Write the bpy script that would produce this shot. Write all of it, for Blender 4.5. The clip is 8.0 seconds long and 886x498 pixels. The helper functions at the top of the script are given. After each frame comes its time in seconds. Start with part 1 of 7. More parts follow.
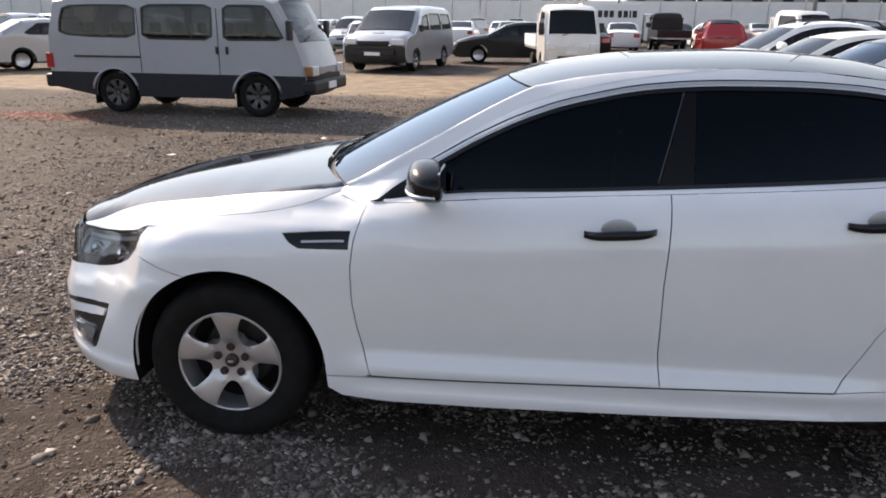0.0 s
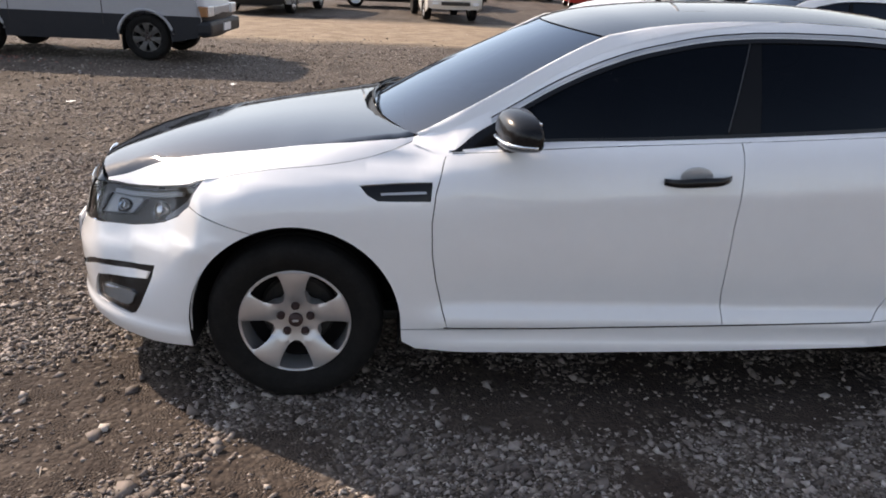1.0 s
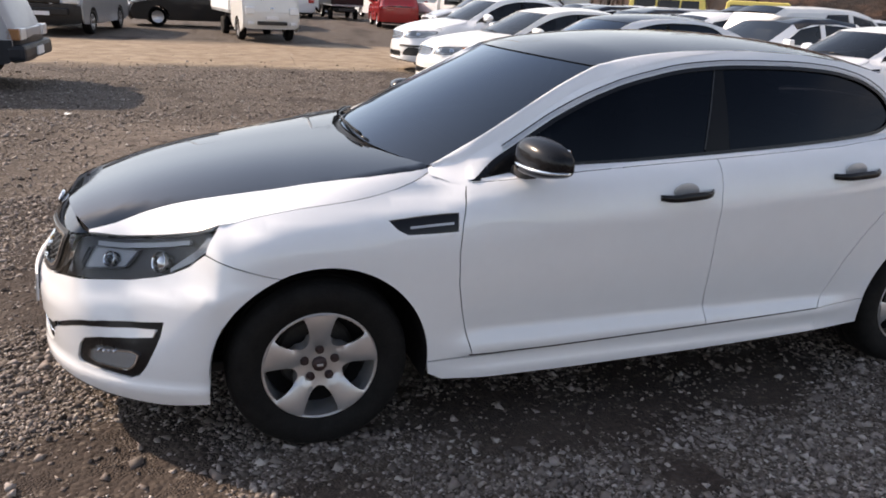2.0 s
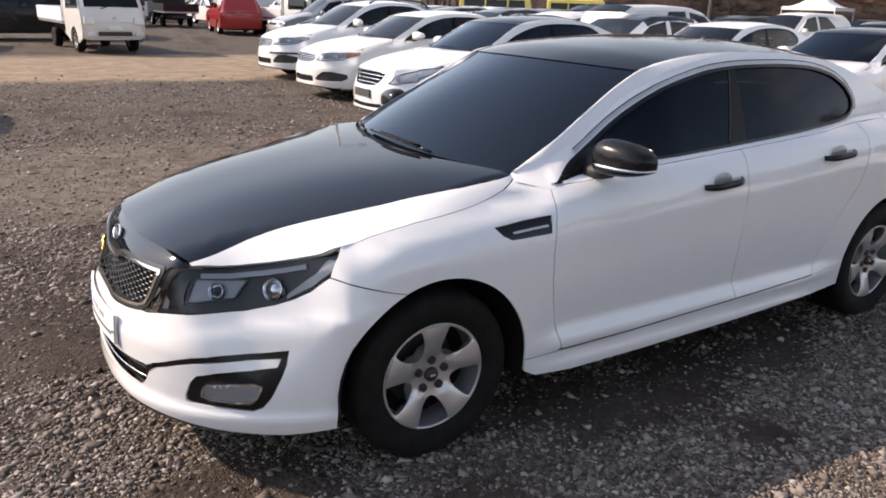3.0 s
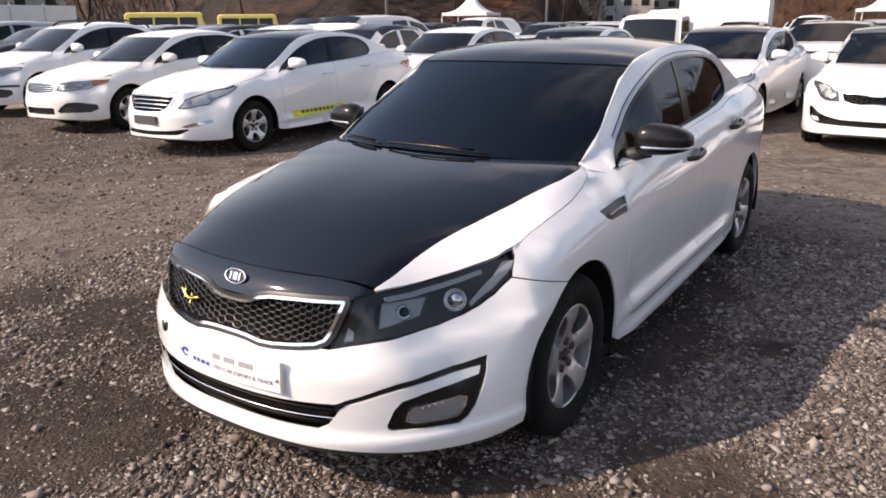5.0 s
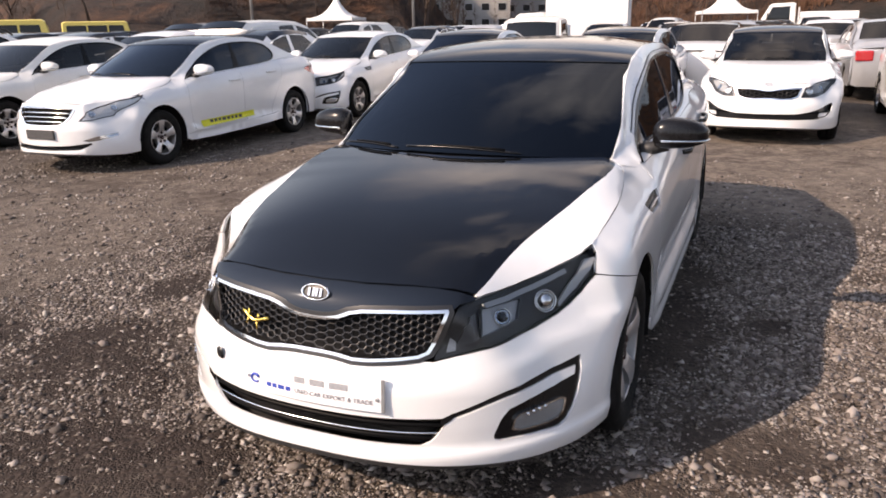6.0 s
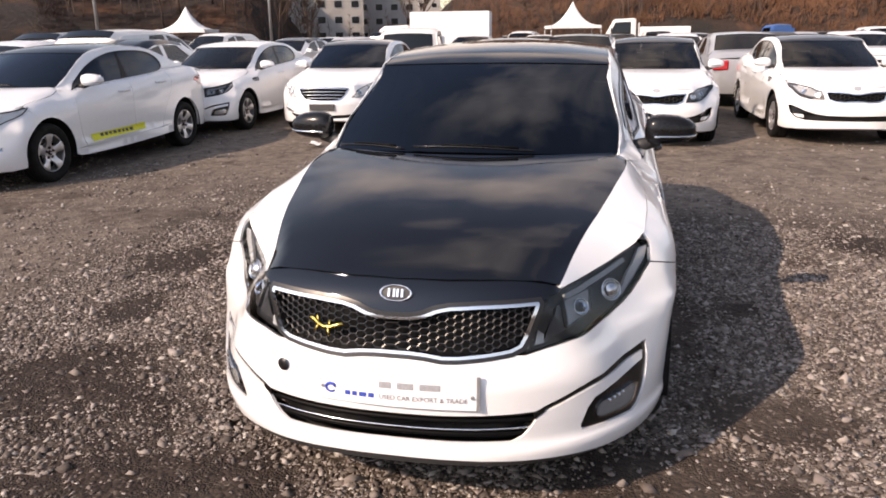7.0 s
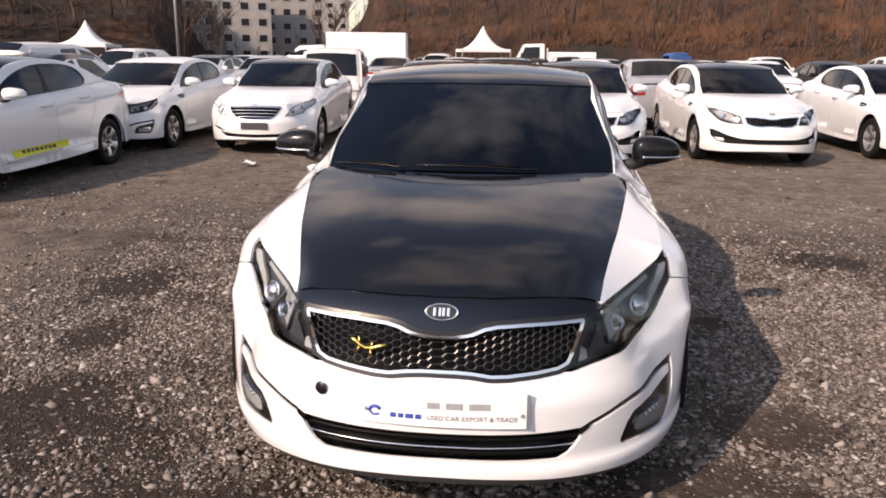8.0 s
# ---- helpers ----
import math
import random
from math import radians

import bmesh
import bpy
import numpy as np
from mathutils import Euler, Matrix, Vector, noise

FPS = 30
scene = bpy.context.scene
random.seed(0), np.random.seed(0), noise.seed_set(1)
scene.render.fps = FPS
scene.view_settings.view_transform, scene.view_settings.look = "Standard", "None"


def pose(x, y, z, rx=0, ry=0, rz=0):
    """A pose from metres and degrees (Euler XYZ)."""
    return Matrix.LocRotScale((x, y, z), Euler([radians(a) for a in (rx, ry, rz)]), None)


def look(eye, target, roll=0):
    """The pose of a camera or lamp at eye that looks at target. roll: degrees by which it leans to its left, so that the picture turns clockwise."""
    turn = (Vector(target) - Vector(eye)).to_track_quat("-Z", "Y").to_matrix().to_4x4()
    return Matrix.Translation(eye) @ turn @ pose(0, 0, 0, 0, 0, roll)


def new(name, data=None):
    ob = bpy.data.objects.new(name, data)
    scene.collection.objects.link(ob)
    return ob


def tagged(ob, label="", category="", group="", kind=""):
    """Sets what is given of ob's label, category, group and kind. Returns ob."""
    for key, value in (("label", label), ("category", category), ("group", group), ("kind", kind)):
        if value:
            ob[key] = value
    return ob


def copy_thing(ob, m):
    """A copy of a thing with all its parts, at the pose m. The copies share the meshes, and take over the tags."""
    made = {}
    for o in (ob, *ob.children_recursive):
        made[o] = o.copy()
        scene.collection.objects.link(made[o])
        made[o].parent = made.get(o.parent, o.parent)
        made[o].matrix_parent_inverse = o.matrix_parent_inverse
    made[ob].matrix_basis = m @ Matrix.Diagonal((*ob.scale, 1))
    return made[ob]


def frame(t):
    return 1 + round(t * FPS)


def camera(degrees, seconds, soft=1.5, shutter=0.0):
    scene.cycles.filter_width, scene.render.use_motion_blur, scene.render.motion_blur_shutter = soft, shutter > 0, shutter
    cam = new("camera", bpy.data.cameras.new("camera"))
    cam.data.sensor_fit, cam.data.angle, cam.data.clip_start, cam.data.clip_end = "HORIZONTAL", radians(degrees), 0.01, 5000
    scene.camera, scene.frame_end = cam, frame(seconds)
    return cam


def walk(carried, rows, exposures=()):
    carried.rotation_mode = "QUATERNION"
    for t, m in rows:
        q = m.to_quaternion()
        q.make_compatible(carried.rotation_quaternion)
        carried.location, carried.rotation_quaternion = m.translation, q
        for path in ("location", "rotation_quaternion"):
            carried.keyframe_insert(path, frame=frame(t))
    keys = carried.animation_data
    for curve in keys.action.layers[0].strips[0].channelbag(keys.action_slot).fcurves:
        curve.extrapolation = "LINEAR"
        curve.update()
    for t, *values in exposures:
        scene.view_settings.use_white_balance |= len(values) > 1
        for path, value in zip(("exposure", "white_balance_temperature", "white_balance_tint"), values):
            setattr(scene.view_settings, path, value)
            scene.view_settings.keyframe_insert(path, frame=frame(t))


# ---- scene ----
cam = camera(61.4, 8.0, 1.8)
PATH = [
    (0, (1.091, -3.287, 1.543), (0.879, -1.387, 0.955), 0.5),
    (0.5, (0.692, -3.313, 1.541), (0.595, -1.411, 0.93), 1.9),
    (1, (0.328, -3.289, 1.529), (0.486, -1.426, 0.819), 2.6),
    (1.5, (-0.052, -3.227, 1.552), (0.348, -1.394, 0.861), 2.1),
    (1.7, (-0.19, -3.204, 1.545), (0.325, -1.389, 0.881), 2.3),
    (2.8, (-1.068, -2.89, 1.548), (-0.131, -1.238, 0.921), 3.4),
    (3, (-1.244, -2.829, 1.55), (-0.222, -1.227, 0.926), 2.0),
    (3.5, (-1.605, -2.61, 1.528), (-0.51, -1.066, 0.881), 0.1),
    (4, (-1.898, -2.373, 1.539), (-0.62, -0.954, 0.946), 1.4),
    (4.5, (-2.173, -2.148, 1.548), (-0.7, -0.968, 0.887), 1.2),
    (4.7, (-2.282, -2.038, 1.537), (-0.762, -0.884, 0.94), -0.1),
    (5.8, (-2.652, -1.372, 1.511), (-0.917, -0.594, 0.89), -0.0),
    (6, (-2.691, -1.229, 1.507), (-0.933, -0.468, 0.932), -1.0),
    (6.5, (-2.798, -0.901, 1.472), (-0.963, -0.318, 0.933), 0.7),
    (7, (-2.889, -0.593, 1.46), (-1.01, -0.181, 0.912), -0.7),
    (7.5, (-2.916, -0.368, 1.455), (-1.02, -0.025, 0.919), -0.4),
    (8, (-2.942, -0.192, 1.452), (-1.012, -0.016, 0.956), 0.6),
]
walk(cam, [(t, look(eye, target, roll)) for t, eye, target, roll in PATH], [(0.0, 0.69, 8750, 19), (4.0, 0.51, 8700, 22), (6.9, 0.43, 8890, 24), (8.0, 0.24, 8950, 25)])

# ---- light ----
SUN = Vector((-0.755, 0.66, 0.70)).normalized()
SUN_EL = math.asin(SUN.z)
SUN_AZ = math.atan2(SUN.x, SUN.y)


def make_world():
    w = bpy.data.worlds.new("sky")
    scene.world = w
    w.use_nodes = True
    nt = w.node_tree
    bg = nt.nodes["Background"]
    sky = nt.nodes.new("ShaderNodeTexSky")
    sky.sky_type = "NISHITA"
    sky.sun_disc = False
    sky.sun_elevation = SUN_EL
    sky.sun_rotation = SUN_AZ
    sky.dust_density = 0.8
    sky.ozone_density = 1.6
    tc = nt.nodes.new("ShaderNodeTexCoord")
    mp = nt.nodes.new("ShaderNodeMapping")
    mp.inputs["Scale"].default_value = (1.0, 1.0, 2.2)
    nz = nt.nodes.new("ShaderNodeTexNoise")
    nz.inputs["Scale"].default_value = 2.3
    nz.inputs["Detail"].default_value = 7
    nz.inputs["Roughness"].default_value = 0.58
    ramp = nt.nodes.new("ShaderNodeValToRGB")
    ramp.color_ramp.elements[0].position = 0.43
    ramp.color_ramp.elements[0].color = (0.0, 0.0, 0.0, 1)
    ramp.color_ramp.elements[1].position = 0.70
    ramp.color_ramp.elements[1].color = (0.85, 0.85, 0.85, 1)
    mix = nt.nodes.new("ShaderNodeMixRGB")
    mix.inputs[2].default_value = (8.0, 8.1, 8.4, 1)
    nt.links.new(tc.outputs["Generated"], mp.inputs[0])
    nt.links.new(mp.outputs[0], nz.inputs["Vector"])
    nt.links.new(nz.outputs["Fac"], ramp.inputs[0])
    # pale haze low over the horizon, clear blue above
    sep = nt.nodes.new("ShaderNodeSeparateXYZ")
    nt.links.new(tc.outputs["Generated"], sep.inputs[0])
    low = nt.nodes.new("ShaderNodeMapRange")
    low.interpolation_type = "SMOOTHSTEP"
    low.inputs["From Min"].default_value = 0.55
    low.inputs["From Max"].default_value = 0.05
    low.inputs["To Max"].default_value = 0.8
    nt.links.new(sep.outputs["Z"], low.inputs[0])
    dot = nt.nodes.new("ShaderNodeVectorMath")
    dot.operation = "DOT_PRODUCT"
    dot.inputs[1].default_value = SUN
    nt.links.new(tc.outputs["Generated"], dot.inputs[0])
    thick = nt.nodes.new("ShaderNodeMapRange")
    thick.interpolation_type = "SMOOTHSTEP"
    thick.inputs["From Min"].default_value = -0.6
    thick.inputs["From Max"].default_value = 0.55
    thick.inputs["To Min"].default_value = 0.15
    nt.links.new(dot.outputs["Value"], thick.inputs[0])
    veil = nt.nodes.new("ShaderNodeMath")
    veil.operation = "MULTIPLY"
    nt.links.new(low.outputs[0], veil.inputs[0])
    nt.links.new(thick.outputs[0], veil.inputs[1])
    haze = nt.nodes.new("ShaderNodeMixRGB")
    haze.inputs[2].default_value = (4.5, 5.9, 7.8, 1)
    nt.links.new(veil.outputs[0], haze.inputs[0])
    nt.links.new(sky.outputs[0], haze.inputs[1])
    # the clouds drift over one half of the sky only
    side = nt.nodes.new("ShaderNodeMath")
    side.operation = "ABSOLUTE"
    nt.links.new(sep.outputs["Y"], side.inputs[0])
    off = nt.nodes.new("ShaderNodeMath")
    off.operation = "MULTIPLY_ADD"
    off.inputs[1].default_value = -1.5
    nt.links.new(side.outputs[0], off.inputs[0])
    nt.links.new(sep.outputs["X"], off.inputs[2])
    half = nt.nodes.new("ShaderNodeMapRange")
    half.interpolation_type = "SMOOTHSTEP"
    half.inputs["From Min"].default_value = -0.15
    half.inputs["From Max"].default_value = 0.35
    nt.links.new(off.outputs[0], half.inputs[0])
    there = nt.nodes.new("ShaderNodeMath")
    there.operation = "MULTIPLY"
    nt.links.new(ramp.outputs[0], there.inputs[0])
    nt.links.new(half.outputs[0], there.inputs[1])
    nt.links.new(there.outputs[0], mix.inputs[0])
    # the bright aureole round the sun
    pos = nt.nodes.new("ShaderNodeMath")
    pos.operation = "MAXIMUM"
    pos.inputs[1].default_value = 0.0
    nt.links.new(dot.outputs["Value"], pos.inputs[0])
    pw = nt.nodes.new("ShaderNodeMath")
    pw.operation = "POWER"
    pw.inputs[1].default_value = 3.0
    nt.links.new(pos.outputs[0], pw.inputs[0])
    glow = nt.nodes.new("ShaderNodeMixRGB")
    glow.blend_type = "ADD"
    glow.inputs[2].default_value = (3.2, 4.9, 7.4, 1)
    nt.links.new(pw.outputs[0], glow.inputs[0])
    nt.links.new(haze.outputs[0], glow.inputs[1])
    nt.links.new(glow.outputs[0], mix.inputs[1])
    nt.links.new(mix.outputs[0], bg.inputs[0])
    bg.inputs[1].default_value = 0.15
    sun = bpy.data.lights.new("sun", "SUN")
    sun.energy = 4.0
    sun.angle = radians(0.6)
    sun.color = (1.0, 0.965, 0.915)
    ob = new("sun", sun)
    ob.matrix_world = look(SUN * 60, (0, 0, 0))


make_world()


# ---- materials ----
def node(nt, kind, **values):
    n = nt.nodes.new(kind)
    for key, value in values.items():
        n.inputs[key.replace("_", " ")].default_value = value
    return n


def plain(name, color, rough=0.5, metal=0.0, coat=0.0, coat_rough=0.03, vary=0.0, vary_scale=6.0, bump=0.0, bump_scale=60.0, spec=0.5, random_tone=0.0, sheen=(1.0, 1.0, 1.0)):
    """A principled material with tone variation at two scales and fine relief."""
    m = bpy.data.materials.new(name)
    m.use_nodes = True
    nt = m.node_tree
    b = nt.nodes["Principled BSDF"]
    b.inputs["Base Color"].default_value = (*color, 1)
    b.inputs["Roughness"].default_value = rough
    b.inputs["Metallic"].default_value = metal
    b.inputs["Coat Weight"].default_value = coat
    b.inputs["Coat Roughness"].default_value = coat_rough
    b.inputs["Specular IOR Level"].default_value = spec
    b.inputs["Specular Tint"].default_value = (*sheen, 1)
    tc = node(nt, "ShaderNodeTexCoord")
    if vary:
        n1 = node(nt, "ShaderNodeTexNoise", Scale=vary_scale, Detail=6.0, Roughness=0.65)
        n2 = node(nt, "ShaderNodeTexNoise", Scale=vary_scale * 9, Detail=3.0)
        nt.links.new(tc.outputs["Object"], n1.inputs["Vector"])
        nt.links.new(tc.outputs["Object"], n2.inputs["Vector"])
        add = nt.nodes.new("ShaderNodeMath")
        add.operation = "MULTIPLY_ADD"
        add.inputs[1].default_value = 0.4
        nt.links.new(n2.outputs["Fac"], add.inputs[0])
        nt.links.new(n1.outputs["Fac"], add.inputs[2])
        mr = nt.nodes.new("ShaderNodeMapRange")
        mr.inputs["From Min"].default_value = 0.4
        mr.inputs["From Max"].default_value = 1.0
        mr.inputs["To Min"].default_value = 1 + vary
        mr.inputs["To Max"].default_value = 1 - vary
        nt.links.new(add.outputs[0], mr.inputs[0])
        last = mr.outputs[0]
        if random_tone:
            oi = nt.nodes.new("ShaderNodeObjectInfo")
            mr2 = nt.nodes.new("ShaderNodeMapRange")
            mr2.inputs["To Min"].default_value = 1 - random_tone
            mr2.inputs["To Max"].default_value = 1 + random_tone
            nt.links.new(oi.outputs["Random"], mr2.inputs[0])
            mu = nt.nodes.new("ShaderNodeMath")
            mu.operation = "MULTIPLY"
            nt.links.new(last, mu.inputs[0])
            nt.links.new(mr2.outputs[0], mu.inputs[1])
            last = mu.outputs[0]
        vm = nt.nodes.new("ShaderNodeVectorMath")
        vm.operation = "SCALE"
        vm.inputs[0].default_value = color
        nt.links.new(last, vm.inputs["Scale"])
        nt.links.new(vm.outputs[0], b.inputs["Base Color"])
        mr3 = nt.nodes.new("ShaderNodeMapRange")
        mr3.inputs["From Min"].default_value = 0.4
        mr3.inputs["From Max"].default_value = 1.0
        mr3.inputs["To Min"].default_value = max(0.02, rough * 0.85)
        mr3.inputs["To Max"].default_value = min(1.0, rough * 1.2)
        nt.links.new(add.outputs[0], mr3.inputs[0])
        nt.links.new(mr3.outputs[0], b.inputs["Roughness"])
    if bump:
        n3 = node(nt, "ShaderNodeTexNoise", Scale=bump_scale, Detail=4.0)
        nt.links.new(tc.outputs["Object"], n3.inputs["Vector"])
        bp = node(nt, "ShaderNodeBump", Strength=bump, Distance=0.01)
        nt.links.new(n3.outputs["Fac"], bp.inputs["Height"])
        nt.links.new(bp.outputs[0], b.inputs["Normal"])
    return m


def glass(name, tint, rough=0.02, film=(1.0, 1.0, 1.0), ior=1.48):
    """A thin pane: clear gloss over a tinted see-through sheet."""
    m = bpy.data.materials.new(name)
    m.use_nodes = True
    nt = m.node_tree
    nt.nodes.remove(nt.nodes["Principled BSDF"])
    out = nt.nodes["Material Output"]
    tr = nt.nodes.new("ShaderNodeBsdfTransparent")
    tr.inputs[0].default_value = (*tint, 1)
    gl = nt.nodes.new("ShaderNodeBsdfGlossy")
    gl.inputs["Roughness"].default_value = rough
    gl.inputs[0].default_value = (*film, 1)
    fr = nt.nodes.new("ShaderNodeFresnel")
    fr.inputs[0].default_value = ior
    mix = nt.nodes.new("ShaderNodeMixShader")
    nt.links.new(fr.outputs[0], mix.inputs[0])
    nt.links.new(tr.outputs[0], mix.inputs[1])
    nt.links.new(gl.outputs[0], mix.inputs[2])
    nt.links.new(mix.outputs[0], out.inputs[0])
    return m


M = dict(
    white=plain("white_paint", (0.78, 0.79, 0.80), 0.3, coat=1.0, vary=0.03, vary_scale=2.0),
    ivory=plain("aged_white_paint", (0.74, 0.735, 0.71), 0.38, coat=0.7, coat_rough=0.1, vary=0.06, vary_scale=2.0),
    wrap=plain("black_gloss_wrap", (0.005, 0.006, 0.008), 0.055, vary=0.2, vary_scale=3.0, spec=0.5, sheen=(0.74, 0.86, 1.0)),
    carbon=plain("carbon_cap", (0.008, 0.008, 0.009), 0.22, coat=0.2, vary=0.3, spec=0.2, vary_scale=30.0),
    silver=plain("silver_paint", (0.42, 0.43, 0.45), 0.32, 0.35, coat=0.8, coat_rough=0.08, vary=0.06, vary_scale=2.0),
    vangrey=plain("pale_grey_blue_paint", (0.35, 0.36, 0.385), 0.4, coat=0.5, coat_rough=0.15, vary=0.07, vary_scale=2.0),
    vandark=plain("slate_blue_paint", (0.012, 0.015, 0.021), 0.5, coat=0.08, spec=0.3, coat_rough=0.2, vary=0.12, vary_scale=3.0),
    blackpaint=plain("black_paint", (0.006, 0.006, 0.008), 0.35, spec=0.25, coat=0.2, vary=0.1),
    redpaint=plain("red_paint", (0.45, 0.02, 0.02), 0.3, coat=1.0, vary=0.1),
    bluepaint=plain("blue_paint", (0.03, 0.1, 0.28), 0.4, coat=0.4, vary=0.1),
    yellow=plain("yellow_paint", (0.78, 0.62, 0.17), 0.5, vary=0.1),
    sticker=plain("yellow_sticker", (0.72, 0.7, 0.03), 0.5, vary=0.05),
    trim=plain("black_trim", (0.007, 0.007, 0.008), 0.25, coat=0.12, vary=0.2, spec=0.3),
    plastic=plain("black_plastic", (0.022, 0.022, 0.023), 0.55, vary=0.2, vary_scale=12.0, bump=0.1, bump_scale=400.0),
    rubber=plain("tyre_rubber", (0.007, 0.0066, 0.0064), 0.8, spec=0.25, vary=0.35, vary_scale=14.0, bump=0.25, bump_scale=150.0),
    chrome=plain("chrome", (0.75, 0.76, 0.77), 0.1, 1.0),
    alloy=plain("alloy", (0.58, 0.58, 0.59), 0.34, 0.75, vary=0.06, vary_scale=20.0),
    iron=plain("brake_iron", (0.05, 0.045, 0.042), 0.6, 0.5, vary=0.4, vary_scale=20.0),
    pit=plain("wheel_pit", (0.012, 0.011, 0.011), 0.9, vary=0.3, vary_scale=20.0, spec=0.1),
    lug=plain("dark_lug", (0.045, 0.024, 0.024), 0.5, 0.2, vary=0.2, vary_scale=40.0),
    reflector=plain("lamp_reflector", (0.62, 0.63, 0.64), 0.16, 1.0, vary=0.05),
    lampgrey=plain("lamp_housing", (0.045, 0.047, 0.052), 0.3, 0.2, vary=0.2, vary_scale=30.0),
    lampbright=plain("lamp_bright", (0.72, 0.73, 0.74), 0.3, 0.1, coat=0.5, vary=0.15, vary_scale=60.0),
    lampblack=plain("lamp_black", (0.009, 0.009, 0.010), 0.35, vary=0.2, vary_scale=30.0),
    dullamber=plain("dull_amber_lens", (0.30, 0.13, 0.05), 0.3, coat=0.5, vary=0.2, vary_scale=40.0),
    amber=plain("amber_lens", (0.75, 0.18, 0.03), 0.15, coat=1.0, vary=0.1, vary_scale=40.0),
    redlens=plain("red_lens", (0.42, 0.012, 0.015), 0.12, coat=1.0, vary=0.1, vary_scale=40.0),
    tint=glass("tinted_glass", (0.010, 0.012, 0.016), film=(0.74, 0.86, 1.0)),
    sidetint=glass("side_tint", (0.008, 0.009, 0.012), film=(0.50, 0.58, 0.70), ior=1.34),
    tintmid=glass("smoked_glass", (0.10, 0.11, 0.12)),
    clear=glass("clear_glass", (0.55, 0.58, 0.58)),
    lens=glass("lamp_lens", (0.97, 0.975, 0.98), 0.01, ior=1.32),
    seat=plain("dark_cabin", (0.03, 0.03, 0.032), 0.8, vary=0.2, vary_scale=10.0),
    plate=plain("plate_white", (0.80, 0.80, 0.82), 0.45, vary=0.05, vary_scale=20.0),
    paleink=plain("pale_ink", (0.30, 0.31, 0.33), 0.6, vary=0.2, vary_scale=60.0),
    mesh=plain("grille_black", (0.004, 0.004, 0.0045), 0.4, vary=0.2, vary_scale=40.0, spec=0.07),
    meshbar=plain("grille_gloss_black", (0.012, 0.012, 0.013), 0.28, vary=0.2, vary_scale=40.0, spec=0.3),
    pillar=plain("pillar_black", (0.006, 0.006, 0.007), 0.2, vary=0.1, vary_scale=20.0, spec=0.15),
    ink=plain("dark_ink", (0.22, 0.22, 0.24), 0.6, vary=0.2, vary_scale=60.0),
    blueink=plain("blue_ink", (0.02, 0.06, 0.35), 0.6, vary=0.1, vary_scale=60.0),
    greyplate=plain("dark_plate", (0.05, 0.05, 0.052), 0.6, vary=0.2, vary_scale=30.0),
    gold=plain("gold_badge", (0.85, 0.6, 0.16), 0.18, 1.0),
    canvas=plain("white_canvas", (0.78, 0.78, 0.77), 0.7, vary=0.08, vary_scale=1.0),
    boxwhite=plain("cargo_box_white", (0.76, 0.77, 0.78), 0.5, vary=0.07, vary_scale=1.5),
    steel=plain("galvanised_steel", (0.4, 0.41, 0.42), 0.45, 0.7, vary=0.15, vary_scale=4.0),
    concrete=plain("pale_render", (0.36, 0.345, 0.33), 0.85, vary=0.15, vary_scale=0.5),
    roofing=plain("dull_roofing", (0.2, 0.17, 0.16), 0.8, vary=0.2, vary_scale=0.5),
    bark=plain("winter_bark", (0.072, 0.048, 0.037), 0.9, vary=0.3, vary_scale=2.0, random_tone=0.3),
    lightguide=plain("light_guide", (0.36, 0.37, 0.38), 0.25, 0.1, coat=0.4, vary=0.1, vary_scale=60.0),
    vanglass=glass("van_glass", (0.22, 0.24, 0.25)),
    steelwheel=plain("dull_wheel", (0.10, 0.097, 0.095), 0.5, 0.6, vary=0.2, vary_scale=20.0),
    scrub=plain("dry_scrub", (0.100, 0.046, 0.024), 0.9, vary=0.7, vary_scale=0.12, random_tone=0.35),
    leaf=plain("dry_leaf", (0.27, 0.065, 0.04), 0.8, vary=0.4, vary_scale=9.0),
    litter=plain("paper_litter", (0.7, 0.7, 0.68), 0.8, vary=0.1, vary_scale=8.0),
)


# ---- mesh helpers ----
def thing(name, label, category, group="", kind="", at=None):
    """An empty that carries the parts of one thing."""
    ob = tagged(new(name), label, category, group, kind)
    ob.empty_display_size = 0.2
    if at is not None:
        ob.matrix_world = at
    return ob


def mesh_part(name, verts, faces, material, parent, label="", normals=None, smooth=True):
    me = bpy.data.meshes.new(name)
    me.from_pydata([tuple(v) for v in verts], [], faces)
    me.materials.append(material)
    if smooth:
        me.polygons.foreach_set("use_smooth", [True] * len(me.polygons))
    me.update()
    if normals is not None:
        me.normals_split_custom_set_from_vertices([tuple(n) for n in normals])
    ob = new(name, me)
    ob.parent = parent
    if label:
        ob["label"] = label
    return ob


def part(name, bm, material, parent, label="", smooth=False):
    me = bpy.data.meshes.new(name)
    bm.to_mesh(me)
    bm.free()
    me.materials.append(material)
    if smooth:
        me.polygons.foreach_set("use_smooth", [True] * len(me.polygons))
    ob = new(name, me)
    ob.parent = parent
    if label:
        ob["label"] = label
    return ob


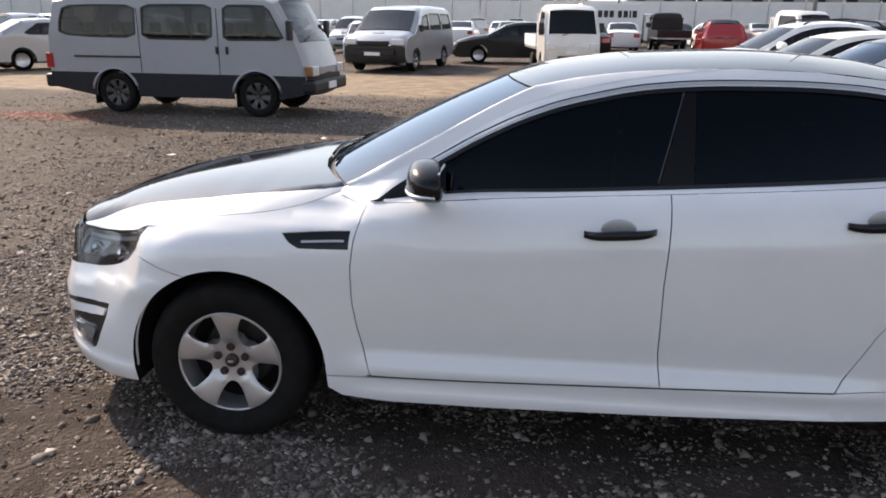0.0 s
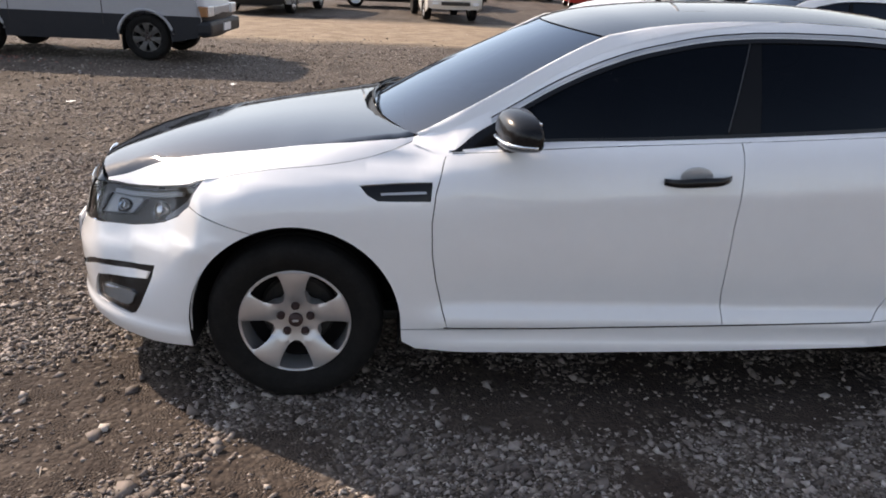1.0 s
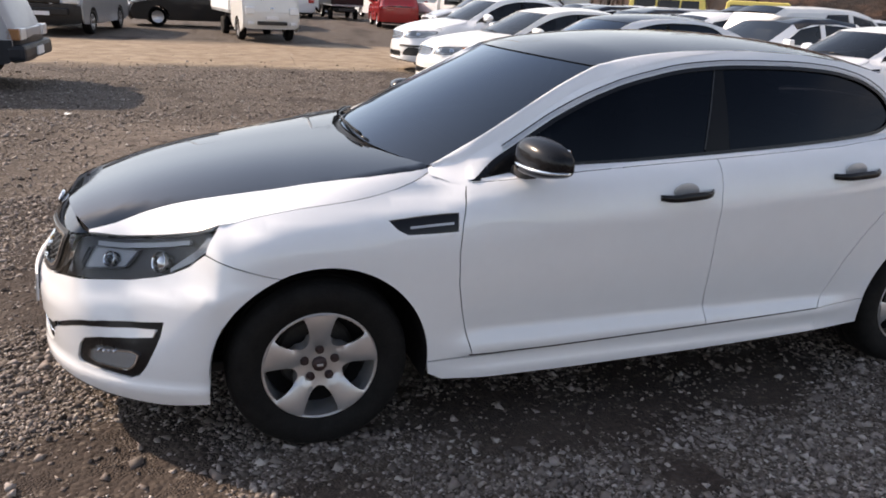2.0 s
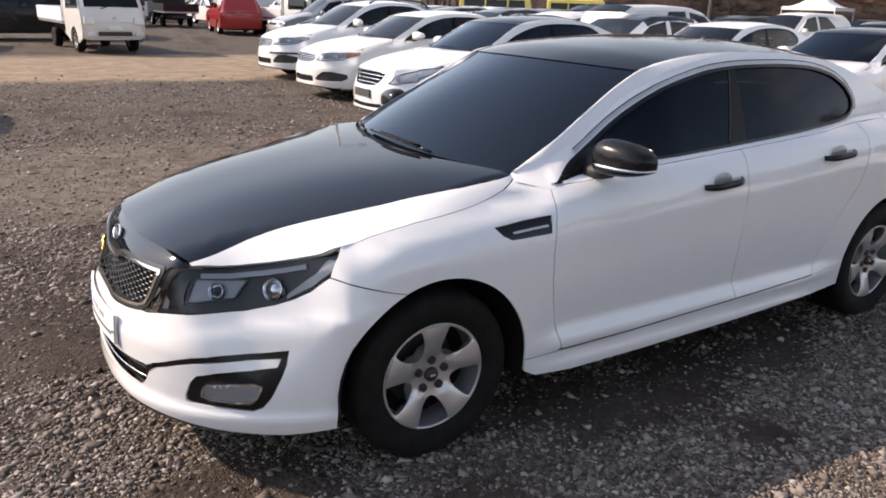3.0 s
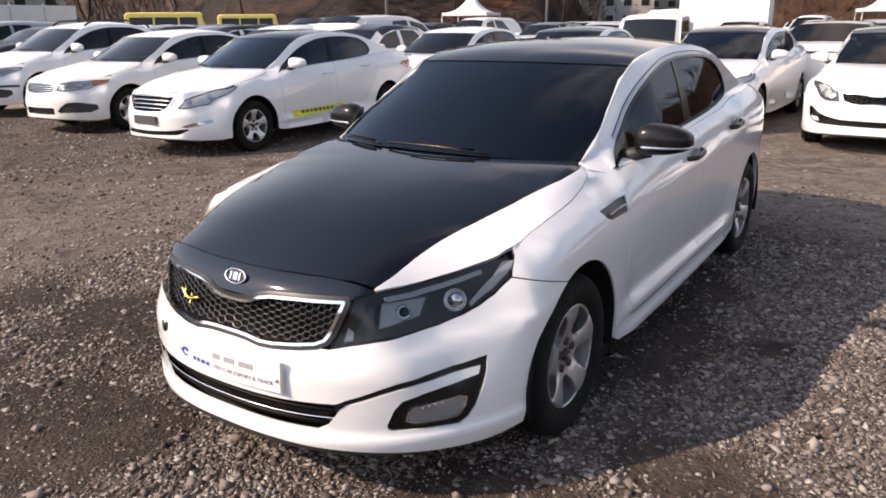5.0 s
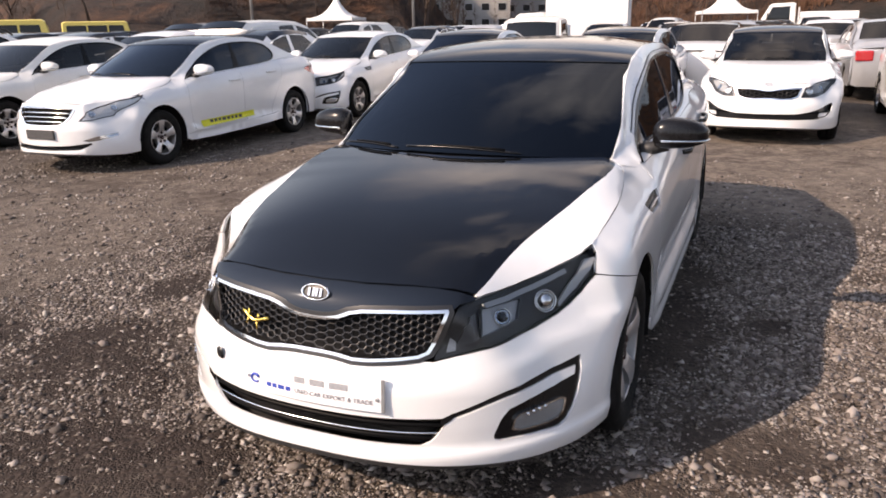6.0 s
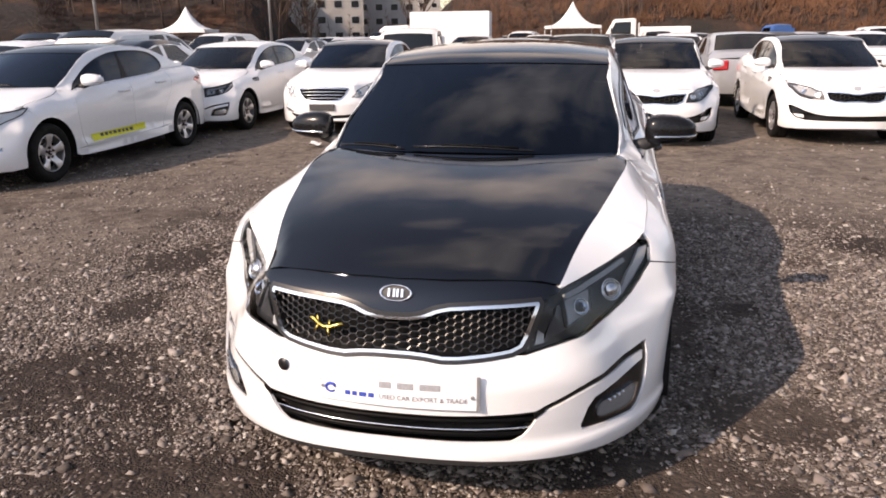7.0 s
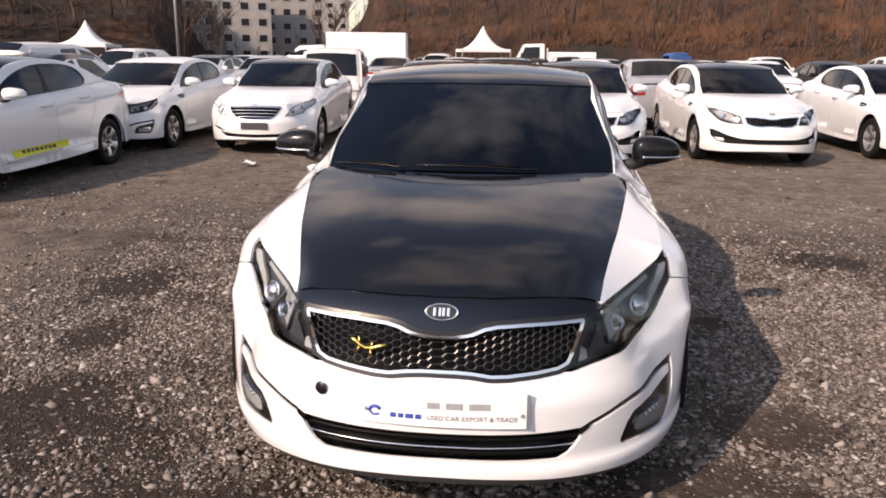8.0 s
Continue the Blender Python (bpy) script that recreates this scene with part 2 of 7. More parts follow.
def curve(*knots):
    """A smooth, shape-keeping curve through (t, value) knots."""
    ts = [k[0] for k in knots]
    vs = [k[1] for k in knots]
    n = len(ts)
    d = [(vs[i + 1] - vs[i]) / (ts[i + 1] - ts[i]) for i in range(n - 1)]
    m = [d[0]] + [0 if d[i - 1] * d[i] <= 0 else 2 * d[i - 1] * d[i] / (d[i - 1] + d[i]) for i in range(1, n - 1)] + [d[-1]]

    def f(t):
        if t <= ts[0]:
            return vs[0]
        if t >= ts[-1]:
            return vs[-1]
        lo, hi = 0, n - 1
        while hi - lo > 1:
            mid = (lo + hi) // 2
            if ts[mid] <= t:
                lo = mid
            else:
                hi = mid
        h = ts[lo + 1] - ts[lo]
        u = (t - ts[lo]) / h
        return vs[lo] * (1 + 2 * u) * (1 - u) ** 2 + vs[lo + 1] * u * u * (3 - 2 * u) + h * (m[lo] * u * (1 - u) ** 2 - m[lo + 1] * u * u * (1 - u))
    return f


def inside(p, poly):
    x, y = p
    hit = False
    j = len(poly) - 1
    for i in range(len(poly)):
        xi, yi = poly[i]
        xj, yj = poly[j]
        if (yi > y) != (yj > y) and x < (xj - xi) * (y - yi) / (yj - yi) + xi:
            hit = not hit
        j = i
    return hit


def resample(poly, step):
    out = []
    for i, a in enumerate(poly):
        b = poly[(i + 1) % len(poly)]
        n = max(1, round(math.hypot(b[0] - a[0], b[1] - a[1]) / step))
        out += [(a[0] + (b[0] - a[0]) * k / n, a[1] + (b[1] - a[1]) * k / n) for k in range(n)]
    return out


def area(poly):
    return sum(poly[i - 1][0] * poly[i][1] - poly[i][0] * poly[i - 1][1] for i in range(len(poly))) / 2


def inset(poly, d):
    """The polygon drawn in by d on all sides."""
    s = 1 if area(poly) > 0 else -1
    out = []
    n = len(poly)
    for i in range(n):
        a, b, c = Vector(poly[i - 1]), Vector(poly[i]), Vector(poly[(i + 1) % n])
        e, f = (b - a), (c - b)
        if e.length < 1e-9 or f.length < 1e-9:
            out.append(tuple(b))
            continue
        e.normalize(), f.normalize()
        n1, n2 = Vector((-e.y, e.x)) * s, Vector((-f.y, f.x)) * s
        k = n1 + n2
        q = max(0.3, k.dot(n1))
        out.append(tuple(b + k * (d / q)))
    return out


def smooth_loop(pts, rounds=2):
    """Corner cutting: a rounder closed outline."""
    for _ in range(rounds):
        out = []
        for i, a in enumerate(pts):
            b = pts[(i + 1) % len(pts)]
            out += [(a[0] * 0.8 + b[0] * 0.2, a[1] * 0.8 + b[1] * 0.2), (a[0] * 0.2 + b[0] * 0.8, a[1] * 0.2 + b[1] * 0.8)]
        pts = out
    return pts


def mirrored(poly):
    return [(-a, b) for a, b in reversed(poly)]


def sheet(fn, poly, holes=(), step=0.05, depth=0.012, lift=0.0, gap=0.0, centre=(1.4, 0, 0.5), edge_step=None):
    """A trimmed piece of the surface fn(a, b), with its edges turned in by depth. Gives verts, faces, normals."""
    loops = [resample(inset(poly, gap) if gap else poly, edge_step or step)]
    for h in holes:
        loops.append(resample(inset(h, -gap) if gap else h, edge_step or step))
    pts, edges = [], []
    for lp in loops:
        o = len(pts)
        pts += lp
        edges += [(o + i, o + (i + 1) % len(lp)) for i in range(len(lp))]
    xs, ys = [p[0] for p in loops[0]], [p[1] for p in loops[0]]
    border = np.array(pts)
    nx, ny = int((max(xs) - min(xs)) / step), int((max(ys) - min(ys)) / step)
    for i in range(nx + 1):
        for j in range(ny + 1):
            p = (min(xs) + (i + 0.5 + 0.25 * (j % 2)) * step, min(ys) + (j + 0.5) * step)
            if inside(p, loops[0]) and not any(inside(p, h) for h in loops[1:]):
                if np.min((border[:, 0] - p[0]) ** 2 + (border[:, 1] - p[1]) ** 2) > (0.45 * step) ** 2:
                    pts.append(p)
    from mathutils.geometry import delaunay_2d_cdt
    vs, es, fs, ov, oe, of = delaunay_2d_cdt([Vector(p) for p in pts], edges, [], 0, 1e-7)
    back = {}
    for new_i, olds in enumerate(ov):
        for o in olds:
            back[o] = new_i
    tris = []
    for f in fs:
        c = (sum(vs[i].x for i in f) / 3, sum(vs[i].y for i in f) / 3)
        if inside(c, loops[0]) and not any(inside(c, h) for h in loops[1:]):
            tris.append(tuple(f))
    e = 1e-3
    c0 = Vector(centre)
    P, N = [], []
    for v in vs:
        p = Vector(fn(v.x, v.y))
        n = (Vector(fn(v.x + e, v.y)) - Vector(fn(v.x - e, v.y))).cross(Vector(fn(v.x, v.y + e)) - Vector(fn(v.x, v.y - e)))
        n.normalize()
        P.append(p)
        N.append(n)
    votes = sum(1 if N[f[0]].dot(P[f[0]] - c0) > 0 else -1 for f in tris)
    s = 1 if votes >= 0 else -1
    N = [n * s for n in N]
    P = [p + n * lift for p, n in zip(P, N)]
    faces = []
    for f in tris:
        g = (P[f[1]] - P[f[0]]).cross(P[f[2]] - P[f[0]])
        faces.append(f if g.dot(N[f[0]]) > 0 else f[::-1])
    if depth:
        o = 0
        for lp in loops:
            ids = [back[o + i] for i in range(len(lp))]
            o += len(lp)
            base = len(P)
            for k, i in enumerate(ids):
                t = P[ids[(k + 1) % len(ids)]] - P[ids[k - 1]]
                side = t.cross(N[i])
                if side.length > 0:
                    side.normalize()
                P += [P[i], P[i] - N[i] * depth]
                N += [side, side]
            cnt = len(ids)
            for k in range(cnt):
                a, b = base + 2 * k, base + 2 * ((k + 1) % cnt)
                g = (P[b] - P[a]).cross(P[a + 1] - P[a])
                faces.append((a, b, b + 1, a + 1) if g.dot(N[a]) > 0 else (a, a + 1, b + 1, b))
    return P, faces, N


def panel(name, fn, poly, material, parent, label="", holes=(), mirror=False, **kw):
    """A panel on a surface, and with mirror=True its twin on the other side of the vehicle."""
    P, F, N = sheet(fn, poly, holes, **kw)
    ob = mesh_part(name, P, F, material, parent, label, N)
    if mirror:
        P2 = [(p.x, -p.y, p.z) for p in P]
        N2 = [(n.x, -n.y, n.z) for n in N]
        mesh_part(name, P2, [f[::-1] for f in F], material, parent, label, N2)
    return ob


def revolve(profile, n=32, closed=False):
    """Turns (radius, y) points round the y axis."""
    V, F = [], []
    k = len(profile)
    for i in range(n):
        a = 2 * math.pi * i / n
        V += [(r * math.cos(a), y, r * math.sin(a)) for r, y in profile]
    for i in range(n):
        for j in range(k if closed else k - 1):
            a, b = i * k + j, i * k + (j + 1) % k
            c, d = ((i + 1) % n) * k + (j + 1) % k, ((i + 1) % n) * k + j
            F.append((a, b, c, d))
    return V, F


def box(bm, x0, x1, y0, y1, z0, z1, bevel=0.0):
    r = bmesh.ops.create_cube(bm, size=1.0)
    for v in r["verts"]:
        v.co = Vector(((x0 + x1) / 2 + v.co.x * (x1 - x0), (y0 + y1) / 2 + v.co.y * (y1 - y0), (z0 + z1) / 2 + v.co.z * (z1 - z0)))
    if bevel:
        bmesh.ops.bevel(bm, geom=list({e for v in r["verts"] for e in v.link_edges}), offset=bevel, segments=2, affect="EDGES", profile=0.6)


def box_part(name, dims, material, parent, label="", bevel=0.01):
    bm = bmesh.new()
    box(bm, *dims, bevel=bevel)
    return part(name, bm, material, parent, label)


def tube(path, radius, sides=8, taper=None):
    """A round bar along a path of points."""
    V, F = [], []
    n = len(path)
    path = [Vector(p) for p in path]
    for i, p in enumerate(path):
        t = (path[min(i + 1, n - 1)] - path[max(i - 1, 0)]).normalized()
        u = t.orthogonal().normalized() if abs(t.z) > 0.95 else t.cross(Vector((0, 0, 1))).normalized()
        w = t.cross(u)
        r = radius if taper is None else radius + (taper - radius) * i / (n - 1)
        V += [p + (u * math.cos(2 * math.pi * k / sides) + w * math.sin(2 * math.pi * k / sides)) * r for k in range(sides)]
    for i in range(n - 1):
        for k in range(sides):
            a, b = i * sides + k, i * sides + (k + 1) % sides
            F.append((a, b, b + sides, a + sides))
    F.append(tuple(range(sides))[::-1])
    F.append(tuple(range((n - 1) * sides, n * sides)))
    return V, F


# ---- sedans ----
X1 = -0.12          # where the nose's curve runs into the straight side
AX0, AX1 = 0.015, 2.795   # axles


def sstep(a, b, t):
    """Smooth step from 0 at a to 1 at b."""
    t = min(1, max(0, (t - a) / (b - a)))
    return t * t * (3 - 2 * t)


PLAINSIDE = curve((0.12, 0.80), (0.16, 0.838), (0.20, 0.853), (0.26, 0.860), (0.36, 0.866), (0.45, 0.868), (0.60, 0.868), (0.69, 0.866), (0.76, 0.856), (0.82, 0.838), (0.86, 0.815), (0.89, 0.782), (0.91, 0.735), (0.92, 0.69), (0.93, 0.60))
NOSE = curve((0.13, -0.885), (0.17, -0.922), (0.20, -0.938), (0.23, -0.941), (0.28, -0.938), (0.35, -0.943), (0.45, -0.945), (0.53, -0.915), (0.60, -0.888), (0.68, -0.868), (0.72, -0.845), (0.755, -0.805), (0.785, -0.745), (0.82, -0.66))
SIDE = curve((0.12, 0.82), (0.16, 0.858), (0.20, 0.874), (0.235, 0.878), (0.26, 0.872), (0.285, 0.872), (0.31, 0.880), (0.325, 0.882), (0.345, 0.876), (0.385, 0.852), (0.40, 0.848), (0.43, 0.851), (0.50, 0.860), (0.60, 0.868), (0.69, 0.868), (0.76, 0.856), (0.82, 0.838), (0.86, 0.815), (0.89, 0.782), (0.91, 0.735), (0.92, 0.69), (0.93, 0.60))
HOODC = curve((-0.87, 0.70), (-0.83, 0.745), (-0.79, 0.768), (-0.7, 0.803), (-0.55, 0.850), (-0.4, 0.885), (-0.25, 0.912), (-0.1, 0.934), (0.1, 0.957), (0.3, 0.975), (0.55, 0.99))
HOODK = curve((-0.8, 0.47), (-0.72, 0.46), (-0.55, 0.34), (-0.3, 0.255), (-0.1, 0.20), (0.0, 0.16), (0.1, 0.133), (0.2, 0.10), (0.415, 0.06), (0.55, 0.06))
ROLLY = curve((-0.75, 0.41), (-0.7, 0.42), (-0.6, 0.45), (-0.5, 0.49), (-0.4, 0.53), (-0.3, 0.56), (-0.1, 0.62), (0.0, 0.64), (0.1, 0.65), (0.2, 0.655), (0.3, 0.662), (0.38, 0.648), (0.418, 0.63), (0.44, 0.60))
ROLLR = curve((-0.76, 0.9), (-0.7, 1.2), (-0.6, 2.0), (-0.5, 1.35), (-0.4, 0.6), (-0.33, 0.14), (-0.26, 0.0))
RISE = curve((-0.5, -0.09), (-0.3, -0.092), (-0.2, -0.08), (-0.1, -0.0565), (0.0, -0.03), (0.2, 0.0), (0.415, 0.030), (0.56, 0.036), (1.0, 0.074), (1.59, 0.108), (2.23, 0.150), (2.6, 0.178), (3.2, 0.190), (3.6, 0.155), (3.9, 0.105))
RISEP = curve((-0.5, -0.100), (-0.4, -0.104), (-0.3, -0.103), (-0.2, -0.068), (-0.1, -0.042), (0.0, -0.028), (0.1, -0.021), (0.2, -0.015), (0.3, -0.004), (0.42, 0.004), (0.56, 0.036), (0.8, 0.060), (1.0, 0.074))
SOFTSIDE = curve((0.12, 0.80), (0.16, 0.838), (0.20, 0.853), (0.26, 0.860), (0.36, 0.866), (0.45, 0.868), (0.60, 0.868), (0.69, 0.866), (0.76, 0.857), (0.80, 0.843), (0.83, 0.824), (0.85, 0.802), (0.87, 0.775), (0.885, 0.753), (0.90, 0.736), (0.93, 0.711), (0.955, 0.69), (0.98, 0.66), (1.0, 0.62))
ROOFC = curve((0.95, 1.305), (1.0, 1.328), (1.24, 1.388), (1.59, 1.424), (1.93, 1.434), (2.27, 1.416), (2.53, 1.365), (2.8, 1.28), (3.05, 1.19), (3.22, 1.125), (3.4, 1.098), (3.7, 1.050), (3.86, 1.005))
EDGEZ = curve((0.43, 0.955), (0.52, 0.990), (0.62, 1.040), (0.80, 1.150), (1.0, 1.265), (1.12, 1.318), (1.3, 1.357), (1.55, 1.382), (1.8, 1.391), (2.05, 1.384), (2.3, 1.357), (2.5, 1.315), (2.75, 1.235), (3.0, 1.15), (3.15, 1.105), (3.4, 1.072), (3.7, 1.020), (3.86, 0.975))


def belt(x):
    return RISE(x) + 0.888


def side_w(x, z):
    zz = z - RISE(x) * sstep(0.42, 0.80, z)
    zp = zz if x > 1.0 else z - RISEP(x) * sstep(0.62, 0.84, z)
    k = sstep(0.38, 0.65, x) * (1 - sstep(2.1, 2.5, x))
    soft = sstep(-0.45, -0.27, x)
    plain_w = PLAINSIDE(zp) * (1 - soft) + SOFTSIDE(zp) * soft
    w = SIDE(zz) * k + plain_w * (1 - k)
    if 0.3 < x < 1.05:
        ks = sstep(0.40, 1.0, x)
        top = SIDE(zz) * ks + plain_w * (1 - ks)
        w += (top - w) * sstep(0.70, 0.80, z)
    if 0.26 < x < 0.60 and z > 0.92:
        w -= 7.3 * (z - 0.92) ** 1.5 * sstep(0.26, 0.40, x) * (1 - sstep(0.50, 0.60, x))
    w *= 1 - 0.035 * sstep(2.45, 3.5, x)
    if x > 2.9:
        t = min(0.999, (x - 2.9) / (1.03 - 0.15 * abs(z - 0.6)))
        w *= (1 - t ** 3.0) ** 0.42
    return w


EDGELINE = []       # half width and height of the hood's edge, by length


def skin_w(th, z):
    """Half width of the nose's skin at the angle th round the corner: the lamps' faces lean in towards the hood's edge."""
    xf = NOSE(z)
    x = xf + (X1 - xf) * (1 - math.cos(th))
    q = sstep(-0.56, -0.26, x) * sstep(0.52, 0.74, z)
    round_off = 1 - (1 - math.sin(th) ** (2 / 2.4)) * (1 - q)
    w = side_w(x, z) * round_off
    if not EDGELINE:
        return x, w
    ye, ze = EDGELINE[0](x), EDGELINE[1](x)
    lean = ye + 0.55 * (ze - z)
    low = (w + lean - math.sqrt((w - lean) ** 2 + (0.014 + 0.016 * (1 - sstep(0.46, 0.66, z))) ** 2)) / 2
    k = (1 - sstep(-0.42, -0.13, x)) * sstep(0.25, 0.40, z)
    return x, w + (low - w) * k


CREASEZ = curve((0.0, 0.500), (0.35, 0.500), (0.55, 0.520), (0.75, 0.560), (1.0, 0.615))


def crease(a, z):
    """How far the bumper stands out along its two creases: below the lamps, and the shelf over the chin."""
    u = z - CREASEZ(a)
    up = math.exp(-(u / (0.028 if u > 0 else 0.075)) ** 2) * sstep(0.28, 0.60, a) * (1 - 0.7 * sstep(0.80, 1.0, a))
    v = z - 0.252
    low_shelf = math.exp(-(v / (0.016 if v > 0 else 0.05)) ** 2) * sstep(0.0, 0.3, a) * (1 - sstep(0.75, 0.98, a))
    return (0.011 * up + 0.009 * low_shelf) * (1 - sstep(0.9, 1.0, a))


def body(s, z):
    """The skin of nose and sides: s runs from the middle of the nose round the corner (at 1) and along the side in metres."""
    g = -1 if s >= 0 else 1
    a = abs(s)
    if a >= 1:
        x = X1 + a - 1
        return (x, g * side_w(x, z), z)
    th = a * math.pi / 2
    x, w = skin_w(th, z)
    d = crease(a, z) + 0.013 * sstep(0.26, 0.52, a) * (1 - sstep(0.54, 0.80, a)) * sstep(0.44, 0.62, z) * (1 - sstep(0.62, 0.745, z))
    return (x - d * math.cos(th), g * max(0, w + d * math.sin(th) * min(1, a * 6)), z)


def front(y, z):
    """Place on the skin, by its distance from the middle line and its height."""
    a, b = 0.0, math.pi / 2
    for _ in range(26):
        m = (a + b) / 2
        if skin_w(m, z)[1] < abs(y):
            a = m
        else:
            b = m
    return (math.copysign(a / (math.pi / 2), y), z)


def flank(x, z):
    """Place on the skin, by its length along the vehicle and its height."""
    if x >= X1:
        return (1 + x - X1, z)
    xf = NOSE(z)
    return (math.acos(max(-1, min(1, 1 - (x - xf) / (X1 - xf)))) / (math.pi / 2), z)


HOODEDGE = curve((-0.712, 0.487), (-0.6, 0.538), (-0.5, 0.604), (-0.4, 0.674), (-0.35, 0.712), (-0.30, 0.739), (-0.27, 0.742), (-0.2, 0.747), (-0.1, 0.754), (0.0, 0.755), (0.1, 0.751), (0.2, 0.742), (0.28, 0.733), (0.34, 0.722), (0.385, 0.705), (0.418, 0.682), (0.436, 0.659))


def crown(x, y):
    return HOODC(x) - HOODK(x) * abs(y) ** 2.9


def shoulder_z(x, y):
    """Height at which the fender's skin is y wide."""
    a, b = 0.70, 1.03
    for _ in range(22):
        m = (a + b) / 2
        if side_w(x, m) > y:
            a = m
        else:
            b = m
    return a


def roll_at(x):
    """How sharply the hood rolls over, so that its edge meets the fender."""
    y = HOODEDGE(x)
    return (crown(x, y) - shoulder_z(x, y)) / (y - ROLLY(x)) ** 1.5


ROLLF = curve(*[(x, roll_at(x)) for x in (-0.30, -0.25, -0.2, -0.15, -0.1, -0.05, 0.0, 0.05, 0.1, 0.15, 0.2, 0.25, 0.3, 0.34, 0.38, 0.418, 0.436)])


def hood(x, y):
    k = sstep(-0.36, -0.28, x)
    r = ROLLR(x) * (1 - k) + ROLLF(max(-0.30, x)) * k
    return (x, y, crown(x, y) - r * max(0, abs(y) - ROLLY(x)) ** 1.5)



def hood_line(x):
    """The hood's edge: half width and height at length x."""
    y = HOODEDGE(x)
    return y, hood(x, y)[2]


EDGEX = [-0.712, -0.66, -0.6, -0.55, -0.5, -0.45, -0.4, -0.35, -0.3, -0.25, -0.2, -0.12]
EDGELINE.extend([curve((-0.95, 0.379), (-0.80, 0.447), *[(x, HOODEDGE(x)) for x in EDGEX]), curve((-0.95, 0.70), (-0.80, 0.707), *[(x, hood_line(x)[1]) for x in EDGEX])])


def cabin_w(x, z):
    d = max(0, z - belt(x))
    w = 0.768 - 0.30 * d - 0.30 * d * d - 4.0 * max(0, d - 0.32) ** 2
    if x < 1.33:
        w *= 1 - 0.05 * sstep(1.25, 0.85, x) - 0.045 * sstep(1.33, 0.98, x) * (1 - sstep(0.0, 0.11, EDGEZ(x) - z))
    if x < 0.58:
        w *= 1 - 0.048 * sstep(0.58, 0.44, x)
    if x > 1.8:
        w *= 1 - 0.085 * ((x - 1.8) / 0.7) ** 2 / (1 + 0.35 * ((x - 1.8) / 0.7) ** 2)
    return w


def cabin(x, z):
    return (x, -cabin_w(x, z), z)


def roof(x, y):
    ze = EDGEZ(x)
    ye = cabin_w(x, ze)
    zc = ROOFC(x)
    return (x, y, zc - (zc - ze) * min(1.3, abs(y) / ye) ** 2.3)


FOOTZ = curve((0.42, 0.943), (0.44, 0.939), (0.47, 0.931), (0.52, 0.918), (0.545, 0.917), (0.56, 0.925), (0.585, 0.940), (0.62, 0.966), (0.66, 0.992), (0.70, 1.014))


def corner_w(x, z):
    """The door's front corner swells out from the cabin's side towards its foot."""
    k = max(0, min(1, (z - belt(x)) / (EDGEZ(x) - belt(x))))
    return cabin_w(x, z) + 0.034 * (1 - sstep(0.565, 0.72, x)) * (1 - k)


SCREENY = curve((-0.12, 0.656), (0.0, 0.652), (0.25, 0.652), (0.5, 0.627), (0.75, 0.602), (0.9, 0.596), (1.0, 0.595))


def screen(t, v):
    """The windscreen: t across from -1 to 1, v up from 0 to 1."""
    xb = 0.27 + 0.17 * abs(t) ** 2.2
    zb = 0.978 - 0.020 * t * t
    xt = 1.00 + 0.11 * t * t
    zt = ROOFC(1.0) - 0.013 * t * t
    x = xb + (xt - xb) * v
    z = zb + (zt - zb) * v + 0.055 * v * (1 - v) * (1 - 0.65 * t * t)
    return (x, -t * SCREENY(v), z)


def arc(cx, cz, r, a0, a1, n):
    return [(cx + r * math.cos(radians(a0 + (a1 - a0) * i / n)), cz + r * math.sin(radians(a0 + (a1 - a0) * i / n))) for i in range(n + 1)]


ARCH = 0.372
WINDOW = [(0.585, 0.935), (0.64, 0.978), (0.78, 1.06), (0.92, 1.140), (1.06, 1.208), (1.21, 1.264), (1.45, 1.316), (1.68, 1.336), (2.0, 1.338), (2.22, 1.324), (2.38, 1.290), (2.49, 1.235), (2.545, 1.17),
          (2.545, 1.125), (2.51, 1.09), (2.44, 1.066), (2.23, 1.044), (1.9, 1.024), (1.59, 1.003), (1.3, 0.986), (1.0, 0.968), (0.75, 0.945)]


def cut_at(poly, x0, way, lean=0.0):
    """The part of an outline on one side of the line x = x0, which may lean with the height."""
    out = []
    poly = [(p[0] - lean * (p[1] - 1.02), p[1]) for p in poly]
    for i, p in enumerate(poly):
        q = poly[(i + 1) % len(poly)]
        a, b = (p[0] - x0) * way, (q[0] - x0) * way
        if a >= 0:
            out.append(p)
        if a * b < 0:
            t = a / (a - b)
            out.append((x0, p[1] + (q[1] - p[1]) * t))
    return [(p[0] + lean * (p[1] - 1.02), p[1]) for p in out]


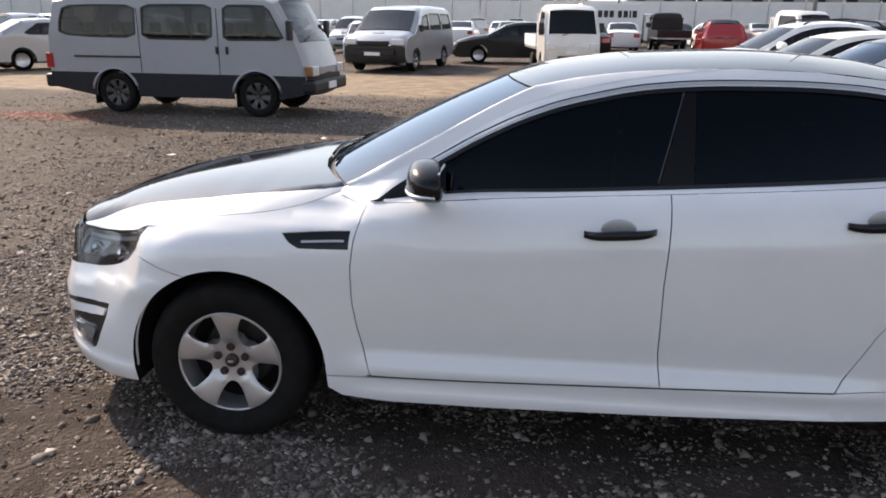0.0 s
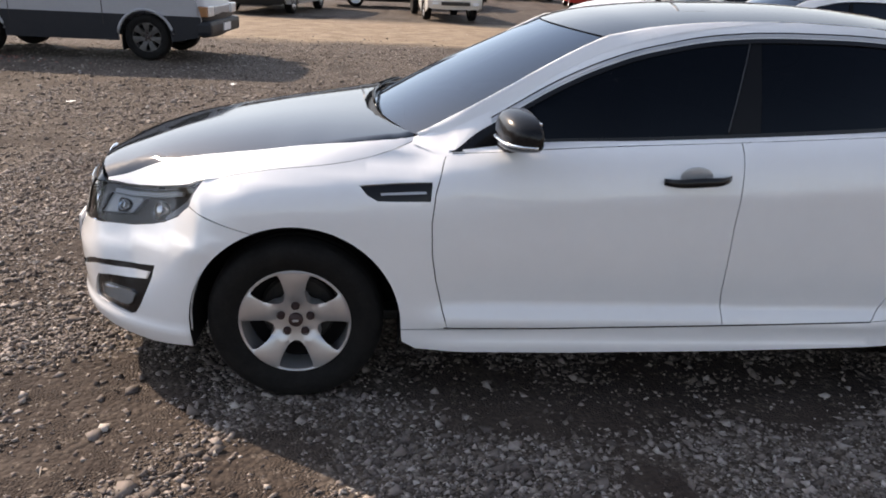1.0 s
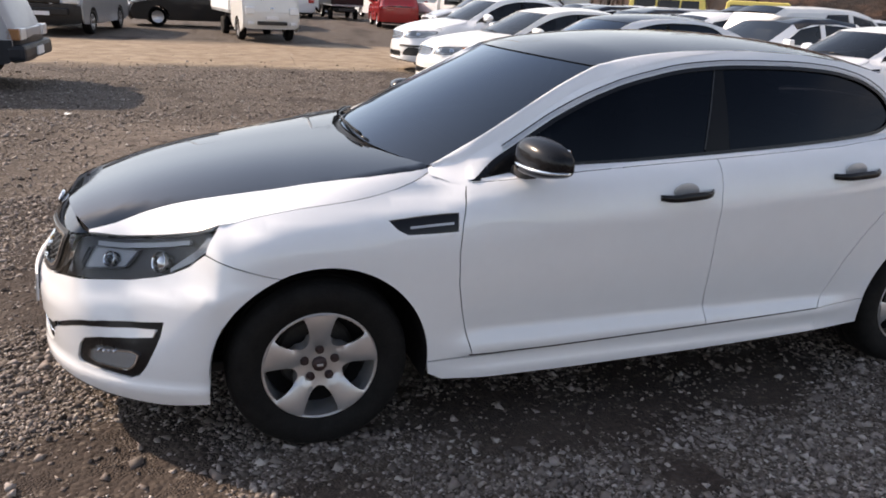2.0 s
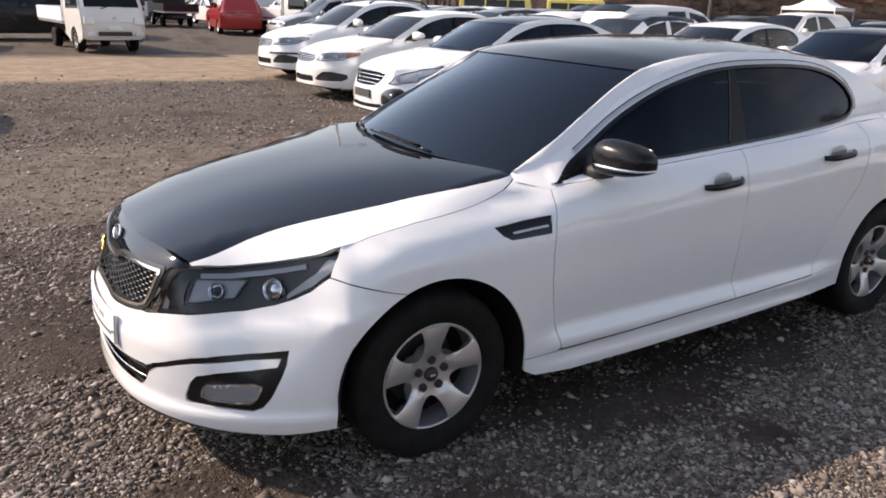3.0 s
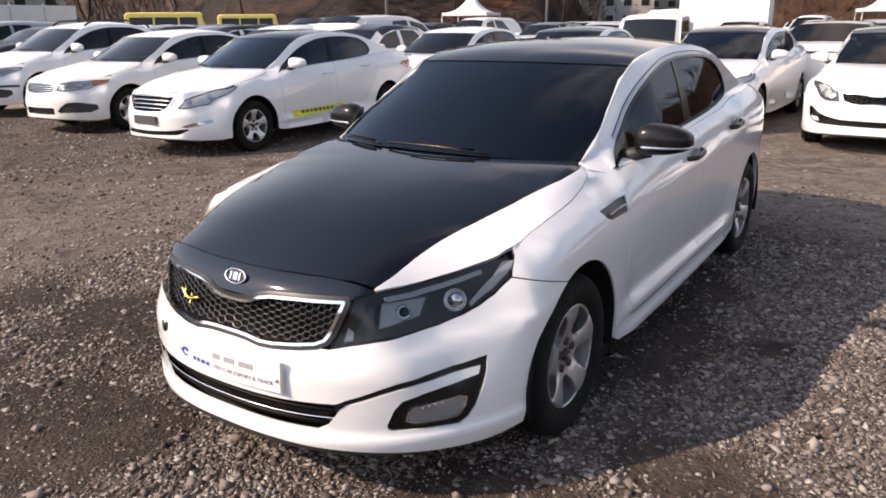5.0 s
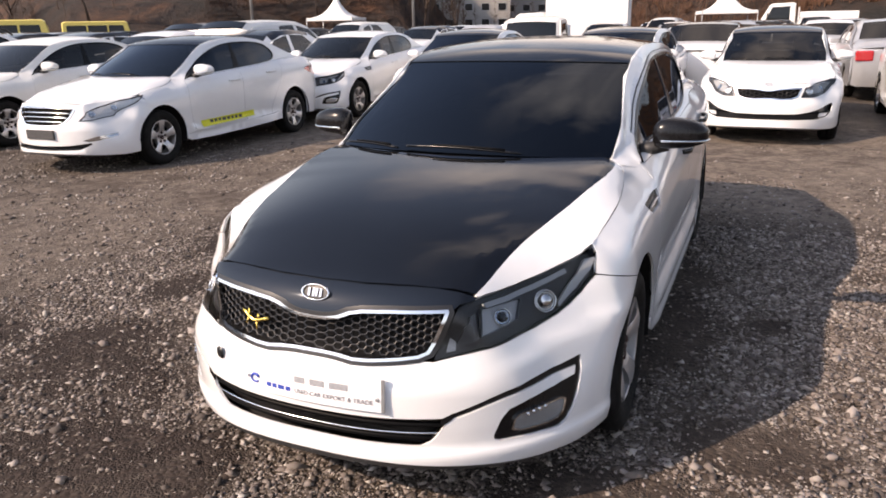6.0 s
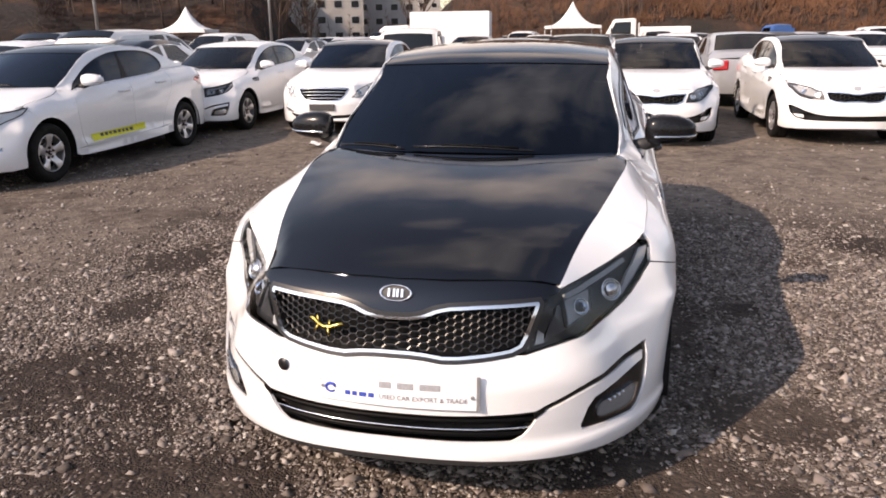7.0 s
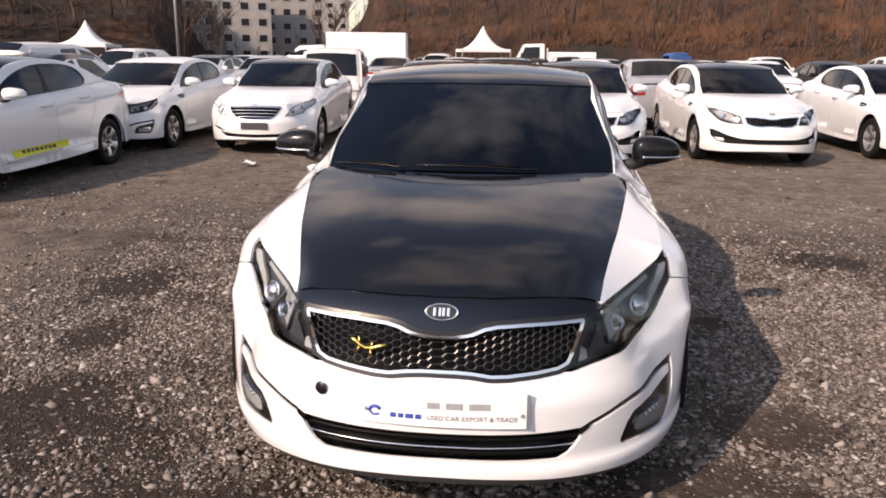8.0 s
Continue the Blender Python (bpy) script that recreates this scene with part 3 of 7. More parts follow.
def wheel(parent, x, y, z, side, spokes=5, radius=0.318, material=None, turn=0.0):
    """A wheel with its parts: tyre, rim face, barrel, nuts, cap and brake disc. side: -1 or 1, the way that it faces."""
    w = tagged(new("wheel"), "alloy wheel with a black rubber tyre")
    w.parent = parent
    w.matrix_local = pose(x, y, z, 0, turn, 0) @ Matrix.Diagonal((1, -side, 1, 1))
    R = radius
    k = R / 0.318
    n = 44
    prof = [(0.199 * k, 0.180), (0.203 * k, 0.194), (0.212 * k, 0.201), (0.222 * k, 0.203), (0.226 * k, 0.207), (0.262 * k, 0.214), (0.290 * k, 0.210), (0.306 * k, 0.196), (0.311 * k, 0.186), (0.315 * k, 0.170), (R, 0.160), (R, 0.14), (R - 0.007, 0.137), (R - 0.007, 0.131), (R, 0.128), (R, 0.092), (R - 0.007, 0.09), (R - 0.007, 0.083), (R, 0.08), (R, 0.045),
            (0.311 * k, 0.022), (0.27 * k, 0.0), (0.215 * k, 0.015), (0.199 * k, 0.1)]
    V, F = revolve([(r, 0.105 - y0) for r, y0 in prof], n, True)
    mesh_part("tyre", V, F, M["rubber"], w)
    V, F = revolve([(0.202 * k, -0.080), (0.2025 * k, -0.090), (0.198 * k, -0.092), (0.195 * k, -0.086), (0.193 * k, -0.06), (0.186 * k, 0.02), (0.196 * k, 0.09)], n)
    mesh_part("barrel", V, F, material or M["alloy"], w)

    def face(a, b):
        r = math.hypot(a, b)
        crest = max(0, math.cos(spokes * (math.atan2(b, a) - math.pi / 2))) ** 0.5
        ring = sstep(0.06, 0.10, r / k)
        return (a, -0.062 - 0.026 * sstep(0.03, 0.19, r / k) - 0.010 * crest * ring, b)
    outline = [(0.1965 * k * math.cos(2 * math.pi * i / 60), 0.1965 * k * math.sin(2 * math.pi * i / 60)) for i in range(60)]
    holes = []
    for i in range(spokes):
        c = 2 * math.pi * (i + 0.5) / spokes + math.pi / 2
        h1 = 1.0 if spokes == 5 else 0.55
        ring = [(0.083 * k, 0.0), (0.086 * k, 7.5), (0.096 * k, 13.5), (0.115 * k, 17.8), (0.14 * k, 19.6), (0.17 * k, 19.8), (0.188 * k, 18.8), (0.1915 * k, 17.0), (0.1925 * k, 10.0), (0.1925 * k, 0.0)]
        ring = [(r, c - radians(a * h1)) for r, a in ring] + [(r, c + radians(a * h1)) for r, a in ring[-2:0:-1]]
        holes.append([(r * math.cos(a), r * math.sin(a)) for r, a in ring])
    P, F, N = sheet(face, outline, holes, step=0.014 if spokes == 5 else 0.03, edge_step=0.014, depth=0.04, centre=(0, 0.3, 0))
    mesh_part("rim_face", P, F, material or M["alloy"], w, "", N)
    V, F = revolve([(0.0, 0.01), (0.13 * k, 0.01), (0.14 * k, 0.02), (0.14 * k, 0.03), (0.0, 0.03)], 32)
    mesh_part("brake_disc", V, F, M["iron"], w, "", smooth=False)
    V, F = revolve([(0.198 * k, 0.0), (0.15 * k, 0.035), (0.0, 0.04)], 24)
    mesh_part("back_plate", V, F, M["pit"], w)
    for i in range(5):
        a = 2 * math.pi * i / 5 + math.pi / 2
        V, F = revolve([(0.0, -0.072), (0.005, -0.076), (0.009, -0.075), (0.010, -0.068), (0.0135, -0.0665), (0.0145, -0.074), (0.0155, -0.074), (0.016, -0.05)], 12)
        mesh_part("wheel_nut", [(vx + 0.056 * math.cos(a), vy, vz + 0.056 * math.sin(a)) for vx, vy, vz in V], F, M["lug"], w)
    V, F = revolve([(0.0, -0.080), (0.02, -0.079), (0.026, -0.074), (0.027, -0.05)], 20)
    cc = mesh_part("centre_cap", V, F, M["lug"], w, "dark centre cap")
    box_part("cap_mark", (-0.011, 0.011, -0.083, -0.0785, -0.004, 0.005), M["alloy"], cc, bevel=0.002)
    return w


def sedan(name, label, hero=False, look_of="tiger", paint="white", top="wrap", pane="tint", spokes=5, at=None, group="", handle="white", mirror_cap=None, fog_black=True, bonnet=None):
    """A saloon car, nose towards -x, front axle over its origin."""
    car = thing(name, label, "car", group, at=at)
    W, B = M[paint], M["trim"]
    st = 0.03 if hero else 0.075
    es = 0.02 if hero else 0.05
    kw = dict(step=st, edge_step=es)
    cap = M[mirror_cap or paint]
    f, fl = front, flank

    def on_hood(x, y, d=0.0):
        return front(y, hood(x, y)[2] - d)
    seam = [(-0.812, 0.0), (-0.807, 0.15), (-0.792, 0.25), (-0.764, 0.37), (-0.735, 0.44), (-0.712, 0.487)]
    # outlines on the nose, one half (y > 0 here is the s > 0 side)
    if look_of == "tiger":          # the hero's wide pinched grille
        g_half = [(0.0, 0.656), (0.045, 0.657), (0.085, 0.664), (0.125, 0.680), (0.165, 0.688), (0.25, 0.693), (0.420, 0.698), (0.424, 0.690), (0.408, 0.640), (0.394, 0.600), (0.380, 0.572), (0.35, 0.558), (0.29, 0.549), (0.20, 0.540), (0.15, 0.539), (0.10, 0.546), (0.05, 0.549), (0.0, 0.549)]
        lamp = [f(0.392, 0.549), f(0.45, 0.563), f(0.52, 0.577), f(0.575, 0.585), f(0.62, 0.593), fl(-0.50, 0.614), fl(-0.45, 0.633), fl(-0.40, 0.661), fl(-0.35, 0.710), fl(-0.298, hood_line(-0.298)[1]), *[flank(x, hood_line(x)[1] - 0.004) for x in (-0.35, -0.40, -0.45, -0.50, -0.55, -0.60, -0.66)], on_hood(-0.712, 0.487, 0.004), f(0.448, 0.708), f(0.430, 0.660), f(0.408, 0.60)]
        low = [(0.0, 0.372), (0.25, 0.373), (0.43, 0.376), (0.435, 0.360), (0.412, 0.320), (0.39, 0.295), (0.36, 0.281), (0.2, 0.282), (0.0, 0.284)]
    elif look_of == "flow":         # chrome-barred oval grille and swept lamps
        g_half = [(0.0, 0.728), (0.25, 0.726), (0.385, 0.716), (0.405, 0.695), (0.36, 0.61), (0.30, 0.545), (0.24, 0.518), (0.0, 0.510)]
        lamp = [f(0.445, 0.57), f(0.55, 0.572), f(0.66, 0.605), fl(-0.48, 0.645), fl(-0.36, 0.70), fl(-0.20, 0.79), fl(-0.18, 0.805), fl(-0.3, 0.785), f(0.66, 0.765), f(0.58, 0.725), f(0.50, 0.665)]
        low = [(0.0, 0.30), (0.35, 0.31), (0.55, 0.335), (0.56, 0.32), (0.45, 0.265), (0.0, 0.255)]
    elif look_of == "old":          # slim pinched grille, wide lower mouth
        g_half = [(0.0, 0.672), (0.05, 0.674), (0.10, 0.684), (0.2, 0.694), (0.37, 0.700), (0.38, 0.685), (0.345, 0.59), (0.27, 0.56), (0.15, 0.552), (0.06, 0.560), (0.0, 0.562)]
        lamp = [f(0.375, 0.585), f(0.5, 0.585), f(0.62, 0.615), fl(-0.46, 0.665), fl(-0.36, 0.73), fl(-0.29, 0.786), fl(-0.38, 0.785), f(0.62, 0.765), f(0.5, 0.735), f(0.41, 0.70)]
        low = [(0.0, 0.385), (0.35, 0.388), (0.48, 0.408), (0.62, 0.458), (0.725, 0.502), (0.745, 0.490), (0.735, 0.41), (0.68, 0.345), (0.58, 0.318), (0.40, 0.318), (0.0, 0.318)]
    else:                           # boxier saloon with amber corners
        g_half = [(0.0, 0.725), (0.30, 0.72), (0.345, 0.70), (0.32, 0.60), (0.22, 0.56), (0.0, 0.555)]
        lamp = [f(0.36, 0.615), f(0.5, 0.61), f(0.65, 0.63), fl(-0.45, 0.665), fl(-0.30, 0.715), fl(-0.27, 0.75), fl(-0.4, 0.75), f(0.6, 0.735), f(0.4, 0.72)]
        low = [(0.0, 0.37), (0.3, 0.372), (0.33, 0.36), (0.33, 0.28), (0.0, 0.275)]
    g_right = [f(y, z) for y, z in g_half]
    grille_poly = g_right + mirrored(g_right)[1:-1] if g_half[0][0] == 0 else g_right
    low_right = [f(y, z) for y, z in low]
    low_poly = low_right + mirrored(low_right)[1:-1]
    fog = None
    if look_of == "tiger":
        fog = [f(0.449, 0.389), f(0.50, 0.409), f(0.55, 0.431), f(0.59, 0.447), f(0.638, 0.459), f(0.669, 0.464), fl(-0.557, 0.469), fl(-0.487, 0.482), fl(-0.500, 0.440), fl(-0.516, 0.405), fl(-0.553, 0.328), fl(-0.578, 0.290), fl(-0.605, 0.277), f(0.69, 0.279), f(0.646, 0.280), f(0.575, 0.282), f(0.562, 0.287), f(0.561, 0.303), f(0.580, 0.355), f(0.600, 0.384), f(0.648, 0.403), f(0.678, 0.410), fl(-0.60, 0.413), fl(-0.526, 0.427), fl(-0.512, 0.455), fl(-0.56, 0.450), f(0.669, 0.443), f(0.636, 0.437), f(0.59, 0.424), f(0.545, 0.408), f(0.50, 0.389), f(0.449, 0.371)]
    elif look_of == "flow":
        fog = [f(0.48, 0.36), f(0.60, 0.40), fl(-0.55, 0.43), fl(-0.56, 0.40), f(0.62, 0.36), f(0.54, 0.345)]
    elif look_of == "box":
        fog = [f(0.38, 0.325), f(0.44, 0.39), f(0.52, 0.445), f(0.63, 0.452), fl(-0.50, 0.41), fl(-0.49, 0.35), fl(-0.58, 0.305), f(0.42, 0.30)]

    # hood edge on the skin and the bumper's outline
    lo = [fl(-0.357, 0.198), fl(-0.45, 0.189), f(0.76, 0.185), f(0.64, 0.195), f(0.45, 0.212), f(0.2, 0.223), f(0.0, 0.225)]
    archf = [flank(x, z) for x, z in arc(0.018, 0.302, ARCH, 180, 112, 14)]
    if look_of == "tiger":
        bump_half = [lamp[0]] + lamp[1:9] + [archf[-1]] + archf[::-1][1:] + lo
        inner = [f(y, z - 0.006) for y, z in reversed(g_half[11:])]
        bump_half = inner + bump_half
        holes = [low_poly] + ([fog, mirrored(fog)] if fog else [])
    else:
        # nose panel: reaches up to the hood, lamps cut out
        bump_half = [f(0.0, 0.755), f(0.2, 0.752), f(0.40, 0.742), f(0.52, 0.752), f(0.64, 0.772), fl(-0.36, 0.795), fl(-0.22, 0.80), fl(-0.20, 0.74), archf[-1]] + archf[::-1][1:] + lo
        holes = [grille_poly, low_poly] + ([fog, mirrored(fog)] if fog else []) + [lamp, mirrored(lamp)]
    bumper = bump_half + mirrored(bump_half)[1:-1]
    panel("front_bumper", body, bumper, W, car, holes=holes, depth=0.010, gap=0.001, **kw)

    # grille: frame, dark back and mesh or bars
    ring = inset(grille_poly, 0.009 if hero else 0.014)
    panel("grille_surround", body, grille_poly, M["chrome"], car, "polished chrome surround", holes=[ring], depth=0.03, lift=0.006, step=0.03 if hero else 0.06, edge_step=0.012 if hero else 0.05)
    if hero:
        panel("grille_rim", body, inset(grille_poly, -0.012), M["lampblack"], car, "black outer rim", holes=[inset(grille_poly, 0.002)], depth=0.02, lift=0.003, step=0.03, edge_step=0.012)
    panel("grille_back", body, inset(grille_poly, 0.004), M["mesh"], car, depth=0, lift=-0.035, step=0.05)
    gx = [p[0] for p in ring]
    gz = [p[1] for p in ring]
    V, F = [], []

    def rod(p, q, r):
        v, g = tube([p, q], r, 4)
        o = len(V)
        V.extend(v)
        F.extend([tuple(i + o for i in face) for face in g])
    if look_of in ("tiger", "old"):
        a, b = (0.0105, 0.0105) if hero else (0.022, 0.020)
        cols, rows = int((max(gx) - min(gx)) / (1.5 * a)) + 2, int((max(gz) - min(gz)) / (2 * b)) + 2
        for i in range(cols):
            for j in range(rows):
                cs, cz = min(gx) + i * 1.5 * a, min(gz) + j * 2 * b + (i % 2) * b
                hexagon = [(cs + a, cz), (cs + a / 2, cz + b), (cs - a / 2, cz + b), (cs - a, cz)]
                for p, q in zip(hexagon, hexagon[1:]):
                    if inside(p, ring) and inside(q, ring):
                        rod(Vector(body(*p)) + Vector((0.012, 0, 0)), Vector(body(*q)) + Vector((0.012, 0, 0)), 0.0030 if hero else 0.005)
        mesh_part("grille_mesh", V, F, M["meshbar"], car, "glossy black honeycomb grille mesh", smooth=False)
    else:
        rows = 4 if look_of == "flow" else 5
        for i in range(rows):
            z = min(gz) + (i + 0.6) * (max(gz) - min(gz)) / rows
            pts = [s0 for s0 in np.linspace(min(gx), max(gx), 40) if inside((s0, z), ring)]
            V, F = [], []
            if len(pts) > 2:
                bow = 0.012 if look_of == "flow" else 0
                v, g = tube([Vector(body(s0, z + bow * (1 - (s0 / max(gx)) ** 2))) + Vector((0.004, 0, 0)) for s0 in pts[::3] + pts[-1:]], 0.009, 5)
                mesh_part("grille_bar", v, g, M["chrome"], car, "chrome grille bar")

    # lower mouth and fog lamps
    panel("intake_back", body, inset(low_poly, -0.006), M["lampblack"], car, depth=0, lift=-0.05, step=0.06)
    lz = [p[1] for p in low_poly]
    ls = [p[0] for p in low_poly]
    for k in ((0.25, "trim"), (0.5, "chrome"), (0.78, "trim")) if look_of == "tiger" else ((0.5, "trim"),):
        z = min(lz) + k[0] * (max(lz) - min(lz)) * 0.9
        pts = [s0 for s0 in np.linspace(min(ls), max(ls), 60) if inside((s0, z), low_poly)]
        if len(pts) > 4:
            v, g = tube([Vector(body(s0, z)) + Vector((0.02 if k[1] == "trim" else 0.008, 0, 0)) for s0 in pts[::3] + pts[-1:]], 0.009 if k[1] == "trim" else 0.0032, 6)
            mesh_part("intake_bar", v, g, M["mesh" if k[1] == "trim" else "chrome"], car, "thin chrome strip" if k[1] == "chrome" else "")
    if look_of == "old":
        eye = [f(0.60, 0.345), f(0.61, 0.385), f(0.66, 0.405), f(0.71, 0.415), f(0.705, 0.385), f(0.67, 0.352)]
        panel("fog_lamp", body, eye, M["lampbright"], car, "clear fog lamp", depth=0.01, lift=-0.012, mirror=True, step=0.03, edge_step=0.02)
    if fog:
        if look_of == "tiger":
            lens = [f(0.604, 0.300), f(0.616, 0.356), f(0.66, 0.364), fl(-0.573, 0.373), fl(-0.592, 0.322), fl(-0.615, 0.301)]
            lens = resample(smooth_loop(lens, 1), 0.015)
            link = [f(0.420, 0.374), f(0.452, 0.3905), f(0.452, 0.372), f(0.424, 0.352)]
            panel("bumper_line", body, link, B, car, "black line between intake and fog lamp", depth=0.006, lift=0.002, mirror=True, step=0.02)
            panel("fog_trim", body, fog, B, car, "black fog lamp surround", holes=[lens], depth=0.012, lift=-0.007, mirror=True, **kw)
            panel("fog_lamp", body, lens, M["lightguide"], car, "clear fog lamp", depth=0.01, lift=-0.010, mirror=True, step=0.02, edge_step=0.02)
            panel("fog_bezel", body, inset(lens, -0.002), M["chrome"], car, "chrome fog lamp edge", holes=[inset(lens, 0.004)], depth=0.006, lift=-0.003, mirror=True, step=0.03, edge_step=0.015)
            panel("fog_lens", body, inset(lens, -0.003), M["lens"], car, depth=0.004, lift=0.001, mirror=True, step=0.03, edge_step=0.02)
            for i in range(4):
                zc = 0.362
                for sg in (1, -1):
                    c = Vector(body(sg * (front(0.645, zc)[0] + 0.018 * i), zc - 0.008 + 0.003 * i))
                    bm = bmesh.new()
                    bmesh.ops.create_icosphere(bm, subdivisions=1, radius=0.006, matrix=Matrix.Translation(c + Vector((-0.001, 0, 0))))
                    part("fog_bead", bm, M["chrome"], car)
        else:
            panel("fog_recess", body, fog, M["plastic"] if look_of == "box" else M["reflector"], car, depth=0.01, lift=-0.012, mirror=True, step=0.06)

    # head lamps
    panel("headlamp_housing", body, lamp, M[{"flow": "lampbright", "box": "lampbright", "old": "lampgrey"}.get(look_of, "lampblack")], car, "headlamp housing behind clear lens", depth=0.01, lift=-0.04 if look_of == "tiger" else -0.004, mirror=True, step=st, edge_step=es)
    if look_of == "tiger":
        brow = [flank(x, hood_line(x)[1] - 0.020) for x in (-0.69, -0.60, -0.52, -0.46, -0.405)] + [flank(x, hood_line(x)[1] - 0.034) for x in (-0.405, -0.46, -0.52, -0.60, -0.69)]
        leg = [fl(-0.318, 0.770), fl(-0.349, 0.728), fl(-0.400, 0.676), fl(-0.470, 0.634), fl(-0.468, 0.646), fl(-0.424, 0.682), fl(-0.385, 0.716), fl(-0.350, 0.764)]
        panel("light_leg", body, leg, M["lightguide"], car, "pale light strip", depth=0.012, lift=-0.022, mirror=True, step=0.02, edge_step=0.015)
        panel("running_light", body, brow, M["lightguide"], car, "pale light strip", depth=0.012, lift=-0.02, mirror=True, step=0.02, edge_step=0.015)
        for yy, zz, r in ((0.548, 0.650, 0.025), (0.640, 0.658, 0.034)):
            for sg in (1, -1):
                s0 = front(yy, zz)[0] * sg
                p = Vector(body(s0, zz))
                n = (Vector(body(s0 + 0.01, zz)) - p).cross(Vector(body(s0, zz + 0.01)) - p).normalized()
                if n.x > 0:
                    n = -n
                n = (n + Vector((-0.6, 0, 0))).normalized()
                mm = Matrix.Translation(p - n * 0.034) @ n.to_track_quat("-Y", "Z").to_matrix().to_4x4()
                v, g = revolve([(r * 1.10, 0.02), (r * 1.10, -0.012), (r * 1.04, -0.016), (r, -0.008), (r * 0.98, -0.004)], 28)
                mesh_part("lamp_ring", [mm @ Vector(q) for q in v], g, M["chrome"], car, "chrome lamp bezel")
                v, g = revolve([(r, 0.0), (r * 0.95, -0.008), (r * 0.75, -0.017), (r * 0.4, -0.023), (0.0, -0.025)], 28)
                mesh_part("projector", [mm @ Vector(q) for q in v], g, M["tint"] if yy < 0.6 else M["reflector"], car, "round projector lens")
        square = [f(0.506, 0.690), f(0.583, 0.686), f(0.586, 0.630), f(0.520, 0.612)]
        panel("lamp_reflector", body, resample(square, 0.02), M["lightguide"], car, depth=0.004, lift=-0.034, mirror=True, step=0.03)
        panel("lamp_frame", body, inset(square, -0.001), M["lampgrey"], car, "grey lamp frame", holes=[inset(square, 0.003)], depth=0.016, lift=-0.022, mirror=True, step=0.03, edge_step=0.015)
        clear_well = [f(0.452, 0.588), f(0.472, 0.640), f(0.490, 0.678), f(0.500, 0.682), f(0.508, 0.630), f(0.514, 0.604), f(0.50, 0.596)]
        panel("clear_well", body, clear_well, M["lampgrey"], car, "grey lamp well", depth=0.012, lift=-0.030, mirror=True, step=0.03, edge_step=0.015)
        well2 = [f(0.425, 0.572), f(0.452, 0.576), f(0.450, 0.600), f(0.432, 0.612)]
        panel("indicator_reflector", body, well2, M["lightguide"], car, depth=0.004, lift=-0.03, mirror=True, step=0.03)
    else:
        cx = sum(p[0] for p in lamp) / len(lamp)
        cz = sum(p[1] for p in lamp) / len(lamp)
        small = [(cx + (p[0] - cx) * 0.7, cz + (p[1] - cz) * 0.6) for p in lamp]
        panel("lamp_reflector", body, small, M["lampbright" if look_of == "flow" else "lightguide"], car, depth=0.004, lift=0.0, mirror=True, step=0.05)
        for yy, zz, r in {"flow": ((0.535, 0.637, 0.038), (0.640, 0.690, 0.036)), "old": ((0.46, 0.655, 0.042), (0.58, 0.680, 0.040))}.get(look_of, ((0.44, 0.668, 0.042), (0.56, 0.676, 0.042))):
            for sg in (1, -1):
                s0 = front(yy, zz)[0] * sg
                p = Vector(body(s0, zz))
                n = (Vector(body(s0 + 0.01, zz)) - p).cross(Vector(body(s0, zz + 0.01)) - p).normalized()
                n = -n if n.x > 0 else n
                mm = Matrix.Translation(p + n * 0.003) @ n.to_track_quat("-Y", "Z").to_matrix().to_4x4()
                v, g = revolve([(r, 0.004), (r, -0.005), (r * 0.86, -0.005), (r * 0.7, 0.001), (r * 0.4, -0.002), (0.0, -0.004)], 18)
                mesh_part("lamp_unit", [mm @ Vector(q) for q in v], g, M["reflector"], car, "round chrome lamp unit")
        panel("headlamp_lens", body, lamp, M["lens"], car, "clear headlamp lens", depth=0.008, lift=0.009, mirror=True, step=0.06, edge_step=es)
        if look_of == "box" and paint == "ivory":
            am = [fl(-0.46, 0.67), fl(-0.30, 0.718), fl(-0.28, 0.745), fl(-0.45, 0.742)]
            panel("indicator", body, am, M["amber"], car, "amber corner indicator", depth=0.006, lift=0.004, mirror=True, step=0.05)
    if look_of != "tiger":
        panel("lamp_rim", body, lamp, M["lampgrey"], car, "dark lamp edge", holes=[inset(lamp, 0.009)], depth=0.004, lift=0.001, mirror=True, step=0.06, edge_step=es)
    else:
        panel("headlamp_lens", body, lamp, M["lens"], car, "clear headlamp lens", depth=0.012, lift=-0.001, gap=0.001, mirror=True, **kw)

    # hood: wrapped middle, painted edges, lip over the grille
    edge = [(x, HOODEDGE(x)) for x in (-0.66, -0.60, -0.55, -0.50, -0.45, -0.40, -0.35, -0.30, -0.27, -0.23, -0.2, -0.15, -0.1, -0.05, 0.0, 0.05, 0.1, 0.15, 0.2, 0.25, 0.30, 0.35, 0.39, 0.418, 0.436)]
    rear = [(0.422, 0.638), (0.402, 0.61), (0.355, 0.52), (0.29, 0.36), (0.25, 0.2), (0.235, 0.0)]
    split = [(-0.712, 0.478), (-0.6, 0.500), (-0.5, 0.526), (-0.4, 0.551), (-0.3, 0.576), (-0.15, 0.607), (0.0, 0.637), (0.1, 0.656), (0.2, 0.675), (0.3, 0.684), (0.36, 0.682), (0.405, 0.671), (0.433, 0.655)]
    bonnet = bonnet or paint
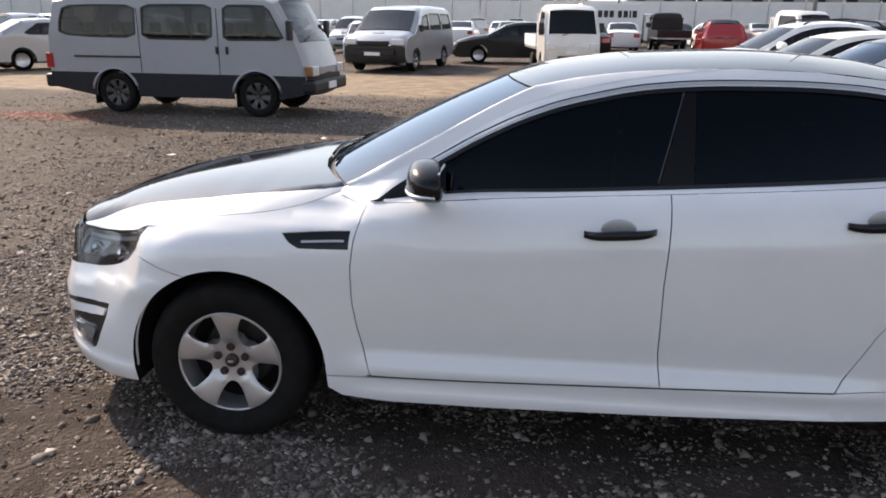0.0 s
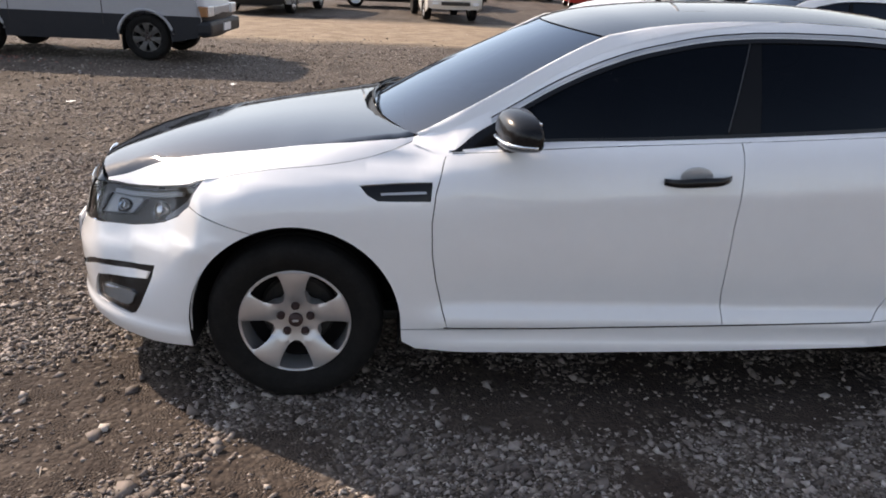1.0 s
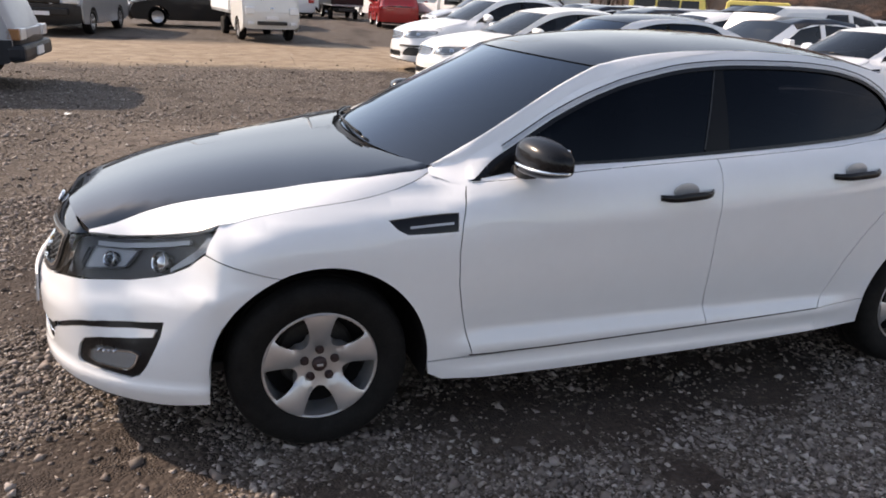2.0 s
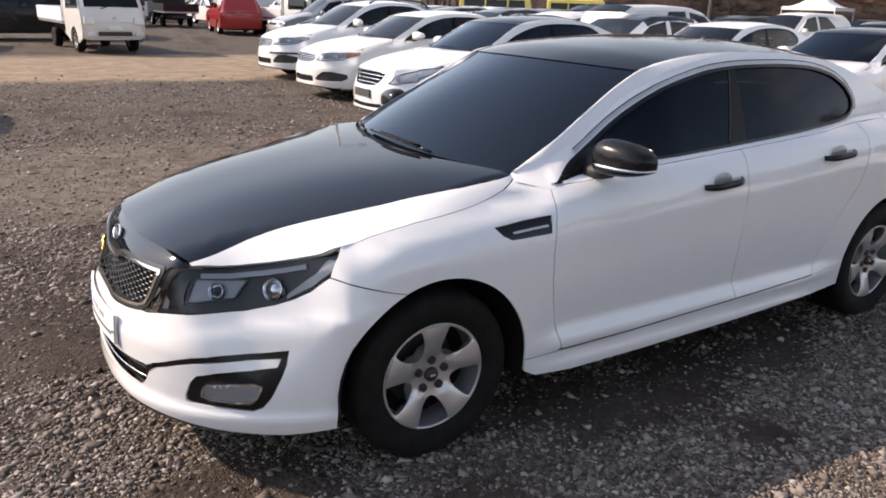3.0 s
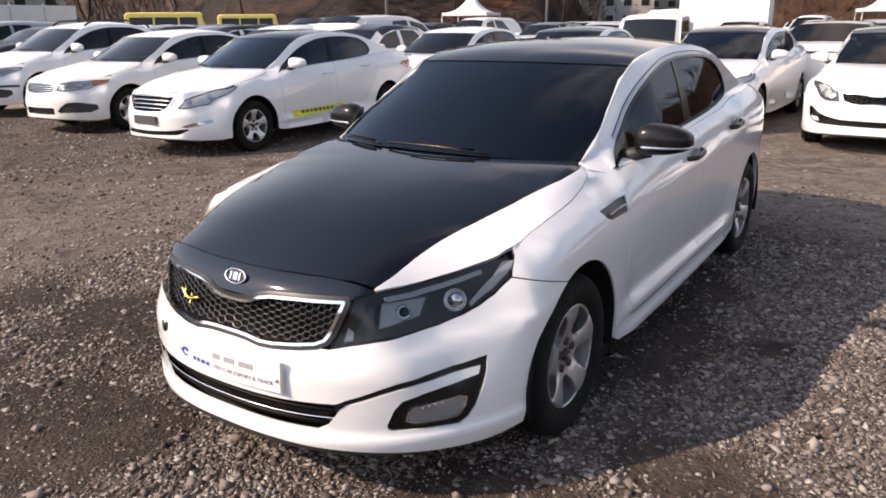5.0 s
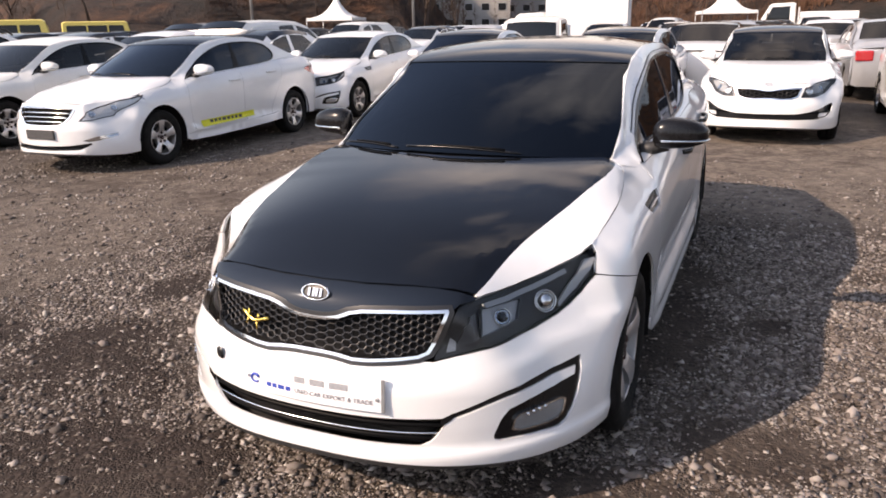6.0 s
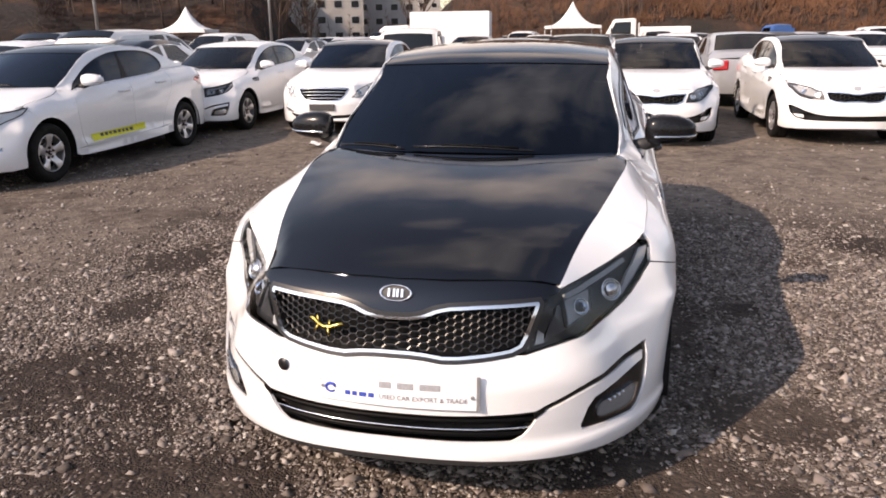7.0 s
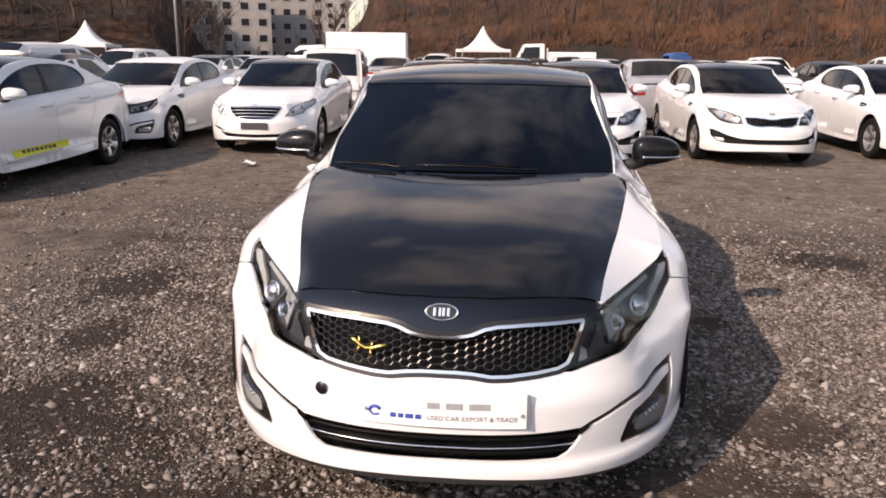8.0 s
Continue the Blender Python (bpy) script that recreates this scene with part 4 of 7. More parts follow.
    if hero:
        mid = seam[:-1] + split + rear
        panel("hood_wrap", lambda x, y: hood(x, y), mid + [(x, -y) for x, y in reversed(mid)][1:-1], M["wrap"], car, "glossy black wrapped hood", depth=0.02, gap=0.0, **kw)
        tri = split[:1] + [seam[-1]] + edge + split[:0:-1]
        panel("hood_edge", lambda x, y: hood(x, -y), tri, W, car, depth=0.02, gap=0.0, mirror=True, **kw)
    else:
        whole = seam + edge + rear
        panel("hood", lambda x, y: hood(x, y), whole + [(x, -y) for x, y in reversed(whole)][1:-1], M[bonnet], car, depth=0.02, gap=0.003, **kw)
    if look_of == "tiger":
        lip = [on_hood(x, y, 0.003) for x, y in seam] + [f(0.448, 0.712), f(0.437, 0.700)] + [f(y, z) for y, z in g_half[6::-1]]
        panel("hood_lip", body, lip + mirrored(lip)[1:-1], M["wrap"] if hero else W, car, depth=0.02, lift=0.001, **kw)
    # round badge: oval rim and plate, plain bars for its lettering
    bz = 0.719 if look_of == "tiger" else 0.735
    bp = Vector(body(0.0, bz))
    bn = Vector((-1, 0, 0.45)).normalized()
    bq = Matrix.Translation(bp + bn * 0.004) @ bn.to_track_quat("-Y", "Z").to_matrix().to_4x4() @ Matrix.Diagonal((1.0, 1.0, 0.5, 1))
    v, g = revolve([(0.046, 0.004), (0.052, -0.004), (0.048, -0.008), (0.044, -0.004)], 32)
    badge = mesh_part("badge", [bq @ Vector(q) for q in v], g, M["chrome"], car, "small oval chrome badge")
    v, g = revolve([(0.046, 0.0), (0.0, -0.001)], 32)
    mesh_part("badge_plate", [bq @ Vector(q) for q in v], g, M["lampblack"] if hero else M["silver"], badge)
    if hero:
        for k in (-0.021, -0.005, 0.006, 0.020):
            bm = bmesh.new()
            box(bm, k - 0.004, k + 0.004, -0.006, 0.0, -0.026, 0.026, 0.001)
            bmesh.ops.transform(bm, matrix=bq, verts=bm.verts)
            part("badge_bar", bm, M["chrome"], badge)

    if hero:
        hp = Vector(body(-front(0.36, 0.478)[0], 0.478))
        hn = Vector((-1, 0.45, 0)).normalized()
        hm = Matrix.Translation(hp + hn * 0.007) @ hn.to_track_quat("-Y", "Z").to_matrix().to_4x4()
        v, g = revolve([(0.0, -0.002), (0.019, -0.003), (0.021, 0.001)], 20)
        mesh_part("tow_cap_hole", [hm @ Vector(q) for q in v], g, M["lampblack"], car, "round black tow hole")
        # gilt emblem on the mesh: a bent body with four feet
        c = -front(0.232, 0.613)[0]

        def em(a, b):
            return Vector(body(c + a * 0.75, 0.613 + b)) + Vector((-0.006, 0, 0))
        v, g = tube([em(0.062, 0.010), em(0.045, 0.004), em(0.025, -0.004), em(0.005, -0.006), em(-0.012, 0.002), em(-0.025, 0.014), em(-0.038, 0.018)], 0.006, 6, 0.0085)
        emb = mesh_part("emblem", v, g, M["gold"], car, "small gilt emblem on the grille")
        for a, b, da, db in ((-0.012, 0.002, -0.004, 0.026), (-0.012, 0.002, -0.012, -0.024), (0.018, -0.005, 0.006, 0.022), (0.018, -0.005, 0.004, -0.026)):
            v, g = tube([em(a, b), em(a + da * 0.5, b + db * 0.6), em(a + da, b + db)], 0.005, 5, 0.0035)
            mesh_part("emblem_foot", v, g, M["gold"], emb)

    # fenders
    tops = [flank(x, hood_line(x)[1]) for x in (-0.27, -0.23, -0.2, -0.15, -0.1, -0.05, 0.0, 0.05, 0.1, 0.15, 0.2, 0.25, 0.30, 0.35, 0.39, 0.418, 0.436)]
    fender = [fl(-0.35, 0.7115), fl(-0.298, hood_line(-0.298)[1])] + tops + [fl(0.446, 0.946), fl(0.47, 0.936), fl(0.51, 0.924), fl(0.543, 0.921), fl(0.528, 0.89), fl(0.503, 0.80), fl(0.492, 0.70), fl(0.497, 0.58), fl(0.513, 0.484), fl(0.54, 0.37), fl(0.561, 0.30), fl(0.50, 0.293), fl(0.392, 0.288)]
    fender += [flank(x, z) for x, z in arc(0.018, 0.302, ARCH, 0, 112, 26)]
    vent = [fl(0.245, 0.816), fl(0.36, 0.826), fl(0.489, 0.834), fl(0.484, 0.775), fl(0.38, 0.772), fl(0.305, 0.772), fl(0.27, 0.79)]
    cut = [vent] if look_of in ("tiger", "old") else []
    if look_of != "tiger":
        fender[0] = fl(-0.195, 0.73)
        fender[1] = fl(-0.215, 0.80)
        fender = [fender[0], fender[1]] + [p for p in fender[2:] if p[0] > fl(-0.21, 0.8)[0]]
    panel("fender", body, fender, W, car, holes=cut, mirror=True, depth=0.010, gap=0.002, **kw)
    if cut:
        panel("fender_vent", body, inset(vent, -0.002), B, car, "black fender vent", depth=0.004, lift=-0.008, mirror=True, step=0.03, edge_step=0.03)
        bar = [fl(0.315, 0.797), fl(0.47, 0.806), fl(0.47, 0.798), fl(0.315, 0.789)]
        panel("vent_bar", body, bar, M["silver"], car, "thin silver blade", depth=0.006, lift=-0.001, mirror=True, step=0.03, edge_step=0.03)

    # sill
    sill = [fl(0.396, 0.238), fl(0.392, 0.286), fl(0.50, 0.290), fl(0.9, 0.305), fl(1.58, 0.324), fl(2.16, 0.340), fl(2.30, 0.352), fl(2.425, 0.36), fl(2.425, 0.244), fl(1.6, 0.214), fl(1.0, 0.203), fl(0.6, 0.204), fl(0.45, 0.209)]
    panel("sill", body, sill, W, car, mirror=True, depth=0.05, gap=0.001, **kw)

    if hero:
        # black strip laid over the door bottoms, painting the shade of the gap
        gap = [fl(x, z) for x, z in ((0.548, 0.3045), (0.9, 0.308), (1.58, 0.327), (2.16, 0.343), (2.16, 0.338), (1.58, 0.322), (0.9, 0.303), (0.548, 0.2995))]
        panel("door_seal", body, gap, M["lampblack"], car, "dark strip for the shaded gap under the doors", depth=0.003, lift=0.0015, mirror=True, step=0.08, edge_step=0.06)

    # doors
    b0 = [fl(x, belt(x) - 0.002) for x in (1.575, 1.3, 1.0, 0.75, 0.60, 0.54)]
    d1 = [fl(1.583, 0.324), fl(1.57, 0.45), fl(1.566, 0.70), fl(1.575, 0.90)] + b0 + [fl(0.528, 0.89), fl(0.503, 0.80), fl(0.492, 0.70), fl(0.497, 0.58), fl(0.513, 0.484), fl(0.54, 0.37), fl(0.561, 0.30), fl(0.9, 0.305)]
    d2 = [fl(1.583, 0.324), fl(2.16, 0.340)] + [fl(x, z) for x, z in ((2.20, 0.40), (2.27, 0.55), (2.36, 0.68), (2.45, 0.78), (2.49, 0.90), (2.50, belt(2.5) - 0.002))]
    d2 += [fl(x, belt(x) - 0.002) for x in (2.23, 1.9, 1.575)] + [fl(1.575, 0.90), fl(1.566, 0.70), fl(1.57, 0.45)]
    for nm, poly, hx, hz in (("front_door", d1, 1.41, 0.866), ("rear_door", d2, 2.24, 0.925)):
        P, F, N = sheet(body, poly, step=st, edge_step=es, depth=0.03, gap=0.002)
        for sg in (-1, 1):
            d = mesh_part(nm, [(p.x, -sg * p.y, p.z) for p in P] if sg == 1 else P, [q[::-1] for q in F] if sg == 1 else F, W, car, "", [(n.x, -n.y, n.z) for n in N] if sg == 1 else N)
            yy = sg * side_w(hx, hz)
            v, g = [], []
            cnt = 12
            for i in range(cnt + 1):
                t = i / cnt
                x = hx - 0.118 + 0.236 * t
                off = 0.036 * min(1, 5 * t, 5 * (1 - t)) ** 0.6
                hgt = 0.017 - 0.005 * abs(2 * t - 1) ** 2
                zz = hz - 0.004 + 0.016 * t
                for a in range(8):
                    an = 2 * math.pi * a / 8
                    v.append((x, yy + sg * (off + 0.010 * math.cos(an)), zz + hgt * math.sin(an)))
            for i in range(cnt):
                for a in range(8):
                    q = (i * 8 + a, i * 8 + (a + 1) % 8, i * 8 + 8 + (a + 1) % 8, i * 8 + 8 + a)
                    g.append(q)
            g += [tuple(range(8)), tuple(range(cnt * 8, cnt * 8 + 8))]
            mesh_part("door_handle", v, g, M["trim"] if hero else W, d, "black door handle" if hero else "")
            if hero:
                # flat grey oval: the grip recess's shade is put into its colour
                bm = bmesh.new()
                bmesh.ops.create_uvsphere(bm, u_segments=16, v_segments=8, radius=1, matrix=Matrix.Translation((hx - 0.005, yy, hz + 0.018)) @ Matrix.Diagonal((0.058, 0.003, 0.034, 1)))
                part("handle_cup", bm, M["silver"], d, "grey oval painted as the shaded grip recess behind the handle", smooth=True)
    # quarter panel and tail
    archr = [flank(x, z) for x, z in arc(AX1 + 0.003, 0.302, ARCH, 180, 0, 36)]
    q = [fl(2.425, 0.36)] + archr[1:-1] + [fl(3.17, 0.25), fl(3.5, 0.24), fl(3.80, 0.25), fl(3.88, 0.45), fl(3.89, 0.7), fl(3.885, 0.95), fl(3.82, RISE(3.8) + 0.890), fl(3.5, RISE(3.5) + 0.903), fl(3.15, RISE(3.15) + 0.9), fl(2.8, belt(2.8)), fl(2.50, belt(2.5) - 0.002), fl(2.49, 0.90), fl(2.45, 0.78), fl(2.36, 0.68), fl(2.27, 0.55), fl(2.20, 0.40), fl(2.16, 0.340), fl(2.30, 0.352)]
    tail = [fl(3.40, 0.93), fl(3.885, 0.80), fl(3.875, 0.95), fl(3.66, 0.985), fl(3.25, 1.02)]
    if look_of == "flow":
        tail = [fl(3.12, 0.905), fl(3.40, 0.82), fl(3.885, 0.76), fl(3.875, 0.93), fl(3.5, 0.95), fl(3.2, 0.94)]
    panel("quarter_panel", body, q, W, car, holes=[tail], mirror=True, depth=0.025, gap=0.002, **kw)
    panel("tail_lamp", body, tail, M["redlens"], car, "red tail lamp", depth=0.02, mirror=True, step=0.05)

    def stern(y, z):
        t = min(0.995, abs(y) / SIDE(min(z, 0.86)))
        return (2.9 + (1.03 - 0.15 * abs(z - 0.6)) * (1 - t ** 2.38) ** (1 / 3.0), y, z)
    pl = [(0.70, 0.24), (0.70, 0.78), (0.55, 0.97), (0.45, 1.01), (-0.45, 1.01), (-0.55, 0.97), (-0.70, 0.78), (-0.70, 0.24)]
    panel("rear_panel", stern, pl, W, car, depth=0.02, step=0.07, centre=(1.4, 0, 0.5))
    rl = [(0.42, 0.82), (0.685, 0.80), (0.62, 0.93), (0.40, 0.98)]
    panel("tail_lamp", stern, rl, M["redlens"], car, "red tail lamp", depth=0.02, lift=0.008, mirror=True, step=0.06)
    trunk_y = [(x, min(0.72, cabin_w(x, EDGEZ(x)) + 0.02)) for x in (3.16, 3.3, 3.5, 3.7)]
    tk = [(3.16, 0.0)] + trunk_y + [(3.80, 0.45), (3.83, 0.2), (3.84, 0.0)]
    panel("trunk_lid", roof, tk + [(x, -y) for x, y in reversed(tk)][1:-1], W, car, depth=0.02, step=0.07)

    # cabin sides, roof and glass
    out = [(0.44, 0.958), (0.52, 0.990), (0.62, 1.040), (0.80, 1.150), (1.0, 1.265), (1.12, 1.318), (1.3, 1.357), (1.55, 1.382), (1.8, 1.391), (2.05, 1.384), (2.3, 1.357), (2.5, 1.315), (2.75, 1.235), (3.0, 1.15), (3.15, 1.105), (3.18, 1.07), (2.9, 1.062), (2.6, 1.058), (2.50, belt(2.5)), (2.23, belt(2.23)), (1.59, belt(1.59)), (1.0, belt(1.0)), (0.75, belt(0.75)), (0.54, 0.92), (0.45, 0.935)]
    win = smooth_loop(WINDOW, 2 if hero else 1)
    panel("cabin_side", cabin, out, W, car, holes=[win], mirror=True, depth=0.02, **kw)
    ringw = inset(win, 0.014)
    panel("window_frame", cabin, win, B, car, "black window moulding", holes=[ringw], depth=0.014, lift=0.003, mirror=True, step=0.05, edge_step=es)
    pane_f = cut_at(ringw, 1.535, -1, 0.26)
    pane_r = cut_at(ringw, 1.655, 1)
    panel("side_window", cabin, pane_f, M["sidetint" if hero else pane], car, "dark tinted window glass", depth=0.004, lift=-0.006, mirror=True, **kw)
    panel("side_window", cabin, pane_r, M["sidetint" if hero else pane], car, "dark tinted window glass", depth=0.004, lift=-0.006, mirror=True, **kw)
    pil = cut_at(cut_at(ringw, 1.541, 1, 0.26), 1.653, -1)
    panel("door_pillar", cabin, pil, M["pillar"], car, "gloss black pillar cover", depth=0.01, lift=-0.004, mirror=True, step=0.06)
    if hero:
        seal = [(1.534, 1.024), (1.538, 1.024), (1.615, 1.319), (1.611, 1.319)]
        panel("window_seal", cabin, seal, M["lampgrey"], car, "grey window seal", depth=0.004, lift=-0.002, mirror=True, step=0.06)
        n = int(len(win) * 13 / 22)
        for d0, d1, mt, nm in ((-0.006, -0.014, "alloy", "window_strip"), (-0.0165, -0.0195, "lampblack", "roof_seam")):
            a, b = inset(win, d0)[:n], inset(win, d1)[:n]
            a, b = [p for p in a if p[0] > 0.60], [p for p in b if p[0] > 0.60]
            panel(nm, cabin, a + b[::-1], M[mt], car, "thin bright strip over the windows" if mt == "alloy" else "dark seam under the roof edge", depth=0.003, lift=0.003, mirror=True, step=0.05, edge_step=0.03)
    # strips that close the gap between windscreen and pillar
    for sg in (1, -1):
        pv, pf = [], []
        for i in range(17):
            v = i / 16
            p = Vector(screen(sg, v))
            x = 0.445 + (1.115 - 0.445) * v
            q = Vector((x, -sg * max(cabin_w(x, EDGEZ(x)), abs(p.y) + 0.004), EDGEZ(x)))
            p += Vector((-0.004, 0, 0.003))
            for k in (0, 0.5, 1):
                pv.append(p.lerp(q, k) + Vector((0, -sg * 0.002 * k, 0.006 * math.sin(k * math.pi) + 0.002 * k)))
            zl = EDGEZ(x) - 0.042
            pv.append(Vector((x, -sg * max(cabin_w(x, zl) + 0.0012, abs(p.y) + 0.006), zl)))
        for i in range(1, 10):
            u = i / 9
            x = 1.115 + 0.62 * u
            ze = EDGEZ(x)
            ye = cabin_w(x, ze)
            r = Vector(roof(x, ye - 0.014 * (1 - u)))
            for y, z in ((r.y, r.z + 0.003 * (1 - u)), (r.y / 2 + ye / 2 + 0.001, r.z / 2 + ze / 2 + 0.004 * (1 - u)), (ye + 0.002 * (1 - u), ze)):
                pv.append(Vector((x, -sg * y, z)))
            zl = ze - 0.042 * (1 - u)
            pv.append(Vector((x, -sg * (cabin_w(x, zl) + 0.0012), zl)))
        for i in range(25):
            for k in (0, 1, 2):
                a = i * 4 + k
                pf.append((a, a + 1, a + 5, a + 4) if sg > 0 else (a, a + 4, a + 5, a + 1))
        mesh_part("screen_pillar", pv, pf, W, car)
    # the fender's end flows into the pillar in one piece
    xs = np.linspace(0.424, 0.70, 24)
    for sg in (1, -1):
        fv, ff = [], []
        for x in xs:
            z1 = EDGEZ(x) - 0.002
            y1 = cabin_w(x, z1) + 0.0022
            if x < 0.56:
                z0 = FOOTZ(x) - 0.006
                y0 = side_w(x, z0)
                t0 = Vector((side_w(x, z0 + 0.006) - side_w(x, z0 - 0.006), 0.012)).normalized()
            else:
                z0 = FOOTZ(x)
                y0 = corner_w(x, z0) + 0.003
                t0 = Vector((y1 - y0, z1 - z0)).normalized()
            k1 = sstep(0.43, 0.53, x)
            t1 = Vector((-0.95 + 0.55 * k1, 0.3 + 0.62 * k1)).normalized()
            span = math.hypot(y1 - y0, z1 - z0)
            for k in np.linspace(0, 1, 11):
                h0, h1, g0, g1 = 2 * k ** 3 - 3 * k * k + 1, 3 * k * k - 2 * k ** 3, k ** 3 - 2 * k * k + k, k ** 3 - k * k
                y = y0 * h0 + y1 * h1 + span * (t0.x * g0 + t1.x * g1)
                z = z0 * h0 + z1 * h1 + span * (t0.y * g0 + t1.y * g1)
                if x < 0.56 and k < 0.15:
                    y = side_w(x, z) + 0.0008 * k / 0.15
                fv.append((x, -sg * max(y, cabin_w(x, z) + 0.002), z))
        for i in range(len(xs) - 1):
            for k in range(10):
                a = i * 11 + k
                ff.append((a, a + 11, a + 12, a + 1) if sg > 0 else (a, a + 1, a + 12, a + 11))
        mesh_part("pillar_foot", fv, ff, W, car)
    rf = []
    for t in np.linspace(0, 1, 9):
        x = 1.00 + 0.11 * t * t
        rf.append((x, t * cabin_w(1.11, 1.315)))
    for x in (1.3, 1.55, 1.8, 2.05, 2.3, 2.45):
        rf.append((x, cabin_w(x, EDGEZ(x))))
    rf += [(2.50, 0.40), (2.52, 0.2), (2.53, 0.0)]
    panel("roof", roof, rf + [(x, -y) for x, y in reversed(rf)][1:-1], M[top], car, "glossy black roof" if top == "wrap" else "", depth=0.02, gap=0.002, **kw)
    bk = [(2.53, 0.0), (2.52, 0.2), (2.50, 0.40), (2.46, cabin_w(2.46, EDGEZ(2.46)) - 0.004)] + [(x, cabin_w(x, EDGEZ(x)) - 0.004) for x in (2.75, 3.0, 3.14)] + [(3.15, 0.3), (3.155, 0.0)]
    panel("rear_window", roof, bk + [(x, -y) for x, y in reversed(bk)][1:-1], M[pane], car, "dark tinted rear window", depth=0.004, lift=-0.004, step=0.07)
    ws = [(-1, 0.0), (-0.6, 0.0), (0.0, 0.0), (0.6, 0.0), (1, 0.0), (1, 0.5), (1, 1.0), (0.0, 1.0), (-1, 1.0), (-1, 0.5)]
    panel("windscreen", screen, ws, M[pane], car, "tinted windscreen", depth=0.004, lift=-0.004, gap=0.004, step=0.08, edge_step=0.05)
    cowl = [(t, v) for t, v in ((-1, 0.0), (-0.5, 0.0), (0, 0.0), (0.5, 0.0), (1, 0.0), (1.0, -0.10), (0.5, -0.085), (0, -0.07), (-0.5, -0.085), (-1, -0.10))]
    panel("cowl", screen, cowl, M["mesh"], car, "black plastic cowl", depth=0.0, lift=-0.012, step=0.1, edge_step=0.06)
    sv, sf = [], []
    xs = [0.548, 0.575] + list(np.linspace(0.60, 3.2, 30))
    for x in xs:
        zb = belt(x) - 0.0025
        y0, y1 = side_w(x, zb), min(side_w(x, zb) - 0.004, corner_w(x, belt(x) + 0.004) - 0.002)
        for k in (0.0, 0.35, 0.7, 1.0):
            sv.append((x, -(y0 + (y1 - y0) * k), zb + 0.012 * math.sin(k * math.pi / 2)))
    for i in range(len(xs) - 1):
        for k in range(3):
            a = i * 4 + k
            sf.append((a, a + 4, a + 5, a + 1))
    mesh_part("shoulder", sv, sf, W, car)
    mesh_part("shoulder", [(x, -y, z) for x, y, z in sv], [q[::-1] for q in sf], W, car)
    # wipers
    for t0, t1, v1 in ((0.46, -0.36, 0.020), (-0.42, -0.95, 0.022)):
        pts = []
        for i in range(9):
            k = i / 8
            p = Vector(screen(t0 + (t1 - t0) * k, 0.002 + v1 * k * (1.6 - 0.6 * k)))
            pts.append(p + Vector((-0.006, 0, 0.010 + 0.006 * math.sin(math.pi * k))))
        v, g = tube(pts, 0.006, 6)
        wp = mesh_part("wiper", v, g, M["trim"], car, "black wiper arm")
        v, g = tube([p + Vector((-0.003, 0, 0.008)) for p in pts[1:7]], 0.006, 6, 0.003)
        mesh_part("wiper_blade", v, g, M["mesh"], wp)

    # mirrors
    for sg in (-1, 1):
        v, g = [], []
        nu, nv = (22, 14) if hero else (12, 8)
        mx, my, mz = 0.785, 0.890, 1.026
        for i in range(nv + 1):
            ph = math.pi * i / nv
            for j in range(nu):
                th = 2 * math.pi * j / nu
                cy, cz_, cx_ = math.cos(ph), math.sin(ph) * math.sin(th), math.sin(ph) * math.cos(th)
                ex = 0.085 if cx_ < 0 else 0.035
                yy = 0.118 * math.copysign(abs(cy) ** 0.8, cy)
                hz = (0.070 if cz_ > 0 else 0.062) * (1 - 0.25 * cy)
                v.append((mx + ex * math.copysign(abs(cx_) ** 0.65, cx_) + 0.025 * cy, sg * (my + yy), mz + hz * math.copysign(abs(cz_) ** (0.75 if cz_ > 0 else 0.5), cz_)))
        for i in range(nv):
            for j in range(nu):
                a, b = i * nu + j, i * nu + (j + 1) % nu
                qd = (a, b, b + nu, a + nu)
                g.append(qd if sg > 0 else qd[::-1])
        mir = mesh_part("wing_mirror", v, g, cap, car, "dark carbon-look mirror housing" if hero else "mirror in body colour")
        v, g = tube([(mx - 0.02, sg * (my - 0.05), mz - 0.050), (mx - 0.03, sg * (my - 0.12), mz - 0.066), (mx - 0.035, sg * (my - 0.18), mz - 0.085)], 0.026, 8, 0.036)
        mesh_part("mirror_arm", v, g, M["plastic"], mir)
        pts = []
        for i in range(15):
            cy = math.cos(math.pi * (0.70 - 0.66 * i / 14))
            sp = math.sqrt(1 - cy * cy)
            cz_ = min((0.024 / (0.062 * (1 - 0.25 * cy))) ** 2, sp)
            cx_ = math.sqrt(max(0, sp * sp - cz_ * cz_))
            pts.append((mx - 0.086 * cx_ ** 0.65 + 0.025 * cy, sg * (my + 0.119 * math.copysign(abs(cy) ** 0.8, cy)), mz - 0.024))
        v, g = tube(pts, 0.0055 if hero else 0.004, 6)
        mesh_part("mirror_strip", v, g, M["chrome"], mir, "thin bright indicator strip")
        box_part("mirror_glass", (mx + 0.028, mx + 0.037, sg * my - 0.085, sg * my + 0.085, mz - 0.045, mz + 0.05), M["chrome"], mir, bevel=0.003)
        cv, cg = [], []
        cx = np.linspace(0.552, 0.80, 12)
        for x in cx:
            zt = max(belt(x), FOOTZ(x) if x < 0.70 else 1.014 + 0.36 * (x - 0.70)) + 0.002
            for k in np.linspace(0, 1, 5):
                z = belt(x) + 0.002 + (zt - belt(x) - 0.002) * k
                cv.append((x, sg * (corner_w(x, z) + 0.004), z))
        for i in range(11):
            for k in range(4):
                a = i * 5 + k
